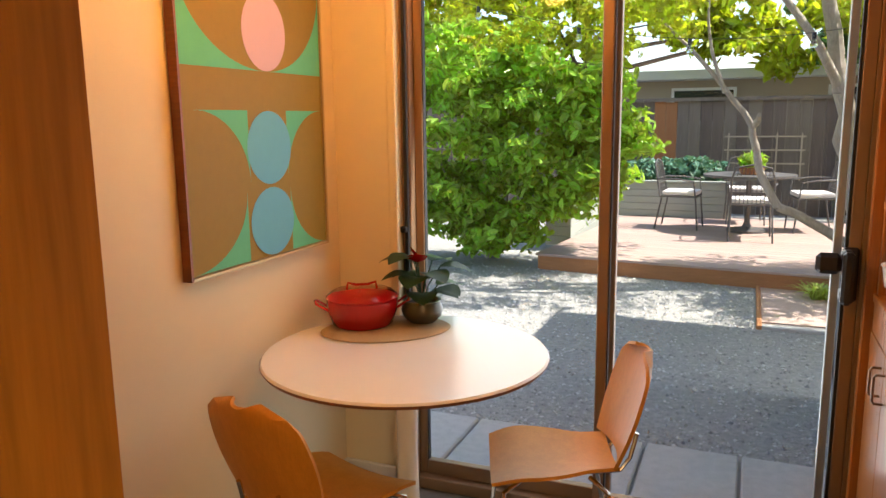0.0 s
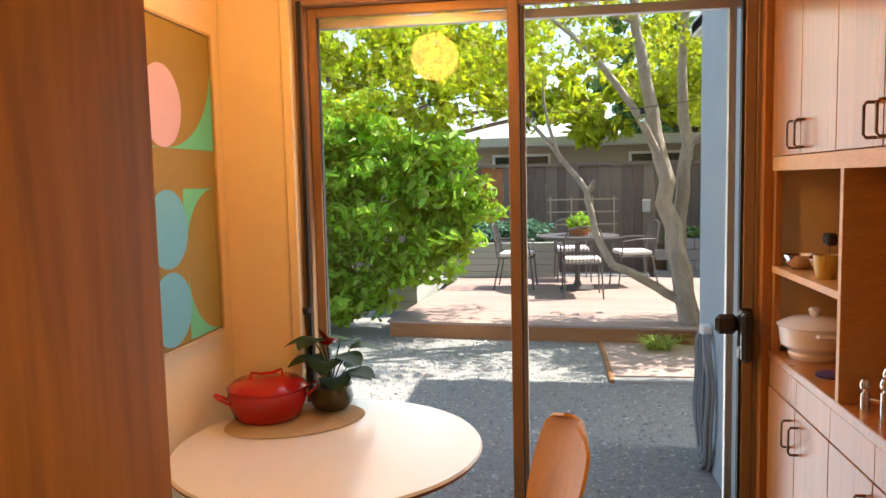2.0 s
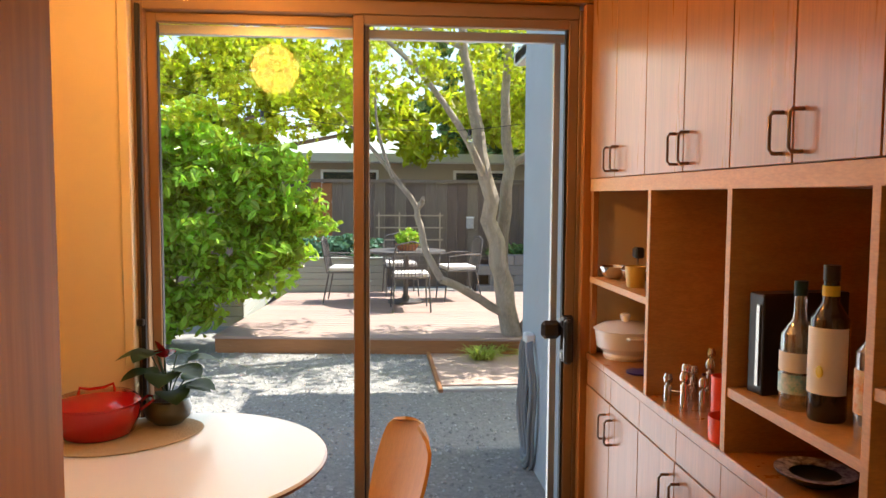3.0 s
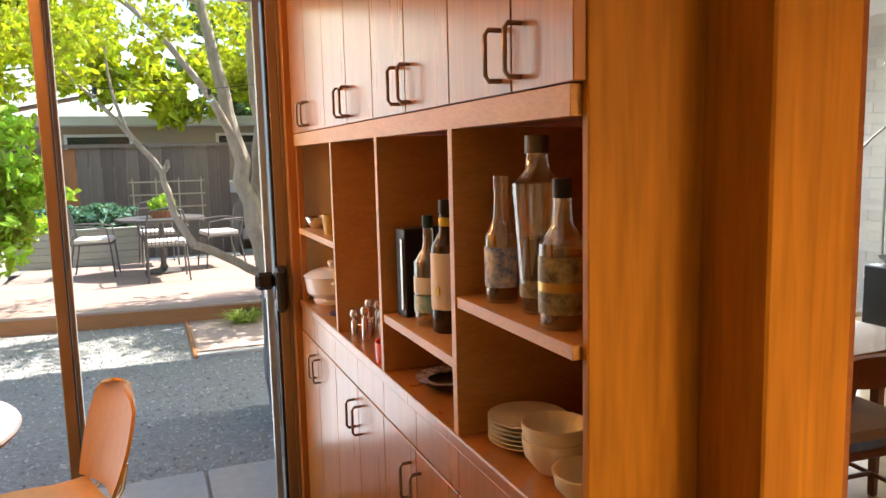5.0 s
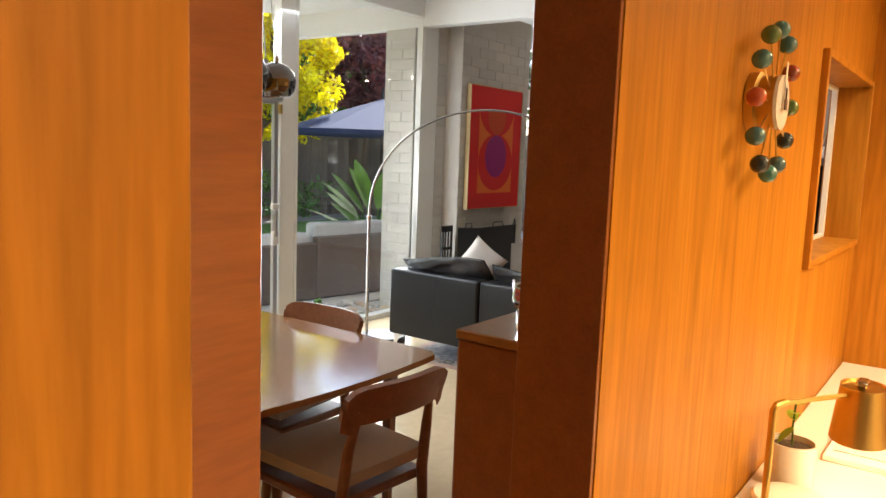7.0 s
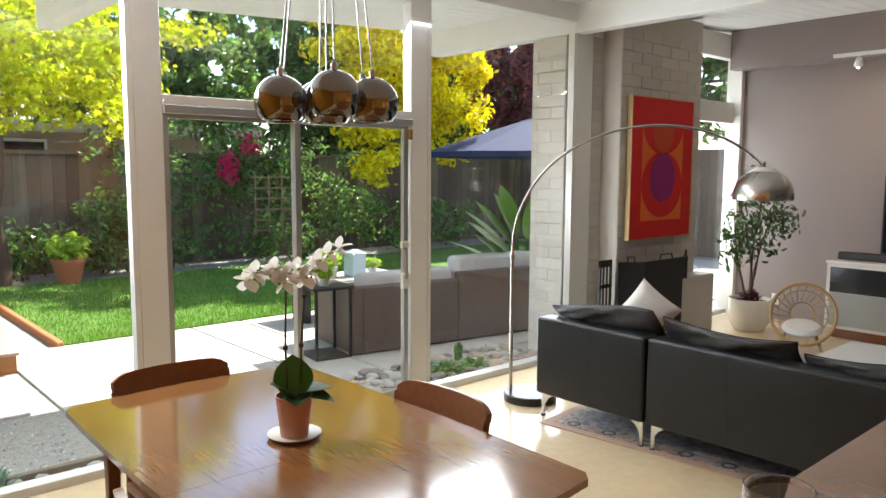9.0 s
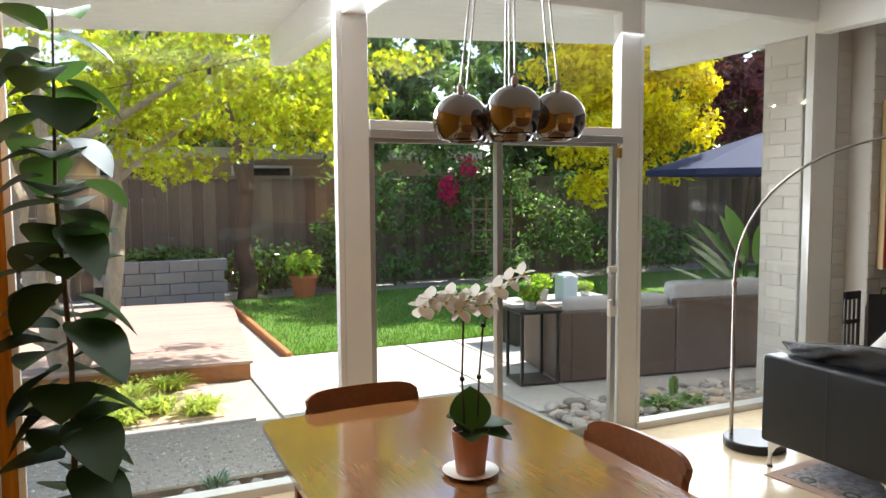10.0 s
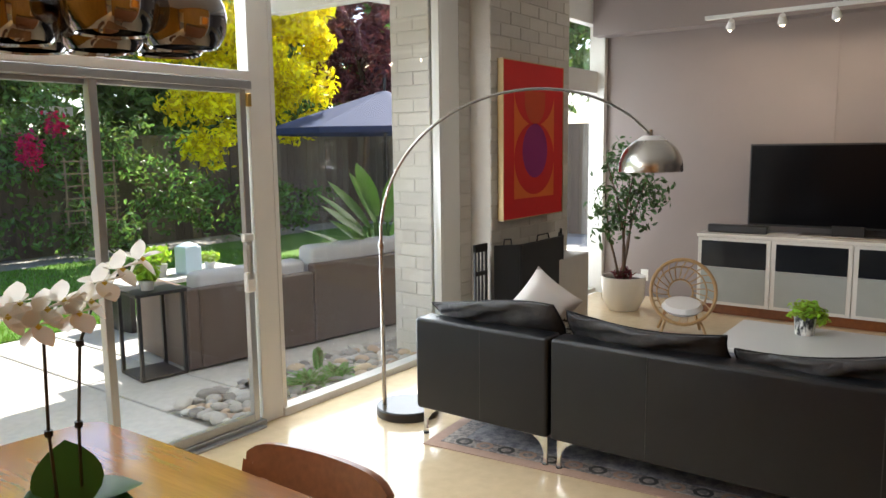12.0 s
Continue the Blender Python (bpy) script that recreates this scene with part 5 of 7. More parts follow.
# the last four clumps, above z 5, are unseen and added to shade the lawn
tree("tree", "yellow-leaved tree behind the lawn, with an unseen upper crown added to shade it", (9.8, 11.2, -0.1), 3.2, [(9.4, 11.0, 3.0, 1.3, 1.0, 1.0), (10.4, 11.0, 2.5, 1.1, 0.9, 0.9), (9.2, 11.3, 3.9, 1.2, 1.0, 0.8), (8.7, 10.6, 2.1, 0.6, 0.5, 0.7), (10.6, 11.2, 3.6, 1.0, 0.9, 0.8), (9.6, 11.0, 5.7, 1.8, 1.5, 0.9), (11.0, 10.2, 5.6, 1.5, 1.3, 0.9), (10.2, 12.6, 5.6, 1.7, 1.2, 0.9), (8.4, 12.2, 5.9, 1.4, 1.2, 0.8)], 36000, 0.062, L_YELLOW, BARK_DARK, 21)
tree("tree", "purple-leaved plum tree by the side fence", (13.4, 12.0, -0.1), 3.6, [(13.0, 12.0, 4.3, 1.5, 1.2, 1.2), (13.8, 12.0, 3.3, 1.1, 1.0, 1.0)], 14000, 0.075, L_PURPLE, BARK_DARK, 22)
tree("tree", "dark evergreen tree beyond the fence", (5.6, 14.6, -0.1), 4.2, [(5.2, 14.4, 3.6, 1.5, 0.9, 1.3), (6.6, 14.4, 3.2, 1.6, 0.9, 1.4), (7.8, 14.4, 3.9, 1.5, 0.9, 1.5), (4.2, 14.6, 4.4, 1.4, 0.9, 1.0), (6.2, 14.6, 5.2, 1.8, 1.0, 1.0)], 14000, 0.085, L_DARK, BARK_DARK, 23)
hd = thing("hedge", "dark green shrubs along the fence", "shrub")
crown("crown", [(5.4, 12.9, 1.5, 0.8, 0.4, 1.0), (6.5, 12.8, 1.4, 0.9, 0.4, 1.1), (7.6, 12.8, 1.5, 0.8, 0.4, 1.1), (8.6, 12.8, 1.3, 0.8, 0.4, 1.0), (6.0, 12.7, 0.35, 1.8, 0.35, 0.3), (8.5, 12.6, 0.35, 1.8, 0.4, 0.35), (3.6, 12.9, 0.3, 0.6, 0.3, 0.4), (4.4, 12.7, 0.35, 0.6, 0.3, 0.35), (9.8, 12.7, 1.0, 0.8, 0.4, 0.9), (11.5, 12.4, 0.5, 1.4, 0.5, 0.6)], 9000, 0.055, L_DARK, hd, seed=31, sprays=60, thick=(0.5, 1.1))
bg = thing("bougainvillea", "bougainvillea with magenta bracts on a trellis", "shrub")
crown("crown", [(7.0, 12.55, 1.6, 0.22, 0.15, 0.3), (7.4, 12.55, 2.0, 0.2, 0.15, 0.2)], 420, 0.045, L_PINK, bg, seed=33)
tree("tree", "green trees behind the neighbouring house", (-4, 19, -0.1), 4.5, [(-5, 18.5, 4.5, 2.4, 1.5, 1.7), (-2.5, 19, 4.8, 2.2, 1.5, 1.3), (-7, 17, 3.5, 2.4, 1.5, 2.2), (0.5, 15.2, 3.1, 1.6, 0.9, 0.8), (-1.8, 15.2, 3.3, 1.5, 0.9, 0.9), (2.6, 15.2, 3.3, 1.5, 0.9, 0.8)], 19000, 0.11, L_MAPLE, BARK_DARK, 24, radius=0.15)
tree("tree", "green tree beyond the side fence", (17, 13, -0.1), 5, [(16.5, 12, 4.0, 2.0, 2.0, 1.8), (17.5, 9, 4.2, 2.0, 2.4, 1.8), (15.5, 14.5, 4.6, 2.2, 1.6, 1.6), (11, 16, 4.6, 2.4, 1.4, 1.8), (17.2, 5.5, 3.4, 1.6, 2.0, 1.7)], 20000, 0.12, L_DARK, BARK_DARK, 25, radius=0.15)

for i, (tx, ty, th) in enumerate(((3.2, 22.6, 5.2), (8.6, 22.8, 5.6), (12.6, 18.2, 5.6), (16.2, 17.4, 5.4))):
    tree("tree", "tall dark green tree behind the back fence", (tx, ty, -0.1), th, [(tx - 1.2, ty, 3.2, 2.0, 1.2, 1.6), (tx + 1.3, ty, 3.4, 2.0, 1.2, 1.7), (tx, ty - 0.3, 5.2, 2.3, 1.3, 1.6), (tx + 0.4, ty - 0.2, 1.9, 2.2, 1.1, 1.3)], 9000, 0.15, L_DARK, BARK_DARK, 61 + i, radius=0.16)

nh = thing("neighbour_house", "low neighbouring house with a pale flat roof", "house")
part("wall", box(-3.0, 17.0, -0.1, 9.0, 21.0, 2.3), mat("tan_house_wall", (0.40, 0.33, 0.24), 0.8, other=(0.35, 0.29, 0.21), scale=3, mixed=0.9), nh)
part("roof", box(-3.6, 16.2, 2.3, 9.6, 21.6, 2.48), mat("pale_roof_edge", (0.62, 0.62, 0.60), 0.7, other=(0.55, 0.55, 0.53), scale=3, mixed=0.9), nh)
for xx in (-1.6, 1.4, 4.0):
    w = part("window", box(xx, 16.96, 1.4, xx + 1.3, 17.0, 2.15), P_WHITE, nh)
    part("pane", box(xx + 0.06, 16.94, 1.46, xx + 1.24, 16.962, 2.09), DARKGL, w)

# ---- outdoor furniture ----
LOUNGE = pose(4.93, 5.92, 0, 0, 0, -9) @ pose(-4.78, -6.0, 0)
os_ = thing("outdoor_sofa", "brown wicker outdoor sofa with pale grey cushions", "sofa", LOUNGE)
part("end_panel", box(4.78, 6.0, -0.04, 4.88, 6.85, 0.56, 0.01), WICKER, os_)
for i in range(3):
    a = 4.882 + i * 1.02
    part("back_panel", box(a, 6.0, -0.04, a + 1.015, 6.10, 0.56 if i == 0 else 0.62, 0.012), WICKER, os_)
    part("seat_base", box(a, 6.11, -0.04, a + 1.015, 6.85, 0.28, 0.01), WICKER, os_)
    part("seat_cushion", box(a, 6.12, 0.285, a + 1.01, 6.85, 0.42, 0.03, seg=2), CUSHION, os_, "", True)
    part("back_cushion", box(a + 0.02, 6.08, 0.42, a + 1.0, 6.28, 0.66 if i == 0 else 0.76, 0.05, seg=3), CUSHION, os_, "", True)
stb = thing("side_table", "black steel c-shaped outdoor side table", "table", LOUNGE)
part("top", box(4.40, 5.98, 0.56, 4.78, 6.38, 0.585, 0.003), IRON, stb)
part("base", box(4.42, 6.0, -0.052, 4.74, 6.36, -0.03, 0.003), IRON, stb)
for yy in (6.0, 6.34):
    part("upright", box(4.74, yy, -0.05, 4.765, yy + 0.025, 0.56), IRON, stb)
    part("upright", box(4.42, yy, -0.05, 4.445, yy + 0.025, 0.56), IRON, stb)

um = thing("patio_umbrella", "navy blue patio umbrella, open", "umbrella")
UX, UY = 10.2, 8.5
part("pole", tube([(UX, UY, -0.05), (UX, UY, 2.6)], 0.022, 10), IRON, um)
bm = bmesh.new()
ap = bm.verts.new((UX, UY, 2.42))
ring = [bm.verts.new((UX + 1.72 * math.cos(math.pi / 4 * k + 0.2), UY + 1.72 * math.sin(math.pi / 4 * k + 0.2), 1.86)) for k in range(8)]
low = [bm.verts.new((v.co.x, v.co.y, 1.78)) for v in ring]
for k in range(8):
    bm.faces.new((ap, ring[k], ring[(k + 1) % 8]))
    bm.faces.new((ring[k], low[k], low[(k + 1) % 8], ring[(k + 1) % 8]))
bm.normal_update()
bmesh.ops.solidify(bm, geom=bm.faces[:], thickness=0.006)
part("canopy", bm, NAVY, um)
for k in range(8):
    part("rib", tube([(UX, UY, 2.39), (UX + 1.7 * math.cos(math.pi / 4 * k + 0.2), UY + 1.7 * math.sin(math.pi / 4 * k + 0.2), 1.84)], 0.008, 6), IRON, um)


# black iron with the haze over the deck mixed in as a lighter grey
IRON_HAZE = mat("hazed_black_iron", (0.085, 0.08, 0.08), 0.55, 0.3, other=(0.13, 0.12, 0.115), scale=20, mixed=0.8, bump=0.1)


def iron_chair(m, label):
    c = thing("patio_chair", label, "chair", m, "chairs round the patio table")
    part("seat", box(-0.24, -0.24, 0.42, 0.24, 0.22, 0.44, 0.004), IRON_HAZE, c)
    part("cushion", box(-0.22, -0.23, 0.441, 0.22, 0.20, 0.50, 0.02, seg=2), FABRIC_WHITE, c, "off-white seat cushion", True)
    part("back_frame", tube([(-0.23, 0.22, 0.42), (-0.23, 0.27, 0.72), (-0.19, 0.30, 0.86), (0, 0.31, 0.90), (0.19, 0.30, 0.86), (0.23, 0.27, 0.72), (0.23, 0.22, 0.42)], 0.012, 8), IRON_HAZE, c, "", True)
    bm = bmesh.new()
    for i in range(-4, 5):
        add_tube(bm, [(i * 0.045, 0.235, 0.45), (i * 0.045, 0.27, 0.7), (i * 0.04, 0.30, 0.865)], 0.004, 5)
    for i in range(6):
        add_tube(bm, [(-0.22, 0.235 + i * 0.011, 0.48 + i * 0.06), (0.22, 0.235 + i * 0.011, 0.48 + i * 0.06)], 0.004, 5)
    part("back_mesh", bm, IRON_HAZE, c)
    for sx in (-1, 1):
        part("arm", tube([(sx * 0.23, 0.26, 0.66), (sx * 0.27, 0.0, 0.66), (sx * 0.26, -0.2, 0.63), (sx * 0.24, -0.22, 0.42)], 0.011, 7), IRON_HAZE, c)
        part("leg", tube([(sx * 0.22, -0.22, 0.42), (sx * 0.24, -0.26, 0.0)], 0.011, 7), IRON_HAZE, c)
        part("leg", tube([(sx * 0.22, 0.20, 0.42), (sx * 0.24, 0.28, 0.0)], 0.011, 7), IRON_HAZE, c)
    return c


DX, DY = 0.045, 10.2
pt2 = thing("patio_table", "round dark metal patio table", "table", pose(DX, DY, 0.1))
part("top", lathe([(0, 0.70), (0.52, 0.70), (0.54, 0.71), (0.54, 0.725), (0, 0.725)], 40), IRON_HAZE, pt2)
part("rim", lathe([(0.53, 0.695), (0.55, 0.705), (0.55, 0.728), (0.53, 0.73)], 40), IRON_HAZE, pt2)
part("pedestal", lathe([(0, 0.0), (0.24, 0.0), (0.24, 0.03), (0.06, 0.06), (0.035, 0.12), (0.035, 0.7), (0, 0.7)], 24), IRON_HAZE, pt2)
ic = iron_chair(pose(0.08, 9.55, 0.1, 0, 0, 182), "black iron patio chair with off-white cushion")
copy_thing(ic, pose(-0.78, 10.3, 0.1, 0, 0, 85))
copy_thing(ic, pose(0.80, 10.45, 0.1, 0, 0, -80))
copy_thing(ic, pose(0.0, 11.05, 0.1, 0, 0, 5))
fp = thing("planter_bowl", "terracotta bowl of green grass on the patio table", "plant", pose(DX + 0.02, DY, 0.825))
part("bowl", lathe([(0, 0), (0.12, 0), (0.17, 0.09), (0.155, 0.09), (0.11, 0.02), (0, 0.02)], 24), TERRACOTTA, fp, "", True)
crown("grass", [(0, 0, 0.16, 0.16, 0.16, 0.12)], 500, 0.05, L_SHRUB, fp, "diamond", 41)

# ---- small things: breakfast nook ----
gl = thing("globe_pendant", "lit opal glass globe pendant over the breakfast table", "pendant lamp")
part("globe", lathe([(0, -0.115)] + [(0.115 * math.sin(math.pi * k / 20), -0.115 * math.cos(math.pi * k / 20)) for k in range(1, 20)] + [(0, 0.115)], 32, (-0.85, 1.94, 2.185)), GLOBE, gl, "glowing opal glass", True)
part("cap", lathe([(0, 0.105), (0.035, 0.105), (0.03, 0.14), (0, 0.14)], 20, (-0.85, 1.94, 2.185)), BRASS, gl)
part("stem", tube([(-0.85, 1.94, 2.315), (-0.85, 1.94, 2.5)], 0.005, 8), BRASS, gl)

STRAW = mat("woven_straw_mat", (0.42, 0.33, 0.20), 0.85, other=(0.33, 0.25, 0.14), scale=40, mixed=0.8, bump=0.4, bump_scale=120)
solo("trivet_mat", lathe([(0, 0), (0.215, 0), (0.22, 0.003), (0.215, 0.006), (0, 0.006)], 48, m=Matrix.Diagonal((1.12, 0.8, 1, 1))), STRAW, "oval woven straw mat on the round table", "mat", m=pose(-1.185, 2.50, 0.7635, 0, 0, 34))

cp = thing("casserole_pot", "red enamel casserole pot with lid", "pot", pose(-1.295, 2.52, 0.7696, 0, 0, 32) @ Matrix.Diagonal((1.16, 1.16, 1.22, 1)))
part("body", lathe([(0, 0), (0.088, 0), (0.10, 0.008), (0.116, 0.05), (0.118, 0.085), (0.112, 0.085), (0.11, 0.05), (0.09, 0.012), (0, 0.012)], 40), RED_ENAMEL, cp, "", True)
lid = part("lid", lathe([(0.118, 0.086), (0.12, 0.092), (0.10, 0.108), (0.05, 0.116), (0, 0.118)], 40), RED_ENAMEL, cp, "", True)
part("handle", tube([(-0.05, 0, 0.113), (-0.045, 0, 0.135), (-0.02, 0, 0.128), (0.02, 0, 0.128), (0.045, 0, 0.135), (0.05, 0, 0.113)], 0.0042, 8), RED_ENAMEL, lid, "", True)
for sx in (-1, 1):
    part("handle", tube([(sx * 0.112, -0.028, 0.055), (sx * 0.15, -0.03, 0.078), (sx * 0.155, 0, 0.082), (sx * 0.15, 0.03, 0.078), (sx * 0.112, 0.028, 0.055)], 0.0042, 8), RED_ENAMEL, cp, "", True)


def blade_leaf(bm, base, tip, width, fold=0.15, droop=0.1, n=7):
    a, b = Vector(base), Vector(tip)
    d = b - a
    side = d.cross(Vector((0, 0, 1)))
    side = side.normalized() if side.length > 1e-4 else Vector((1, 0, 0))
    up = side.cross(d).normalized()
    rows = []
    for i in range(n + 1):
        s = i / n
        w = width * math.sin(math.pi * min(1, 0.06 + s * 0.94)) ** 0.75 * (1 - 0.15 * s)
        c = a + d * s - Vector((0, 0, 1)) * droop * d.length * s * s
        rows.append((bm.verts.new(c - side * w + up * fold * w), bm.verts.new(c), bm.verts.new(c + side * w + up * fold * w)))
    for p, q in zip(rows, rows[1:]):
        bm.faces.new((p[0], p[1], q[1], q[0]))
        bm.faces.new((p[1], p[2], q[2], q[1]))


def leaf_cluster(specs, material, parent, name="leaf", label=""):
    for base, tip, w, droop in specs:
        bm = bmesh.new()
        blade_leaf(bm, base, tip, w, 0.2, droop)
        part(name, bm, material, parent, label, True)


GLAZE = mat("olive_glaze", (0.10, 0.085, 0.035), 0.3, other=(0.05, 0.04, 0.02), scale=9, mixed=0.8, coat=0.4)
pp = thing("anthurium_plant", "potted plant with one red flower in an olive bowl", "plant", pose(-1.095, 2.635, 0.7696) @ Matrix.Diagonal((1.2, 1.2, 1.2, 1)))
part("pot", lathe([(0, 0), (0.04, 0), (0.062, 0.02), (0.068, 0.042), (0.058, 0.068), (0.062, 0.074), (0.054, 0.074), (0.05, 0.062), (0, 0.06)], 32), GLAZE, pp, "", True)
part("soil", lathe([(0, 0.062), (0.051, 0.062), (0, 0.068)], 20), SOIL, pp)
rng = random.Random(5)
for i in range(14):
    a = i * 2.4
    h = 0.10 + 0.13 * ((i * 7) % 10) / 10
    r = 0.03 + 0.035 * ((i * 3) % 5) / 5
    b = (r * math.cos(a), r * math.sin(a), h)
    part("stalk", tube([(0, 0, 0.06), (b[0] * 0.4, b[1] * 0.4, h * 0.7), b], 0.0022, 5), L_FIG, pp)
    ln = 0.085 + 0.02 * rng.random()
    leaf_cluster([(b, (b[0] + ln * math.cos(a), b[1] + ln * math.sin(a), h + 0.02), 0.052, 0.35)], L_FIG, pp)
part("flower_stalk", tube([(0, 0, 0.06), (0.0, -0.03, 0.205)], 0.0022, 5), L_FIG, pp)
leaf_cluster([((0.0, -0.03, 0.20), (0.02, -0.08, 0.235), 0.034, 0.0), ((0, -0.03, 0.20), (-0.065, -0.06, 0.225), 0.034, 0.0), ((0, -0.03, 0.20), (-0.02, -0.05, 0.255), 0.028, 0.0)], RED_ENAMEL, pp, "flower", "red flower")


# ---- small things: cabinet ----
def turned(name, profile, at, material, label, category, segs=28, smooth=True, group=""):
    return solo(name, lathe(profile, segs), material, label, category, smooth=smooth, m=pose(*at), group=group)


for i, (x, y) in enumerate(((0.505, 2.62), (0.545, 2.49), (0.62, 2.56))):
    turned("steel_bowl", [(0, 0), (0.022, 0), (0.045, 0.02), (0.056, 0.046), (0.054, 0.046), (0.043, 0.022), (0.02, 0.004), (0, 0.004)], (x, y, 1.2755), CHROME if i < 2 else STEEL, "small polished steel bowl on the shelf", "bowl", group="steel bowls")
turned("yellow_cup", [(0, 0), (0.028, 0), (0.036, 0.07), (0.033, 0.07), (0.025, 0.004), (0, 0.004)], (0.50, 2.37, 1.2755), mat("mustard_glaze", (0.55, 0.38, 0.08), 0.4, other=(0.48, 0.32, 0.06), scale=9, mixed=0.8), "mustard yellow cup on the shelf", "cup")
sp = thing("slotted_spoon", "black utensil standing in a steel bowl", "utensil", pose(0.545, 2.49, 1.281))
part("handle", tube([(0, 0, 0), (0.01, 0.01, 0.085)], 0.003, 6), STEEL, sp)
part("head", box(-0.006, -0.012, 0.08, 0.026, 0.032, 0.118, 0.006), BLACK, sp)
wc = thing("white_casserole", "white enamel casserole with lid on the counter", "pot", pose(0.548, 2.60, 0.986) @ Matrix.Diagonal((1.1, 1.1, 1.08, 1)))
part("body", lathe([(0, 0), (0.068, 0), (0.072, 0.012), (0.068, 0.02), (0.092, 0.04), (0.100, 0.095), (0.094, 0.095), (0, 0.09)], 40), WHITE_ENAMEL, wc, "", True)
wl = part("lid", lathe([(0.101, 0.096), (0.104, 0.10), (0.07, 0.118), (0.02, 0.125), (0, 0.125)], 40), WHITE_ENAMEL, wc, "", True)
part("knob", lathe([(0, 0.124), (0.012, 0.124), (0.018, 0.145), (0.012, 0.152), (0, 0.152)], 16), WHITE_ENAMEL, wl, "", True)
for s_ in (-1, 1):
    part("handle", box(-0.03 + 0.0, s_ * 0.112 - 0.014, 0.078, 0.03, s_ * 0.112 + 0.014, 0.088, 0.004), WHITE_ENAMEL, wc)
turned("purple_coaster", [(0, 0), (0.045, 0), (0.046, 0.006), (0, 0.007)], (0.52, 2.36, 0.986), mat("purple_lacquer", (0.04, 0.025, 0.16), 0.3, other=(0.03, 0.02, 0.12), scale=9, mixed=0.8), "small purple coaster on the counter", "coaster")
cw = thing("candle_holder", "modular chrome candle holder of linked cylinders", "candle holder", pose(0.535, 1.92, 0.986))
for i, (px, py, ph) in enumerate(((-0.06, 0.09, 0.05), (-0.02, 0.06, 0.085), (0.0, -0.01, 0.06), (0.04, 0.04, 0.10), (0.07, 0.10, 0.12), (-0.05, 0.0, 0.075), (0.02, 0.10, 0.07), (0.08, 0.03, 0.11))):
    c = part("cup", lathe([(0, 0), (0.011, 0), (0.011, ph), (0.006, ph), (0.006, ph + 0.006), (0.012, ph + 0.01), (0.014, ph + 0.022), (0.009, ph + 0.034), (0, ph + 0.034)], 14, (px, py, 0)), CHROME, cw, "", True)
    part("link", tube([(px, py, ph * 0.7), (px * 0.5, py * 0.5 + 0.02, ph * 0.7)], 0.004, 6), CHROME, c)
solo("cutting_board", box(-0.006, -0.07, 0, 0.008, 0.07, 0.30, 0.012, pose(0.62, 1.655, 0.99, 7, 0, 90)), mat("pale_ash_board", (0.60, 0.42, 0.30), 0.6, other=(0.52, 0.35, 0.24), scale=6, stretch=(3, 3, 0.3), mixed=0.8), "pale wooden cutting board leaning on the back", "board")
turned("orange_canister", [(0, 0), (0.033, 0), (0.034, 0.135), (0.031, 0.135), (0.030, 0.01), (0, 0.01)], (0.525, 1.765, 0.986), ORANGE_PLASTIC, "tall orange plastic canister on the counter", "canister")
turned("orange_tub", [(0, 0), (0.052, 0), (0.054, 0.058), (0.051, 0.058), (0.050, 0.01), (0, 0.01)], (0.497, 1.672, 0.986), ORANGE_PLASTIC, "low round orange plastic tub on the counter", "tub")
bk = thing("black_box", "black presentation box standing on the shelf", "box", pose(0.575, 1.55, 1.1405, 0, 0, 8))
part("case", box(-0.10, -0.03, 0, 0.12, 0.022, 0.225, 0.003), BLACK, bk)
part("clasp", box(-0.104, -0.02, 0.02, -0.10, -0.01, 0.2), STEEL, bk)


def liquid(name, colour, rough=0.05):
    return pane_glass(name, colour, 0.9, 0.04)


AMBER = liquid("whisky_brown", (0.55, 0.22, 0.06))
CLEAR_L = liquid("clear_spirit", (0.94, 0.97, 0.98))
DARK_GLASS = mat("dark_bottle_glass", (0.022, 0.014, 0.010), 0.08, other=(0.03, 0.018, 0.012), scale=5, mixed=0.8, coat=0.5)
PAPER = mat("white_paper_label", (0.90, 0.89, 0.87), 0.7, other=(0.80, 0.78, 0.74), scale=20, mixed=0.8)
LBL_BLUE = mat("blue_label", (0.10, 0.24, 0.66), 0.5, other=(0.82, 0.84, 0.86), scale=45, mixed=0.25)
LBL_TEAL = mat("teal_label", (0.16, 0.52, 0.58), 0.5, other=(0.78, 0.84, 0.84), scale=45, mixed=0.3)
LBL_OLIVE = mat("olive_label", (0.46, 0.43, 0.26), 0.5, other=(0.07, 0.06, 0.04), scale=45, mixed=0.3)
LEMON = mat("lemon_print", (0.62, 0.50, 0.05), 0.6)


def bottle(at, label, body, r, h, neck_r, glass, cap, fill=None, fill_h=0.0, flare=1.0):
    b = thing("bottle", label, "bottle", pose(*at))
    shoulder = body + 0.3 * (h - body)
    prof = [(0, 0), (r * 0.92, 0), (r, 0.006), (r * (0.5 + 0.5 * flare), body * 0.55), (r * flare, body), (r * 0.86 * flare, body + 0.2 * (shoulder - body)), (neck_r * 1.15, shoulder), (neck_r, h - 0.03), (neck_r, h - 0.022), (0, h - 0.022)]
    part("glass", lathe(prof, 28), glass, b, "", True)
    if fill:
        part("contents", lathe([(0, 0.006), (r * 0.9, 0.006), (r * 0.9, fill_h), (0, fill_h)], 24), fill, b, "", True)
    part("cap", lathe([(0, h - 0.03), (neck_r * 1.12, h - 0.03), (neck_r * 1.12, h), (0, h)], 16), cap, b, "", True)
    return b


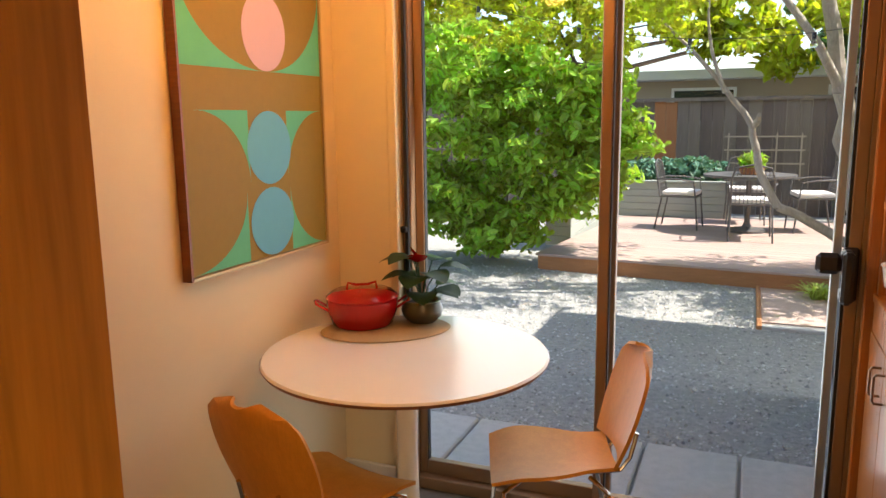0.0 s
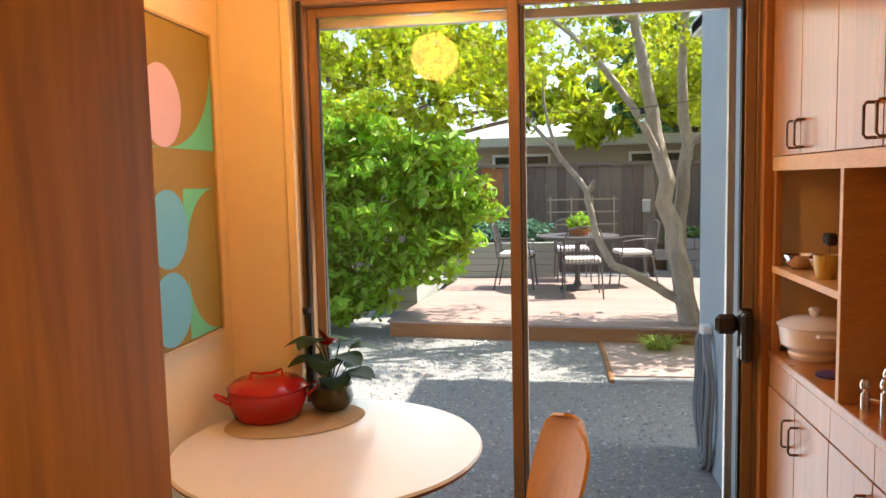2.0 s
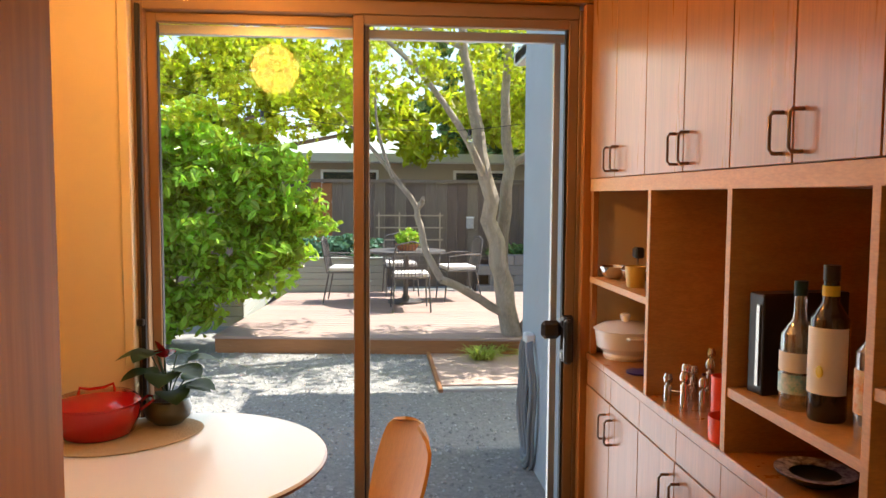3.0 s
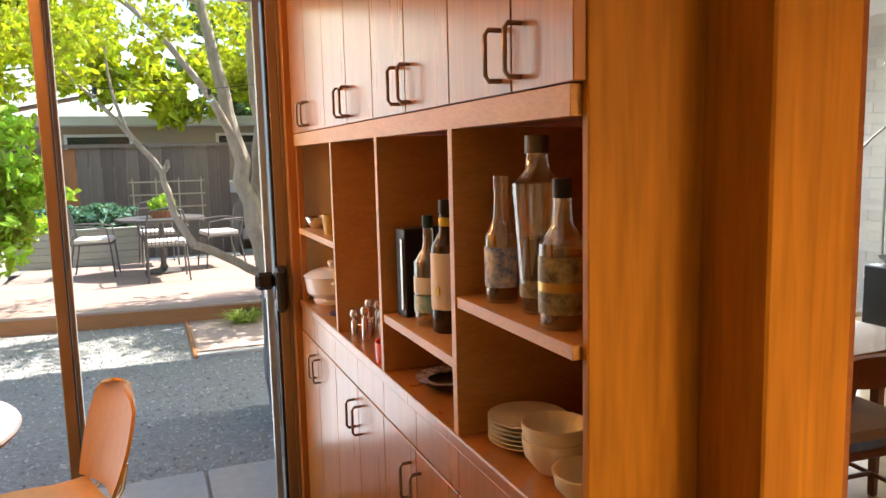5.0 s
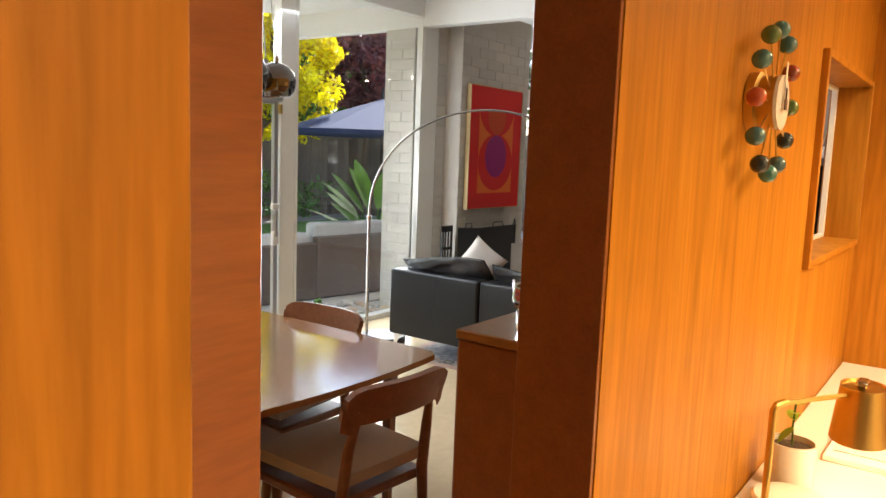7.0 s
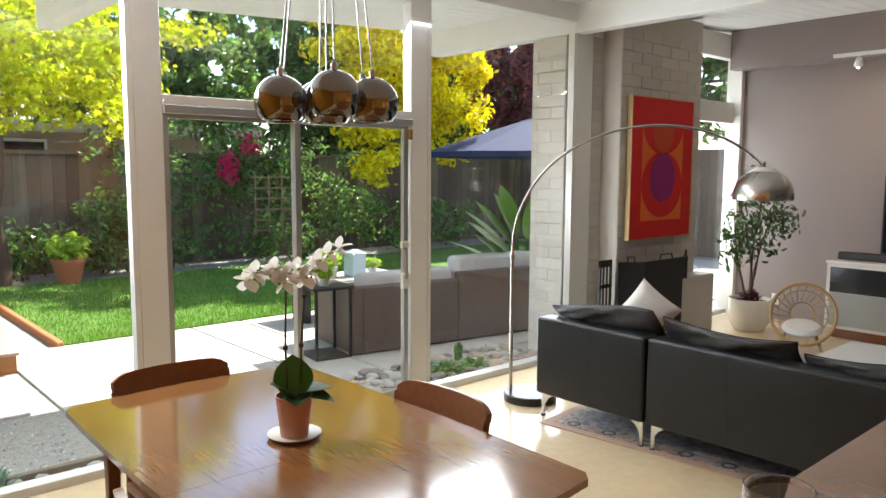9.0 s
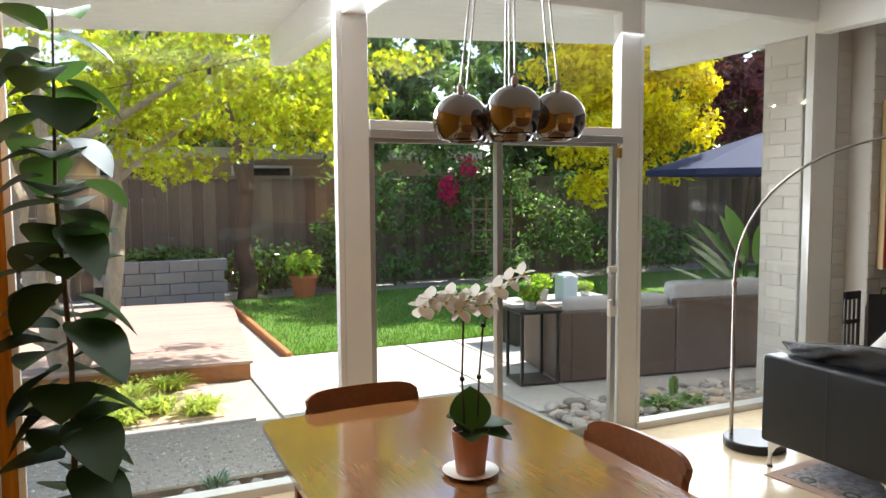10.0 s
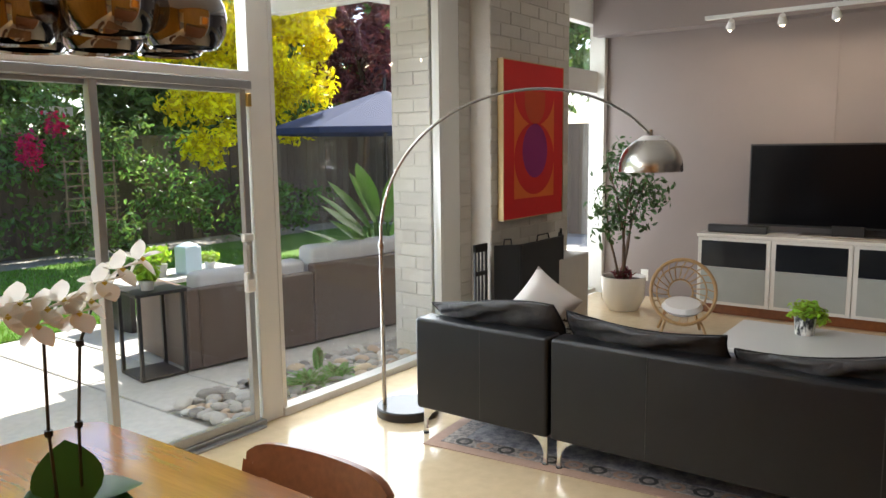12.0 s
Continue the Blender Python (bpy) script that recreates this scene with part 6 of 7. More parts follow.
def wrap(b, r, z0, z1, a0, a1, material, name="paper_label", n=14):
    bm = sheet(lambda u, v: ((r + 0.0012) * math.cos(a0 + (a1 - a0) * u), (r + 0.0012) * math.sin(a0 + (a1 - a0) * u), z0 + (z1 - z0) * v), n, 1)
    return part(name, bm, material, b, "", True)


F0, F1 = radians(150), radians(300)
b = bottle((0.508, 1.415, 1.1405), "clear spirit bottle with a teal label", 0.155, 0.036, 0.265, 0.012, BOTTLE_GLASS, mat("dark_teal_cap", (0.012, 0.05, 0.06), 0.4), CLEAR_L, 0.15)
wrap(b, 0.036, 0.035, 0.075, F0, F1, LBL_TEAL)
wrap(b, 0.036, 0.08, 0.12, F0, F1, PAPER)
b = bottle((0.522, 1.335, 1.1405), "dark brown liqueur bottle with a white lemon label", 0.20, 0.036, 0.305, 0.014, DARK_GLASS, BLACK)
lb = wrap(b, 0.036, 0.055, 0.185, F0, F1, PAPER)
part("lemon", bmesh_ball := lathe([(0, -0.012)] + [(0.012 * math.sin(math.pi * k / 8), -0.012 * math.cos(math.pi * k / 8)) for k in range(1, 8)] + [(0, 0.012)], 12, (-0.031, -0.020, 0.10), Matrix.Diagonal((0.35, 1, 1, 1))), LEMON, lb)
part("collar", lathe([(0.0145, 0.245), (0.016, 0.245), (0.016, 0.265), (0.0145, 0.265)], 16), LEMON, b)
b = bottle((0.525, 1.205, 1.1405), "clear bottle with an orange and green label", 0.16, 0.03, 0.24, 0.012, BOTTLE_GLASS, STEEL, CLEAR_L, 0.14)
wrap(b, 0.03, 0.05, 0.13, F0, F1, mat("orange_label", (0.62, 0.24, 0.08), 0.6, other=(0.7, 0.6, 0.45), scale=50, mixed=0.3))
b = bottle((0.502, 1.005, 1.2705), "whisky bottle with a blue and white label", 0.125, 0.032, 0.235, 0.014, BOTTLE_GLASS, BOTTLE_GLASS, AMBER, 0.085)
wrap(b, 0.032, 0.03, 0.105, F0, F1, LBL_BLUE)
b = bottle((0.512, 0.885, 1.2705), "tall clear liqueur bottle, half full of amber liquid", 0.225, 0.029, 0.305, 0.019, BOTTLE_GLASS, mat("pewter_cap", (0.16, 0.14, 0.12), 0.4, 0.6), AMBER, 0.13, 1.55)
wrap(b, 0.031, 0.03, 0.06, F0, F1, LBL_OLIVE)
b = bottle((0.494, 0.772, 1.2705), "amber spirit bottle with a black and olive label", 0.135, 0.038, 0.235, 0.014, BOTTLE_GLASS, BLACK, AMBER, 0.12)
wrap(b, 0.038, 0.025, 0.115, F0, F1, LBL_OLIVE)
wrap(b, 0.0385, 0.06, 0.075, F0, F1, BRASS, "band")
dp = thing("patterned_dish", "dark dish with a pale patterned rim", "dish", pose(0.545, 1.40, 0.986))
part("bowl", lathe([(0, 0), (0.04, 0), (0.075, 0.02), (0.078, 0.026), (0.07, 0.025), (0.04, 0.008), (0, 0.008)], 32), BLACK, dp, "", True)
part("rim", lathe([(0.05, 0.0215), (0.079, 0.0275), (0.079, 0.0255), (0.05, 0.019)], 32), mat("patterned_glaze", (0.55, 0.50, 0.55), 0.4, other=(0.10, 0.06, 0.12), scale=70, mixed=0.2), dp, "", True)
PLATE = mat("cream_stoneware", (0.86, 0.81, 0.66), 0.3, other=(0.80, 0.74, 0.58), scale=8, mixed=0.8, coat=0.2)
for i in range(6):
    turned("plate", [(0, 0), (0.045, 0), (0.076, 0.012), (0.078, 0.015), (0.045, 0.005), (0, 0.005)], (0.55, 1.0, 0.9855 + i * 0.0085), PLATE, "cream stoneware plate in a stack", "plate", 36, group="plate stack")
for i in range(2):
    turned("bowl", [(0, 0), (0.032, 0), (0.055, 0.03), (0.06, 0.062), (0.057, 0.062), (0.05, 0.03), (0.03, 0.006), (0, 0.006)], (0.535, 0.87, 0.9855 + i * 0.026), PLATE, "cream stoneware bowl, stacked", "bowl", 36, group="bowl stack")
turned("bowl", [(0, 0), (0.032, 0), (0.055, 0.025), (0.06, 0.05), (0.057, 0.05), (0.05, 0.025), (0.03, 0.006), (0, 0.006)], (0.525, 0.745, 0.9855), PLATE, "cream stoneware bowl near the cabinet end", "bowl", 36)

# ---- small things: desk and clock wall ----
dk2 = thing("desk", "built-in desk with a white laminate top", "desk")
part("top", box(2.20, -0.16, 0.705, 3.99, 0.508, 0.735, 0.004), LAM_WHITE, dk2)
part("side", box(2.22, -0.12, 0.0, 2.245, 0.50, 0.704), LAM_WHITE, dk2)
part("side", box(3.95, -0.12, 0.0, 3.975, 0.50, 0.704), LAM_WHITE, dk2)
part("drawer", box(3.3, -0.13, 0.45, 3.94, 0.45, 0.69, 0.003), LAM_WHITE, dk2)
dl = thing("desk_lamp", "brass task lamp with a tapered shade, lit", "desk lamp")
part("base", lathe([(0, 0.7355), (0.085, 0.7355), (0.088, 0.742), (0.088, 0.762), (0.082, 0.768), (0, 0.768)], 40, (2.36, 0.385, 0)), CERAMIC, dl, "round pale base", True)
part("stem", tube([(2.30, 0.43, 0.766), (2.30, 0.43, 0.985), (2.306, 0.425, 0.998), (2.33, 0.41, 1.003)], 0.0085, 10), BRASS, dl, "", True)
part("arm", tube([(2.32, 0.415, 1.002), (2.495, 0.28, 1.012)], 0.0065, 8), BRASS, dl, "", True)
ls = part("shade", lathe([(0.045, 0.0), (0.050, 0.012), (0.066, -0.125), (0.063, -0.125), (0.046, 0.006), (0, 0.008)], 32, (2.50, 0.275, 1.02), Matrix.Rotation(radians(-5), 4, "Y")), BRASS, dl, "", True)
part("switch", box(2.475, 0.265, 1.03, 2.525, 0.29, 1.045, 0.004), STEEL, dl)
mp2 = thing("sprout_cup", "cream cup with a small green seedling", "plant", pose(2.515, 0.42, 0.7355))
part("cup", lathe([(0, 0), (0.055, 0), (0.058, 0.005), (0.058, 0.115), (0.053, 0.115), (0.052, 0.10), (0, 0.098)], 32), CERAMIC, mp2, "", True)
part("soil", lathe([(0, 0.10), (0.052, 0.10), (0, 0.104)], 20), SOIL, mp2)
part("stalk", tube([(0, 0, 0.10), (0.005, 0.003, 0.16), (0.0, 0.0, 0.215)], 0.0025, 6), L_PALM, mp2)
leaf_cluster([((0, 0, 0.17), (0.035, 0.02, 0.19), 0.016, 0.1), ((0, 0, 0.19), (-0.035, -0.01, 0.20), 0.016, 0.1), ((0, 0, 0.21), (0.02, -0.025, 0.225), 0.015, 0.1), ((0, 0, 0.15), (-0.03, 0.03, 0.12), 0.015, 0.2)], L_SHRUB, mp2)
solo("notepad", box(2.75, 0.10, 0.7355, 2.98, 0.38, 0.752, 0.002), PAPER, "pale paper notepad on the desk", "notepad")
solo("notepad", box(2.80, 0.14, 0.7525, 2.96, 0.36, 0.757, 0.001), P_WHITE, "white paper sheet on the desk", "paper")

ck = thing("ball_clock", "midcentury wall clock with coloured wooden balls", "clock", pose(2.185, 0.508, 1.674, 90, 0, 0) @ Matrix.Diagonal((0.97, 0.97, 1, 1)))
part("back_disc", lathe([(0, 0.0), (0.066, 0.0), (0.066, 0.018), (0.05, 0.024), (0, 0.024)], 32), BRASS, ck, "", True)
part("dial", lathe([(0, 0.055), (0.058, 0.055), (0.058, 0.062), (0, 0.062)], 32), LAM_WHITE, ck, "white dial", True)
part("drum", lathe([(0, 0.02), (0.055, 0.02), (0.057, 0.024), (0.057, 0.054), (0, 0.054)], 32), BRASS, ck, "", True)
BALLS = [(0.05, 0.17, 0.19), (0.05, 0.17, 0.19), (0.35, 0.06, 0.03), (0.10, 0.16, 0.04), (0.02, 0.03, 0.03), (0.05, 0.12, 0.14), (0.06, 0.19, 0.17), (0.02, 0.03, 0.03), (0.05, 0.14, 0.17), (0.42, 0.07, 0.025), (0.06, 0.19, 0.20), (0.11, 0.18, 0.05)]
for i, c in enumerate(BALLS):
    a = math.pi / 2 - i * math.pi / 6
    x, y = 0.152 * math.cos(a), 0.152 * math.sin(a)
    rod = part("rod", tube([(0.03 * math.cos(a), 0.03 * math.sin(a), 0.045), (x, y, 0.045)], 0.002, 6), BRASS, ck)
    part("ball", lathe([(0, -0.0195)] + [(0.0195 * math.sin(math.pi * k / 12), -0.0195 * math.cos(math.pi * k / 12)) for k in range(1, 12)] + [(0, 0.0195)], 18, (x, y, 0.045)), mat("ball_paint", c, 0.25, coat=0.4, other=tuple(0.85 * v for v in c), scale=30, mixed=0.8), rod, "painted wooden ball", True)
part("minute_hand", box(-0.004, -0.01, 0.064, 0.004, 0.085, 0.066), P_WHITE, ck)
part("hour_hand", box(-0.010, -0.016, 0.067, 0.010, 0.006, 0.069), BLACK, ck)
part("hour_hand_tip", box(-0.003, 0.006, 0.067, 0.003, 0.03, 0.069), BLACK, ck)

# ---- small things: dining ----
orc = thing("orchid", "white orchid in a pink clay pot on a saucer", "plant", pose(2.42, 2.665, 0.7355))
part("saucer", lathe([(0, 0), (0.05, 0), (0.085, 0.010), (0.088, 0.014), (0.05, 0.006), (0, 0.006)], 36), CERAMIC, orc, "white saucer", True)
part("pot", lathe([(0, 0.007), (0.045, 0.007), (0.058, 0.125), (0.06, 0.14), (0.055, 0.14), (0.052, 0.12), (0, 0.118)], 32), CLAY_PINK, orc, "", True)
part("bark", lathe([(0, 0.12), (0.053, 0.12), (0.03, 0.128), (0, 0.13)], 20), BARK_DARK, orc)
L_ORCHID = leafy("orchid_leaf", (0.022, 0.07, 0.016), 0.3, 0.2, 0.4)
leaf_cluster([((0, 0, 0.13), (0.02, 0.04, 0.27), 0.070, 0.05), ((0.01, 0, 0.14), (0.145, -0.02, 0.175), 0.066, 0.25), ((0.01, -0.01, 0.13), (0.10, -0.09, 0.165), 0.064, 0.4), ((-0.01, 0, 0.13), (-0.08, 0.01, 0.22), 0.062, 0.3), ((0, -0.02, 0.13), (-0.05, -0.10, 0.165), 0.042, 0.3), ((0, 0.02, 0.14), (0.06, 0.09, 0.225), 0.04, 0.2)], L_ORCHID, orc)
ST = mat("dark_orchid_stem", (0.035, 0.025, 0.018), 0.5, other=(0.05, 0.05, 0.02), scale=30, mixed=0.8)
st1 = [(-0.02, 0, 0.12), (-0.028, 0, 0.3), (-0.022, 0.0, 0.5), (-0.06, -0.01, 0.55), (-0.13, -0.015, 0.56)]
st2 = [(0.025, 0, 0.12), (0.03, 0, 0.3), (0.045, 0, 0.46), (0.09, 0.005, 0.555), (0.17, 0.01, 0.60)]
for s_ in (st1, st2):
    part("stem", tube(s_, 0.0032, 6), ST, orc, "", True)
    for k in (1, 2):
        part("clip", lathe([(0, -0.006), (0.008, -0.006), (0.008, 0.006), (0, 0.006)], 8, s_[k]), BLACK, orc)
PETAL = leafy("orchid_petal", (0.84, 0.81, 0.74), 0.05, 0.45, 0.5, (1.0, 1.0, 1.0))
spots = [(-0.14, -0.02, 0.555), (-0.105, -0.04, 0.545), (-0.07, -0.01, 0.56), (-0.035, -0.035, 0.545), (0.0, -0.03, 0.555), (0.015, -0.05, 0.53), (-0.06, -0.05, 0.52), (0.05, -0.03, 0.545), (0.085, -0.02, 0.575), (0.13, -0.01, 0.595), (0.175, -0.01, 0.61), (-0.165, -0.02, 0.535)]
for i, c in enumerate(spots):
    fl = bmesh.new()
    yaw = -0.9 + 0.35 * math.sin(i * 2.1)
    for k in range(5):
        a = math.pi / 2 + k * 2 * math.pi / 5
        d = Vector((math.cos(a) * math.cos(yaw), math.cos(a) * math.sin(yaw), math.sin(a)))
        w = 0.046 if k in (1, 4) else 0.034
        blade_leaf(fl, Vector(c), Vector(c) + d * 0.043 + Vector((0.2, -0.35, 0)).normalized() * 0.006, w, 0.1, 0.05, 5)
    f_ob = part("flower", fl, PETAL, orc, "white orchid flower", True)
    part("lip", lathe([(0, -0.006), (0.006, 0), (0, 0.007)], 8, (c[0] + 0.004, c[1] - 0.008, c[2])), LEMON, f_ob)


def hurricane(at, label):
    h = thing("glass_candle_holder", label, "candle holder", pose(*at) @ Matrix.Diagonal((0.9, 0.9, 0.84, 1)))
    part("foot", lathe([(0, 0), (0.029, 0), (0.030, 0.004), (0.028, 0.055), (0.025, 0.055), (0.025, 0.006), (0, 0.006)], 28), GLASS_DARK, h, "", True)
    part("cup", lathe([(0, 0.056), (0.03, 0.058), (0.042, 0.072), (0.043, 0.135), (0.0405, 0.135), (0.039, 0.075), (0.028, 0.064), (0, 0.062)], 32), GLASS_DARK, h, "", True)
    part("sand", lathe([(0, 0.0065), (0.0245, 0.0065), (0.0245, 0.04), (0, 0.04)], 20), FABRIC_WHITE, h, "white sand")


hurricane((2.03, 0.935, 1.1405), "footed clear glass candle holder on the sideboard")
hurricane((1.985, 0.845, 1.1405), "footed clear glass candle holder beside its twin")

fg = thing("fiddle_leaf_fig", "tall fiddle leaf fig in a grey pot", "plant", pose(1.27, 4.12, 0.003))
part("pot", lathe([(0, 0), (0.11, 0), (0.15, 0.05), (0.155, 0.27), (0.145, 0.27), (0.14, 0.24), (0, 0.235)], 36), mat("grey_glazed_pot", (0.42, 0.41, 0.40), 0.5, other=(0.36, 0.35, 0.34), scale=6, mixed=0.8), fg, "", True)
part("soil", lathe([(0, 0.24), (0.141, 0.24), (0, 0.25)], 24), SOIL, fg)
part("trunk", tube([(0, 0, 0.23), (0.01, -0.01, 0.9), (-0.02, 0.02, 1.6), (0.0, 0.0, 2.35)], [0.014, 0.011, 0.009, 0.004], 8), BARK_DARK, fg, "", True)
rg = random.Random(17)
for i in range(64):
    z = 0.36 + i * 0.031 + rg.uniform(-0.03, 0.03)
    a = i * 2.4 + rg.uniform(-0.7, 0.7)
    r0 = rg.uniform(0.02, 0.06)
    ln = rg.uniform(0.19, 0.27) * (1.0 if z < 1.9 else 0.8)
    up = rg.uniform(-0.10, 0.16)
    base = (r0 * math.cos(a) - 0.01, r0 * math.sin(a), z)
    leaf_cluster([(base, (base[0] + ln * math.cos(a), base[1] + ln * math.sin(a), z + up), rg.uniform(0.11, 0.15), rg.uniform(0.2, 0.7))], L_FIG, fg)

# ---- small things: living room ----
RUG = mat("faded_rug_field", (0.44, 0.43, 0.45), 0.95, other=(0.20, 0.20, 0.24), scale=16, mixed=0.25, bump=0.3, bump_scale=150, fine=0.15)
RUG_B = mat("faded_rug_border", (0.48, 0.42, 0.38), 0.95, other=(0.20, 0.19, 0.20), scale=34, mixed=0.2, bump=0.3, bump_scale=150)
RUG_E = mat("rug_edge_rose", (0.50, 0.35, 0.28), 0.95, other=(0.40, 0.27, 0.21), scale=30, mixed=0.8, bump=0.3)
rg_ = thing("area_rug", "faded grey and rose patterned rug under the sofa", "rug", pose(4.735, 3.60, 0, 0, 0, 5.7) @ pose(-4.66, -3.68, 0))
part("edge", box(4.66, 0.3, 0.0025, 7.7, 3.68, 0.008), RUG_E, rg_)
part("border", box(4.73, 0.37, 0.008, 7.63, 3.61, 0.0105), RUG_B, rg_)
part("field", box(4.83, 0.47, 0.0105, 7.53, 3.51, 0.0125), RUG, rg_)
for k in range(26):
    part("motif", lathe([(0.028, 0), (0.048, 0.0005), (0.028, 0.001)], 8, (4.78, 0.42 + k * 0.123, 0.0106)), BLACK if k % 2 else RUG_E, rg_)


def pillow(at, size, puff, material, label, rz, ry):
    bm = bmesh.new()
    n = 12
    tops, bots = [], []
    for i in range(n + 1):
        ra, rb = [], []
        for j in range(n + 1):
            u, v = i / n * 2 - 1, j / n * 2 - 1
            p = puff * max(0.0, (1 - u ** 4) * (1 - v ** 4)) ** 0.6
            sx = size * u * (1 - 0.08 * (1 - v * v))
            sz = size * v * (1 - 0.08 * (1 - u * u))
            ra.append(bm.verts.new((sx, -p, sz)))
            rb.append(bm.verts.new((sx, p, sz)) if 0 < i < n and 0 < j < n else ra[-1])
        tops.append(ra)
        bots.append(rb)
    for i in range(n):
        for j in range(n):
            bm.faces.new((tops[i][j], tops[i + 1][j], tops[i + 1][j + 1], tops[i][j + 1]))
            bm.faces.new((bots[i][j], bots[i][j + 1], bots[i + 1][j + 1], bots[i + 1][j]))
    return solo("cushion", bm, material, label, "cushion", smooth=True, m=pose(*at, 0, ry, rz))


pillow((5.17, 3.12, 0.735), 0.15, 0.06, FABRIC_WHITE, "white scatter cushion propped on the sofa", -62, 38)
pillow((5.24, 3.08, 0.58), 0.12, 0.04, mat("black_white_print", (0.70, 0.68, 0.64), 0.9, other=(0.03, 0.03, 0.03), scale=40, mixed=0.12), "black and white patterned cushion", 80, 10)

fs = thing("fireplace_screen", "black three-fold fireplace screen", "fire screen")
MESH = mat("black_mesh", (0.012, 0.012, 0.012), 0.6, other=(0.02, 0.02, 0.02), scale=60, mixed=0.8)
for xa, ya, xb, yb in ((6.55, 4.30, 6.72, 4.16), (6.72, 4.16, 7.42, 4.16), (7.42, 4.16, 7.62, 4.30)):
    d = Vector((xb - xa, yb - ya))
    m = pose(xa, ya, 0.004, 0, 0, math.degrees(math.atan2(d.y, d.x)))
    L = d.length
    panel = part("panel", box(0.012, -0.003, 0.012, L - 0.012, 0.003, 0.80, 0, m), MESH, fs)
    part("frame", box(0, -0.008, 0, 0.014, 0.008, 0.815, 0, m), IRON, panel)
    part("frame", box(L - 0.014, -0.008, 0, L, 0.008, 0.815, 0, m), IRON, panel)
    part("frame", box(0.014, -0.008, 0.80, L - 0.014, 0.008, 0.815, 0, m), IRON, panel)
    part("handle", tube([m @ Vector((L * 0.35, 0, 0.81)), m @ Vector((L * 0.38, 0, 0.86)), m @ Vector((L * 0.62, 0, 0.86)), m @ Vector((L * 0.65, 0, 0.81))], 0.006, 7), IRON, panel)
# flat black sheet for the shade inside the fireplace, no recess is modelled
structure("fireplace_shade", box(6.74, 4.366, 0.02, 7.55, 4.382, 0.72), SCREEN_HEARTH_SHADE, "black sheet standing for the shade in the fireplace opening", "fireplace")
structure("hearth", box(7.35, 4.15, 0.003, 7.92, 4.36, 0.62, 0.01), BRICK, "grey painted brick pier beside the hearth", "hearth")
ft = thing("fireplace_tools", "black iron fireplace tool set on a stand", "fire tools", pose(6.42, 4.34, 0.003))
part("base", box(-0.09, -0.07, 0, 0.09, 0.07, 0.02, 0.004), IRON, ft)
for i, ox in enumerate((-0.07, -0.024, 0.024, 0.07)):
    part("tool", tube([(ox, 0, 0.05), (ox, 0, 0.80)], 0.009, 7), IRON, ft)
part("post", box(-0.085, -0.008, 0.02, -0.075, 0.008, 0.84), IRON, ft)
part("post", box(0.075, -0.008, 0.02, 0.085, 0.008, 0.84), IRON, ft)
part("bar", box(-0.085, -0.012, 0.78, 0.085, 0.012, 0.84, 0.004), IRON, ft)
part("bar", box(-0.085, -0.012, 0.60, 0.085, 0.012, 0.63, 0.004), IRON, ft)

fc = thing("potted_ficus", "leafy ficus in a white bowl planter", "plant", pose(8.48, 4.05, 0.003) @ Matrix.Diagonal((0.84, 0.84, 0.95, 1)))
part("pot", lathe([(0, 0), (0.17, 0), (0.24, 0.12), (0.25, 0.30), (0.25, 0.34), (0.235, 0.34), (0.23, 0.30), (0, 0.29)], 40), CERAMIC, fc, "", True)
part("soil", lathe([(0, 0.30), (0.232, 0.30), (0, 0.31)], 24), SOIL, fc)
for i in range(5):
    p, r = limb((0.03 * i - 0.06, 0.02, 0.3), (0.28 * math.sin(i * 1.3), 0.25 * math.cos(i * 1.3), 1.25 + 0.06 * i), 0.016, 0.006, 0.1, 7, i + 3)
    part("stem", add_tube(bmesh.new(), p, r, 7), BARK_DARK, fc)
crown("foliage", [(0, 0, 1.15, 0.42, 0.40, 0.42), (-0.2, 0.1, 0.95, 0.25, 0.25, 0.3), (0.25, -0.2, 1.2, 0.28, 0.28, 0.25), (0.0, 0.0, 1.5, 0.3, 0.3, 0.22)], 760, 0.038, L_INDOOR, fc, seed=51)
crown("red_bract", [(0, 0, 0.36, 0.12, 0.12, 0.06)], 60, 0.04, leafy("dark_red_leaf", (0.10, 0.012, 0.02), 0.3, 0.2), fc, seed=52)

RATTAN = mat("honey_rattan", (0.50, 0.31, 0.14), 0.5, other=(0.40, 0.23, 0.09), scale=20, mixed=0.8)
rc = thing("rattan_chair", "round rattan bowl chair with a white cushion", "chair", pose(7.72, 3.22, 0.01, 0, 0, -66))
HOOP_Z = 0.37


def hoop_at(r, y, z, a, tilt=0.30):
    return (r * math.cos(a), y + tilt * r * math.sin(a), z + r * math.sin(a))


ROUND = [2 * math.pi * k / 28 for k in range(29)]
part("hoop", tube([hoop_at(0.255, 0.0, HOOP_Z, a) for a in ROUND], 0.015, 8), RATTAN, rc, "", True)
part("hoop", tube([hoop_at(0.20, 0.12, HOOP_Z - 0.02, a) for a in ROUND], 0.007, 6), RATTAN, rc, "", True)
part("hoop", tube([hoop_at(0.10, 0.21, HOOP_Z - 0.04, a) for a in ROUND], 0.008, 6), RATTAN, rc, "", True)
for k in range(22):
    a = 2 * math.pi * k / 22
    part("spoke", tube([hoop_at(0.255, 0.0, HOOP_Z, a), hoop_at(0.20, 0.12, HOOP_Z - 0.02, a + 0.12), hoop_at(0.10, 0.21, HOOP_Z - 0.04, a + 0.25)], 0.0045, 6), RATTAN, rc)
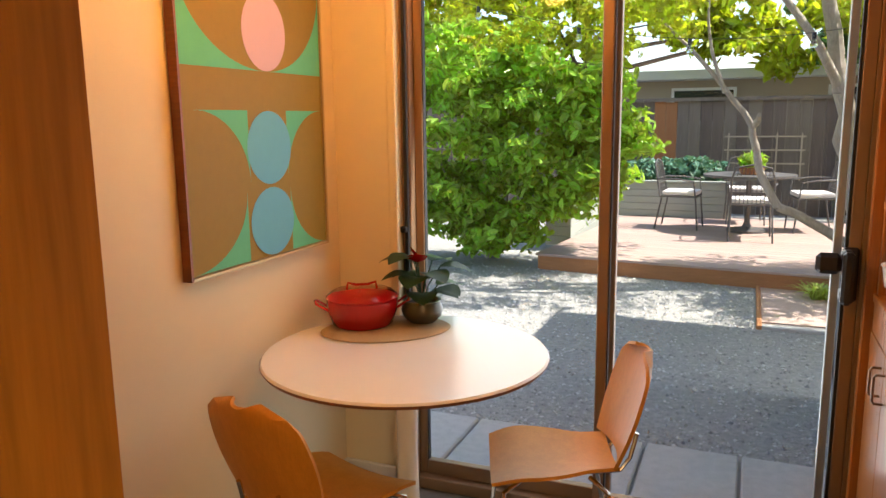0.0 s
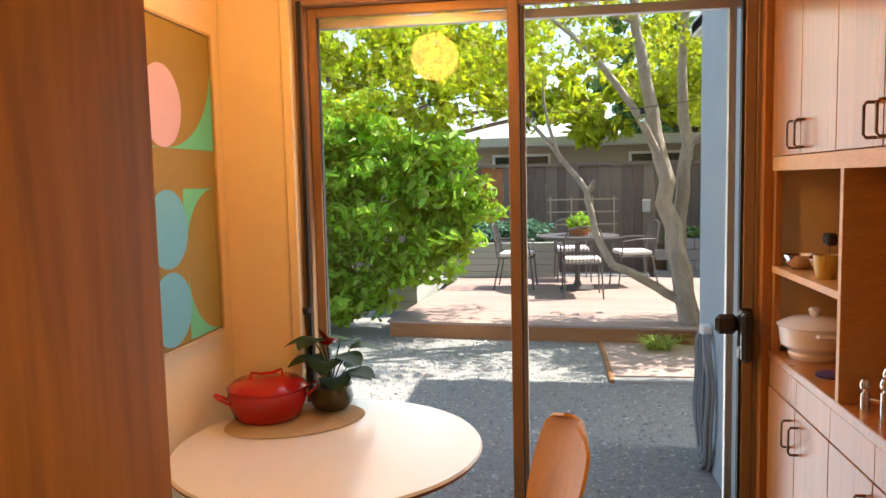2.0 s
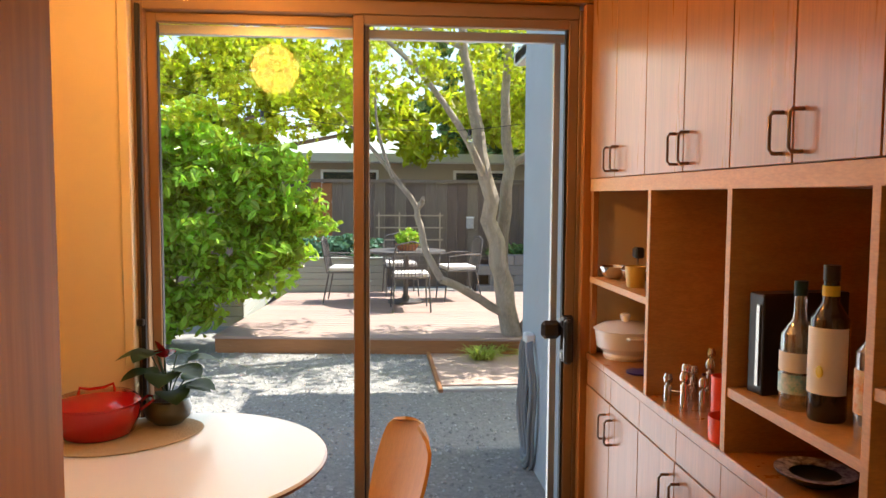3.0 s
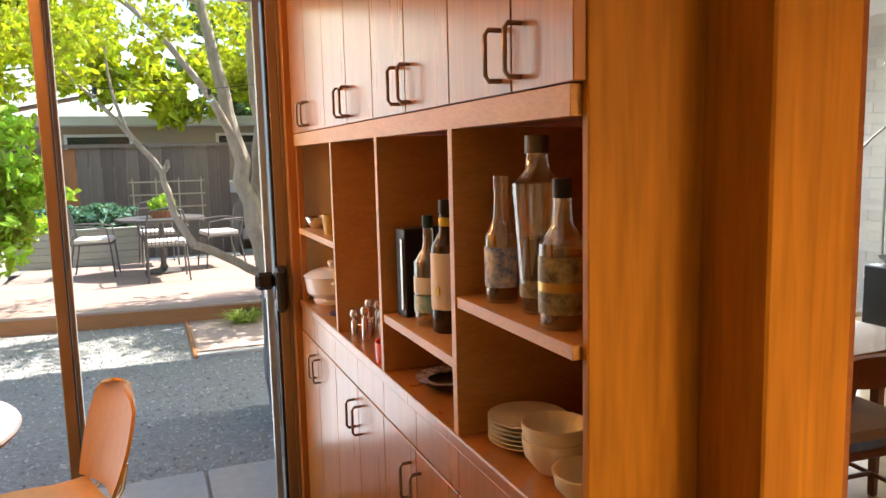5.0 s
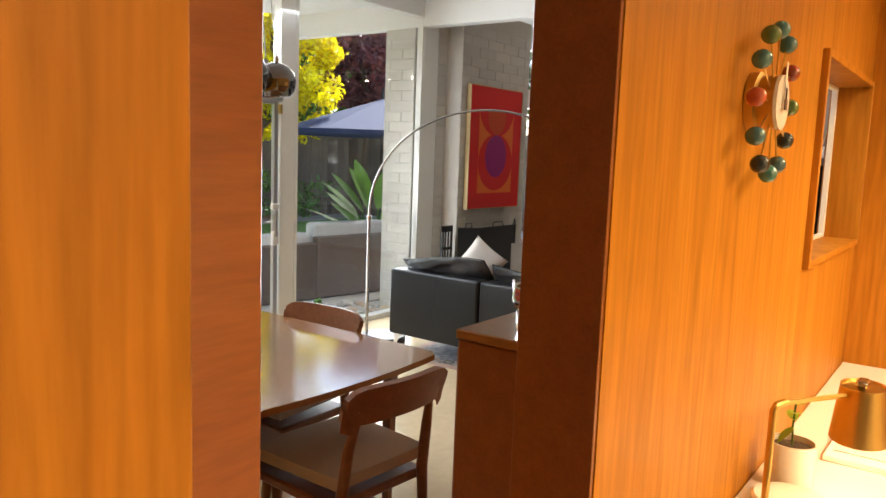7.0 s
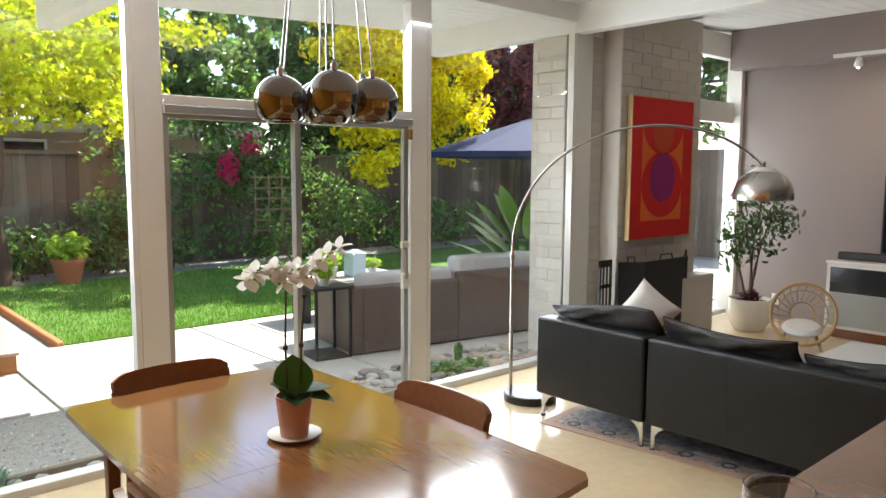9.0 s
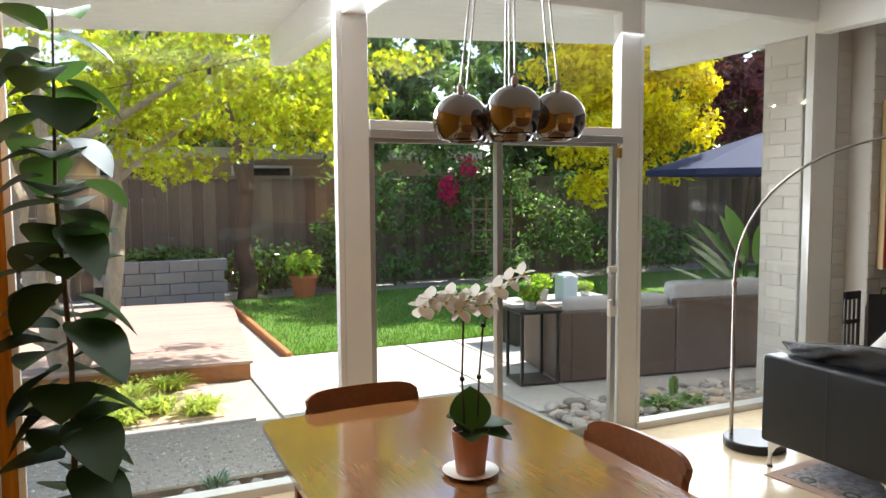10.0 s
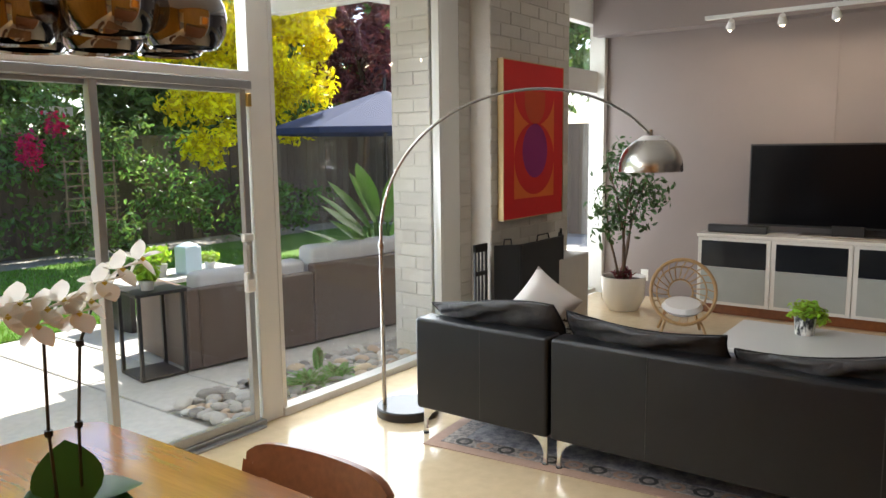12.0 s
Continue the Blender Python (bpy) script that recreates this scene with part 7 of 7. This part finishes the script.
for sx in (-1, 1):
    part("leg", tube([(sx * 0.13, -0.02, HOOP_Z - 0.22), (sx * 0.19, -0.10, 0.0)], 0.012, 7), RATTAN, rc)
    part("leg", tube([(sx * 0.08, 0.20, HOOP_Z - 0.08), (sx * 0.17, 0.26, 0.0)], 0.012, 7), RATTAN, rc)
part("seat_cushion", lathe([(0, -0.035), (0.13, -0.035), (0.165, 0.0), (0.14, 0.035), (0, 0.05)], 28, (0, 0.03, HOOP_Z - 0.13), Matrix.Rotation(radians(12), 4, "X")), FABRIC_WHITE, rc, "white seat cushion", True)
ct = thing("coffee_table", "low white coffee table", "table")
part("top", box(6.15, 1.35, 0.36, 6.95, 2.55, 0.385, 0.004), LAM_WHITE, ct)
for lx in (6.2, 6.88):
    for ly in (1.4, 2.48):
        part("leg", box(lx, ly, 0.013, lx + 0.035, ly + 0.035, 0.359), STEEL, ct)
pc = thing("fern_pot", "small green plant in a black and white patterned pot", "plant", pose(6.74, 2.13, 0.3855))
part("pot", lathe([(0, 0), (0.055, 0), (0.065, 0.11), (0.06, 0.11), (0, 0.10)], 24), mat("zigzag_print", (0.75, 0.73, 0.68), 0.5, other=(0.03, 0.03, 0.03), scale=30, stretch=(1, 1, 0.4), mixed=0.12), pc, "", True)
crown("foliage", [(0, 0, 0.15, 0.10, 0.10, 0.07), (0.06, -0.06, 0.11, 0.07, 0.07, 0.06)], 420, 0.02, L_SHRUB, pc, seed=55)

tk = thing("track_light", "white ceiling track with four lit spotlights", "track light")
part("track", box(7.98, 1.2, 2.56, 8.02, 3.2, 2.59, 0.003), P_WHITE, tk)
part("stem", tube([(8.0, 2.2, 2.59), (8.0, 2.2, ceil_z(8.0) + 0.004)], 0.012, 8), P_WHITE, tk)
for ty, tilt in ((3.0, 0.5), (2.62, 0.2), (2.25, 0.0), (1.9, -0.2)):
    m = look((8.0, ty, 2.50), (9.2, ty + tilt, 1.5))
    h = part("spot_head", lathe([(0, 0.05), (0.022, 0.05), (0.036, -0.02), (0.033, -0.02), (0.02, 0.03), (0, 0.03)], 20, m=m), P_WHITE, tk, "", True)
    part("bulb", lathe([(0, -0.052), (0.014, -0.048), (0.024, -0.034), (0.027, -0.018), (0.02, -0.008), (0, -0.006)], 16, m=m), LIT_WARM, h, "", True)
    part("bracket", tube([(8.0, ty, 2.56), (8.0, ty, 2.50)], 0.006, 6), P_WHITE, h)
ol = thing("wall_outlet", "white plastic wall outlet on the grey wall", "outlet")
part("plate", box(9.193, 4.075, 0.165, 9.199, 4.155, 0.285, 0.002), P_WHITE, ol)
part("socket", box(9.19, 4.10, 0.19, 9.193, 4.13, 0.22), BLACK, ol)
sc = thing("starburst_sconce", "brass starburst wall light with a white cube shade", "wall lamp", pose(9.195, 1.56, 1.70))
part("shade", box(-0.12, -0.06, -0.06, -0.02, 0.06, 0.06, 0.006), LAM_WHITE, sc, "white cube shade")
for k in range(14):
    a = 2 * math.pi * k / 14
    part("ray", tube([(-0.01, 0.03 * math.cos(a), 0.03 * math.sin(a)), (-0.03, 0.24 * math.cos(a), 0.24 * math.sin(a))], 0.004, 5), BRASS, sc)
solo("speaker", box(8.86, 0.75, 0.757, 9.02, 0.92, 1.01, 0.01), LAM_WHITE, "white loudspeaker on the console", "speaker")
structure("trim_wall_seam", box(9.194, 2.40, 0.0, 9.1995, 2.42, 2.68), P_GREY, "cover strip on the grey wall", "trim")

# ---- yard details ----
def pebble_data(i):
    rng_ = random.Random(i)
    bm = bmesh.new()
    bmesh.ops.create_icosphere(bm, subdivisions=2 if i < 3 else 1, radius=1.0)
    for v in bm.verts:
        v.co = Vector((v.co.x * (1 + 0.12 * rng_.uniform(-1, 1)), v.co.y * 0.78, v.co.z * 0.5))
    return data_of("pebble", bm, PEBBLE_OBJ, True)


PEBBLE_OBJ = mat("river_stone", (0.34, 0.32, 0.295), 0.55, other=(0.25, 0.235, 0.22), scale=1.2, mixed=0.8, obj=0.45)
PEBBLE_TAN = mat("tan_river_stone", (0.44, 0.33, 0.24), 0.55, other=(0.35, 0.26, 0.18), scale=1.2, mixed=0.8, obj=0.3)
shapes = [pebble_data(i) for i in range(5)]
tan = shapes[0].copy()
tan.materials.clear()
tan.materials.append(PEBBLE_TAN)
pb = thing("pebble_bed", "bed of grey and tan river stones along the glass", "stones")
part("soil", box(4.35, 4.645, -0.2, 6.2, 5.33, -0.10), SOIL, pb)
rp_ = random.Random(9)
placed = []
tries = 0
while len(placed) < 295 and tries < 30000:
    tries += 1
    x, y, s = rp_.uniform(4.37, 6.18), rp_.uniform(4.68, 5.32), rp_.uniform(0.04, 0.078)
    if all((x - a) ** 2 + (y - b) ** 2 > ((s + c) * 0.60) ** 2 for a, b, c in placed):
        placed.append((x, y, s))
        ob = new("pebble", tan if rp_.random() < 0.2 else rp_.choice(shapes))
        ob.parent = pb
        ob.matrix_basis = pose(x, y, -0.062 + s * 0.4 + rp_.uniform(0, 0.02), rp_.uniform(-15, 15), rp_.uniform(-15, 15), rp_.uniform(0, 360)) @ Matrix.Diagonal((s, s, s, 1))
pb2 = thing("pebble_border", "row of river stones outside the dining window", "stones")
for i in range(46):
    s = rp_.uniform(0.035, 0.06)
    ob = new("pebble", tan if rp_.random() < 0.2 else rp_.choice(shapes))
    ob.parent = pb2
    ob.matrix_basis = pose(1.05 + i * 0.034, 4.72 + 0.16 * rp_.random(), -0.075 + s * 0.4, 0, 0, rp_.uniform(0, 360)) @ Matrix.Diagonal((s, s, s, 1))
solo("border_board", box(1.0, 4.93, -0.1, 2.56, 4.97, -0.03, 0.005), FENCE, "dark timber border of the stone strip", "edging", "structure")


def tuft(name, at, n, h, spread, w, material, label, category, seed):
    rng_ = random.Random(seed)
    t_ = thing(name, label, category, pose(*at))
    bm = bmesh.new()
    for i in range(n):
        a, r = rng_.uniform(0, 6.283), rng_.uniform(0.2, 1) * spread
        hh = h * rng_.uniform(0.6, 1.0)
        b = Vector((rng_.uniform(-1, 1), rng_.uniform(-1, 1), 0)) * spread * 0.35
        blade_leaf(bm, b, b + Vector((r * math.cos(a), r * math.sin(a), hh)), w, 0.2, 0.5, 4)
    part("blades", bm, material, t_)["kind"] = "stuff"
    return t_


tuft("fern", (5.15, 4.93, -0.06), 130, 0.26, 0.22, 0.014, L_PALM, "green ferny plant among the stones", "plant", 1)
tuft("fern", (5.42, 4.90, -0.06), 70, 0.24, 0.18, 0.014, L_PALM, "green ferny plant among the stones", "plant", 2)
tuft("fern", (5.45, 5.12, -0.06), 60, 0.40, 0.05, 0.02, L_PALM, "upright green spike plant among the stones", "plant", 3)
for i, (x, y) in enumerate(((1.25, 7.2), (1.55, 7.0), (1.9, 7.25), (1.6, 7.5), (1.35, 6.75), (1.75, 6.6), (2.05, 6.45), (1.5, 6.45), (0.7, 7.3), (0.9, 7.6))):
    tuft("grass_clump", (x, y, -0.07), 190, 0.30, 0.27, 0.009, leafy("strappy_grass", (0.40, 0.48, 0.12), 0.4, 0.5) if i == 0 else bpy.data.materials["strappy_grass"], "yellow-green strappy grass clump in the bed", "plant", 20 + i)
tuft("grass_clump", (1.95, 4.85, -0.08), 40, 0.30, 0.12, 0.007, L_BLUE, "thin grassy plant beside the window", "plant", 40)

bop = thing("bird_of_paradise", "bird of paradise plant with broad leaves", "plant", pose(7.12, 5.9, -0.06))
for i, (tx, ty, tz, w) in enumerate(((-0.62, 0.12, 1.36, 0.10), (-0.82, 0.0, 1.16, 0.095), (-1.0, 0.12, 0.98, 0.085), (-0.48, -0.1, 1.52, 0.10), (-0.70, 0.2, 1.26, 0.095), (-0.36, 0.1, 1.42, 0.10), (-0.86, -0.12, 1.05, 0.085), (-0.5, 0.2, 1.12, 0.09), (0.3, 0.1, 1.4, 0.10), (0.4, 0.0, 1.1, 0.09))):
    mid = (tx * 0.30, ty * 0.3, tz * 0.66)
    part("stalk", tube([(0.02 * i - 0.07, 0, 0), (tx * 0.12, ty * 0.2, tz * 0.3), mid], 0.012, 7), L_PALM, bop)
    leaf_cluster([(mid, (tx, ty, tz + 0.06), w, 0.10)], L_PALM, bop)

# coffee table outdoors with pots and a lantern
oc = thing("outdoor_table", "low outdoor table behind the sofa", "table")
part("top", box(5.3, 7.25, 0.36, 6.6, 7.85, 0.40, 0.005), CONCRETE, oc)
for lx in (5.36, 6.5):
    part("leg", box(lx, 7.4, -0.055, lx + 0.05, 7.7, 0.359), IRON, oc)
ln_ = thing("lantern", "pale blue metal lantern on the outdoor table", "lantern", pose(6.02, 7.45, 0.4005))
BLUEP = mat("pale_blue_enamel", (0.45, 0.58, 0.66), 0.4, other=(0.38, 0.50, 0.58), scale=8, mixed=0.8)
part("body", box(-0.09, -0.09, 0, 0.09, 0.09, 0.26, 0.006), BLUEP, ln_)
part("lid", lathe([(0, 0.27), (0.1, 0.262), (0.1, 0.268), (0.03, 0.30), (0, 0.30)], 16), BLUEP, ln_)
for i, (x, y, z, s) in enumerate(((5.72, 7.5, 0.4005, 1.0), (4.55, 6.12, 0.5855, 0.6), (6.3, 7.5, 0.4005, 0.6))):
    p_ = thing("potted_plant", "small green plant in a pale pot outdoors", "plant", (LOUNGE if i == 1 else Matrix()) @ pose(x, y, z))
    part("pot", lathe([(0, 0), (0.07 * s, 0), (0.09 * s, 0.12 * s), (0.08 * s, 0.12 * s), (0, 0.11 * s)], 20), CONCRETE, p_)
    crown("foliage", [(0, 0, 0.20 * s, 0.15 * s, 0.15 * s, 0.10 * s)], 240, 0.03, L_SHRUB, p_, seed=60 + i)
rp2 = thing("terracotta_pot", "terracotta pot with a green plant by the fence", "plant", pose(4.27, 12.05, -0.05))
part("pot", lathe([(0, 0), (0.15, 0), (0.21, 0.30), (0.23, 0.30), (0.23, 0.35), (0.2, 0.35), (0, 0.32)], 28), TERRACOTTA, rp2)
crown("foliage", [(0, 0, 0.5, 0.3, 0.3, 0.2)], 500, 0.05, L_SHRUB, rp2, seed=66)


def trellis(x0, y, z0, x1, z1, nx, nz, m, label):
    t_ = thing("trellis", label, "trellis")
    for i in range(nx):
        x = x0 + (x1 - x0) * i / (nx - 1)
        part("slat", box(x - 0.012, y - 0.01, z0, x + 0.012, y + 0.01, z1), m, t_)
    for i in range(nz):
        z = z0 + 0.06 + (z1 - z0 - 0.12) * i / (nz - 1)
        part("slat", box(x0 - 0.06, y - 0.022, z - 0.012, x1 + 0.06, y - 0.011, z + 0.012), m, t_)


TREL = mat("pale_cedar_slat", (0.52, 0.42, 0.30), 0.8, other=(0.42, 0.33, 0.22), scale=8, mixed=0.8)
trellis(-0.31, 13.388, 0.5, 0.79, 1.275, 4, 4, TREL, "pale cedar trellis on the fence")
trellis(7.42, 12.42, 0.45, 8.20, 1.50, 4, 6, mat("aged_cedar_slat", (0.30, 0.22, 0.15), 0.8, other=(0.22, 0.16, 0.10), scale=8, mixed=0.8), "pale cedar trellis among the hedge")
ub = thing("meter_box", "small pale grey box on the fence", "box")
part("case", box(1.27, 13.34, 0.98, 1.40, 13.398, 1.19, 0.008), CONCRETE, ub)
part("lid", box(1.262, 13.332, 1.17, 1.408, 13.34, 1.20, 0.003), P_WHITE, ub)
ttr = thing("tree", "brown trunk of a tree by the fence", "tree")
for i, (b_, r0) in enumerate((((3.55, 12.35, 2.6), 0.15), ((3.2, 12.3, 3.6), 0.1))):
    p, r = limb((3.45, 12.4, -0.1) if i == 0 else (3.5, 12.35, 1.6), b_, r0, r0 * 0.6, 0.06, 7, 71 + i)
    part("trunk" if i == 0 else "limb", add_tube(bmesh.new(), p, r, 10), BARK_DARK, ttr, "", True)
crown("crown", [(3.3, 12.6, 3.4, 1.4, 0.8, 0.8), (4.6, 12.8, 3.2, 1.2, 0.7, 0.8), (2.0, 12.9, 3.3, 1.2, 0.7, 0.7)], 7000, 0.07, L_MAPLE, ttr, "star", 77)

# hose on the outside wall
hs_ = thing("garden_hose", "coiled grey garden hose on a wall hook", "hose")
for k in range(7):
    rx, rz = 0.12 + 0.012 * k, 0.36 + 0.014 * (k % 4)
    part("coil", tube([(0.555 - 0.012 * (k % 3) + 0.006 * math.sin(5 * a), 4.30 + 0.02 * k * 0.4 + rx * math.cos(a), 0.72 - rz + rz * math.sin(a)) for a in [2 * math.pi * j / 26 for j in range(27)]], 0.011, 7), mat("grey_hose", (0.26, 0.28, 0.29), 0.5, other=(0.2, 0.22, 0.23), scale=9, mixed=0.8) if k == 0 else bpy.data.materials["grey_hose"], hs_, "", True)
part("hook", box(0.52, 4.27, 0.70, 0.58, 4.36, 0.76, 0.01), P_WHITE, hs_)

# string lights across the gravel yard
sl = thing("string_lights", "string of clear bulbs on a black cable", "string lights")
cable = [(-2.6 + 5.2 * i / 24, 6.3, 2.62 - 0.5 * math.sin(math.pi * i / 24)) for i in range(25)]
part("cable", tube(cable, 0.0025, 5), BLACK, sl)
for i in range(2, 24, 4):
    x, y, z = cable[i]
    s_ = part("socket", lathe([(0, -0.05), (0.016, -0.05), (0.016, 0.0), (0, 0)], 10, (x, y, z)), BLACK, sl)
    part("bulb", lathe([(0, -0.12), (0.022, -0.105), (0.028, -0.085), (0.014, -0.05), (0, -0.05)], 14, (x, y, z)), GLASS_DARK, s_, "", True)

# lawn blades
rngl = np.random.default_rng(4)
n = 26000
gx, gy = rngl.uniform(3.14, 9.5, n), 8.02 + (rngl.random(n) ** 1.5) * 4.1
ang, hgt = rngl.uniform(0, 6.283, n), rngl.uniform(0.025, 0.06, n)
base = np.stack([gx, gy, np.full(n, -0.052)], 1)
side = np.stack([np.cos(ang), np.sin(ang), np.zeros(n)], 1) * 0.006
tip = base + np.stack([np.sin(ang) * 0.02, np.cos(ang) * 0.02, hgt], 1)
verts = np.stack([base - side, base + side, tip], 1).reshape(-1, 3)
me = bpy.data.meshes.new("lawn_grass")
me.from_pydata(verts.tolist(), [], np.arange(n * 3).reshape(-1, 3).tolist())
me.materials.append(GRASS)
tagged(new("lawn_grass", me), "short green lawn grass", "grass", kind="stuff")
# gravel stones near the house
n = 9000
gx, gy = rngl.uniform(-3.2, 2.5, n), 3.7 + rngl.random(n) ** 1.3 * 4.2
keep = ~((gx > 0.15) & (gy > 6.1)) & ~((gx > 0.5) & (gy < 4.98))
gx, gy = gx[keep], gy[keep]
n = len(gx)
cen = np.stack([gx, gy, np.full(n, -0.072)], 1)
sz = rngl.uniform(0.006, 0.016, n)
oct_ = np.array([(1, 0, 0), (0, 1, 0), (-1, 0, 0), (0, -1, 0), (0, 0, 0.8)])
verts = (cen[:, None, :] + sz[:, None, None] * (oct_[None] + rngl.uniform(-0.25, 0.25, (n, 5, 3)))).reshape(-1, 3)
fc_ = np.array([(0, 1, 4), (1, 2, 4), (2, 3, 4), (3, 0, 4)])
me = bpy.data.meshes.new("gravel_stones")
me.from_pydata(verts.tolist(), [], (np.arange(n)[:, None, None] * 5 + fc_[None]).reshape(-1, 3).tolist())
me.materials.append(mat("gravel_chip", (0.40, 0.39, 0.37), 0.9, island=0.45))
tagged(new("gravel_stones", me), "loose pale gravel chips", "gravel", kind="stuff")


# ---- bricks ----
def lay_bricks(parent, axis, fixed, a0, a1, z0, z1, out, length=0.30, course=0.10):
    """Bricks on one face of a wall: axis is the way that courses run, fixed the face, out the way it looks."""
    cache = {}
    rb = random.Random(3)
    rows = int((z1 - z0) / course)
    for r in range(rows):
        s = a0 - (length * 0.5 if r % 2 else 0.0)
        while s < a1 - 0.02:
            e = min(s + length, a1)
            b0 = max(s, a0)
            L = round(e - b0 - 0.007, 3)
            if L > 0.03:
                if L not in cache:
                    bm = box(0, -0.004, 0, L, 0.011, course - 0.008, 0.003) if axis == "x" else box(-0.004, 0, 0, 0.011, L, course - 0.008, 0.003)
                    cache[L] = data_of("brick", bm, BRICK)
                ob = new("brick", cache[L])
                ob.parent = parent
                dz = rb.uniform(-0.0015, 0.0015)
                dj = rb.uniform(-0.003, 0.003)
                if axis == "x":
                    ob.location = (b0 + 0.0035, fixed - 0.003 + 0.6 * dj if out < 0 else fixed, z0 + r * course + dz)
                else:
                    ob.location = (fixed - 0.003 + 0.6 * dj if out < 0 else fixed, b0 + 0.0035, z0 + r * course + dz)
            s = s + length


lay_bricks(bw_out, "y", 6.235, 4.66, 5.03, -0.06, 2.72, -1)
lay_bricks(bw_in, "x", 4.56, 6.46, 6.615, 0.02, 2.9, -1)
lay_bricks(bw_fire, "x", 4.38, 6.62, 7.93, 0.72, 2.9, -1)
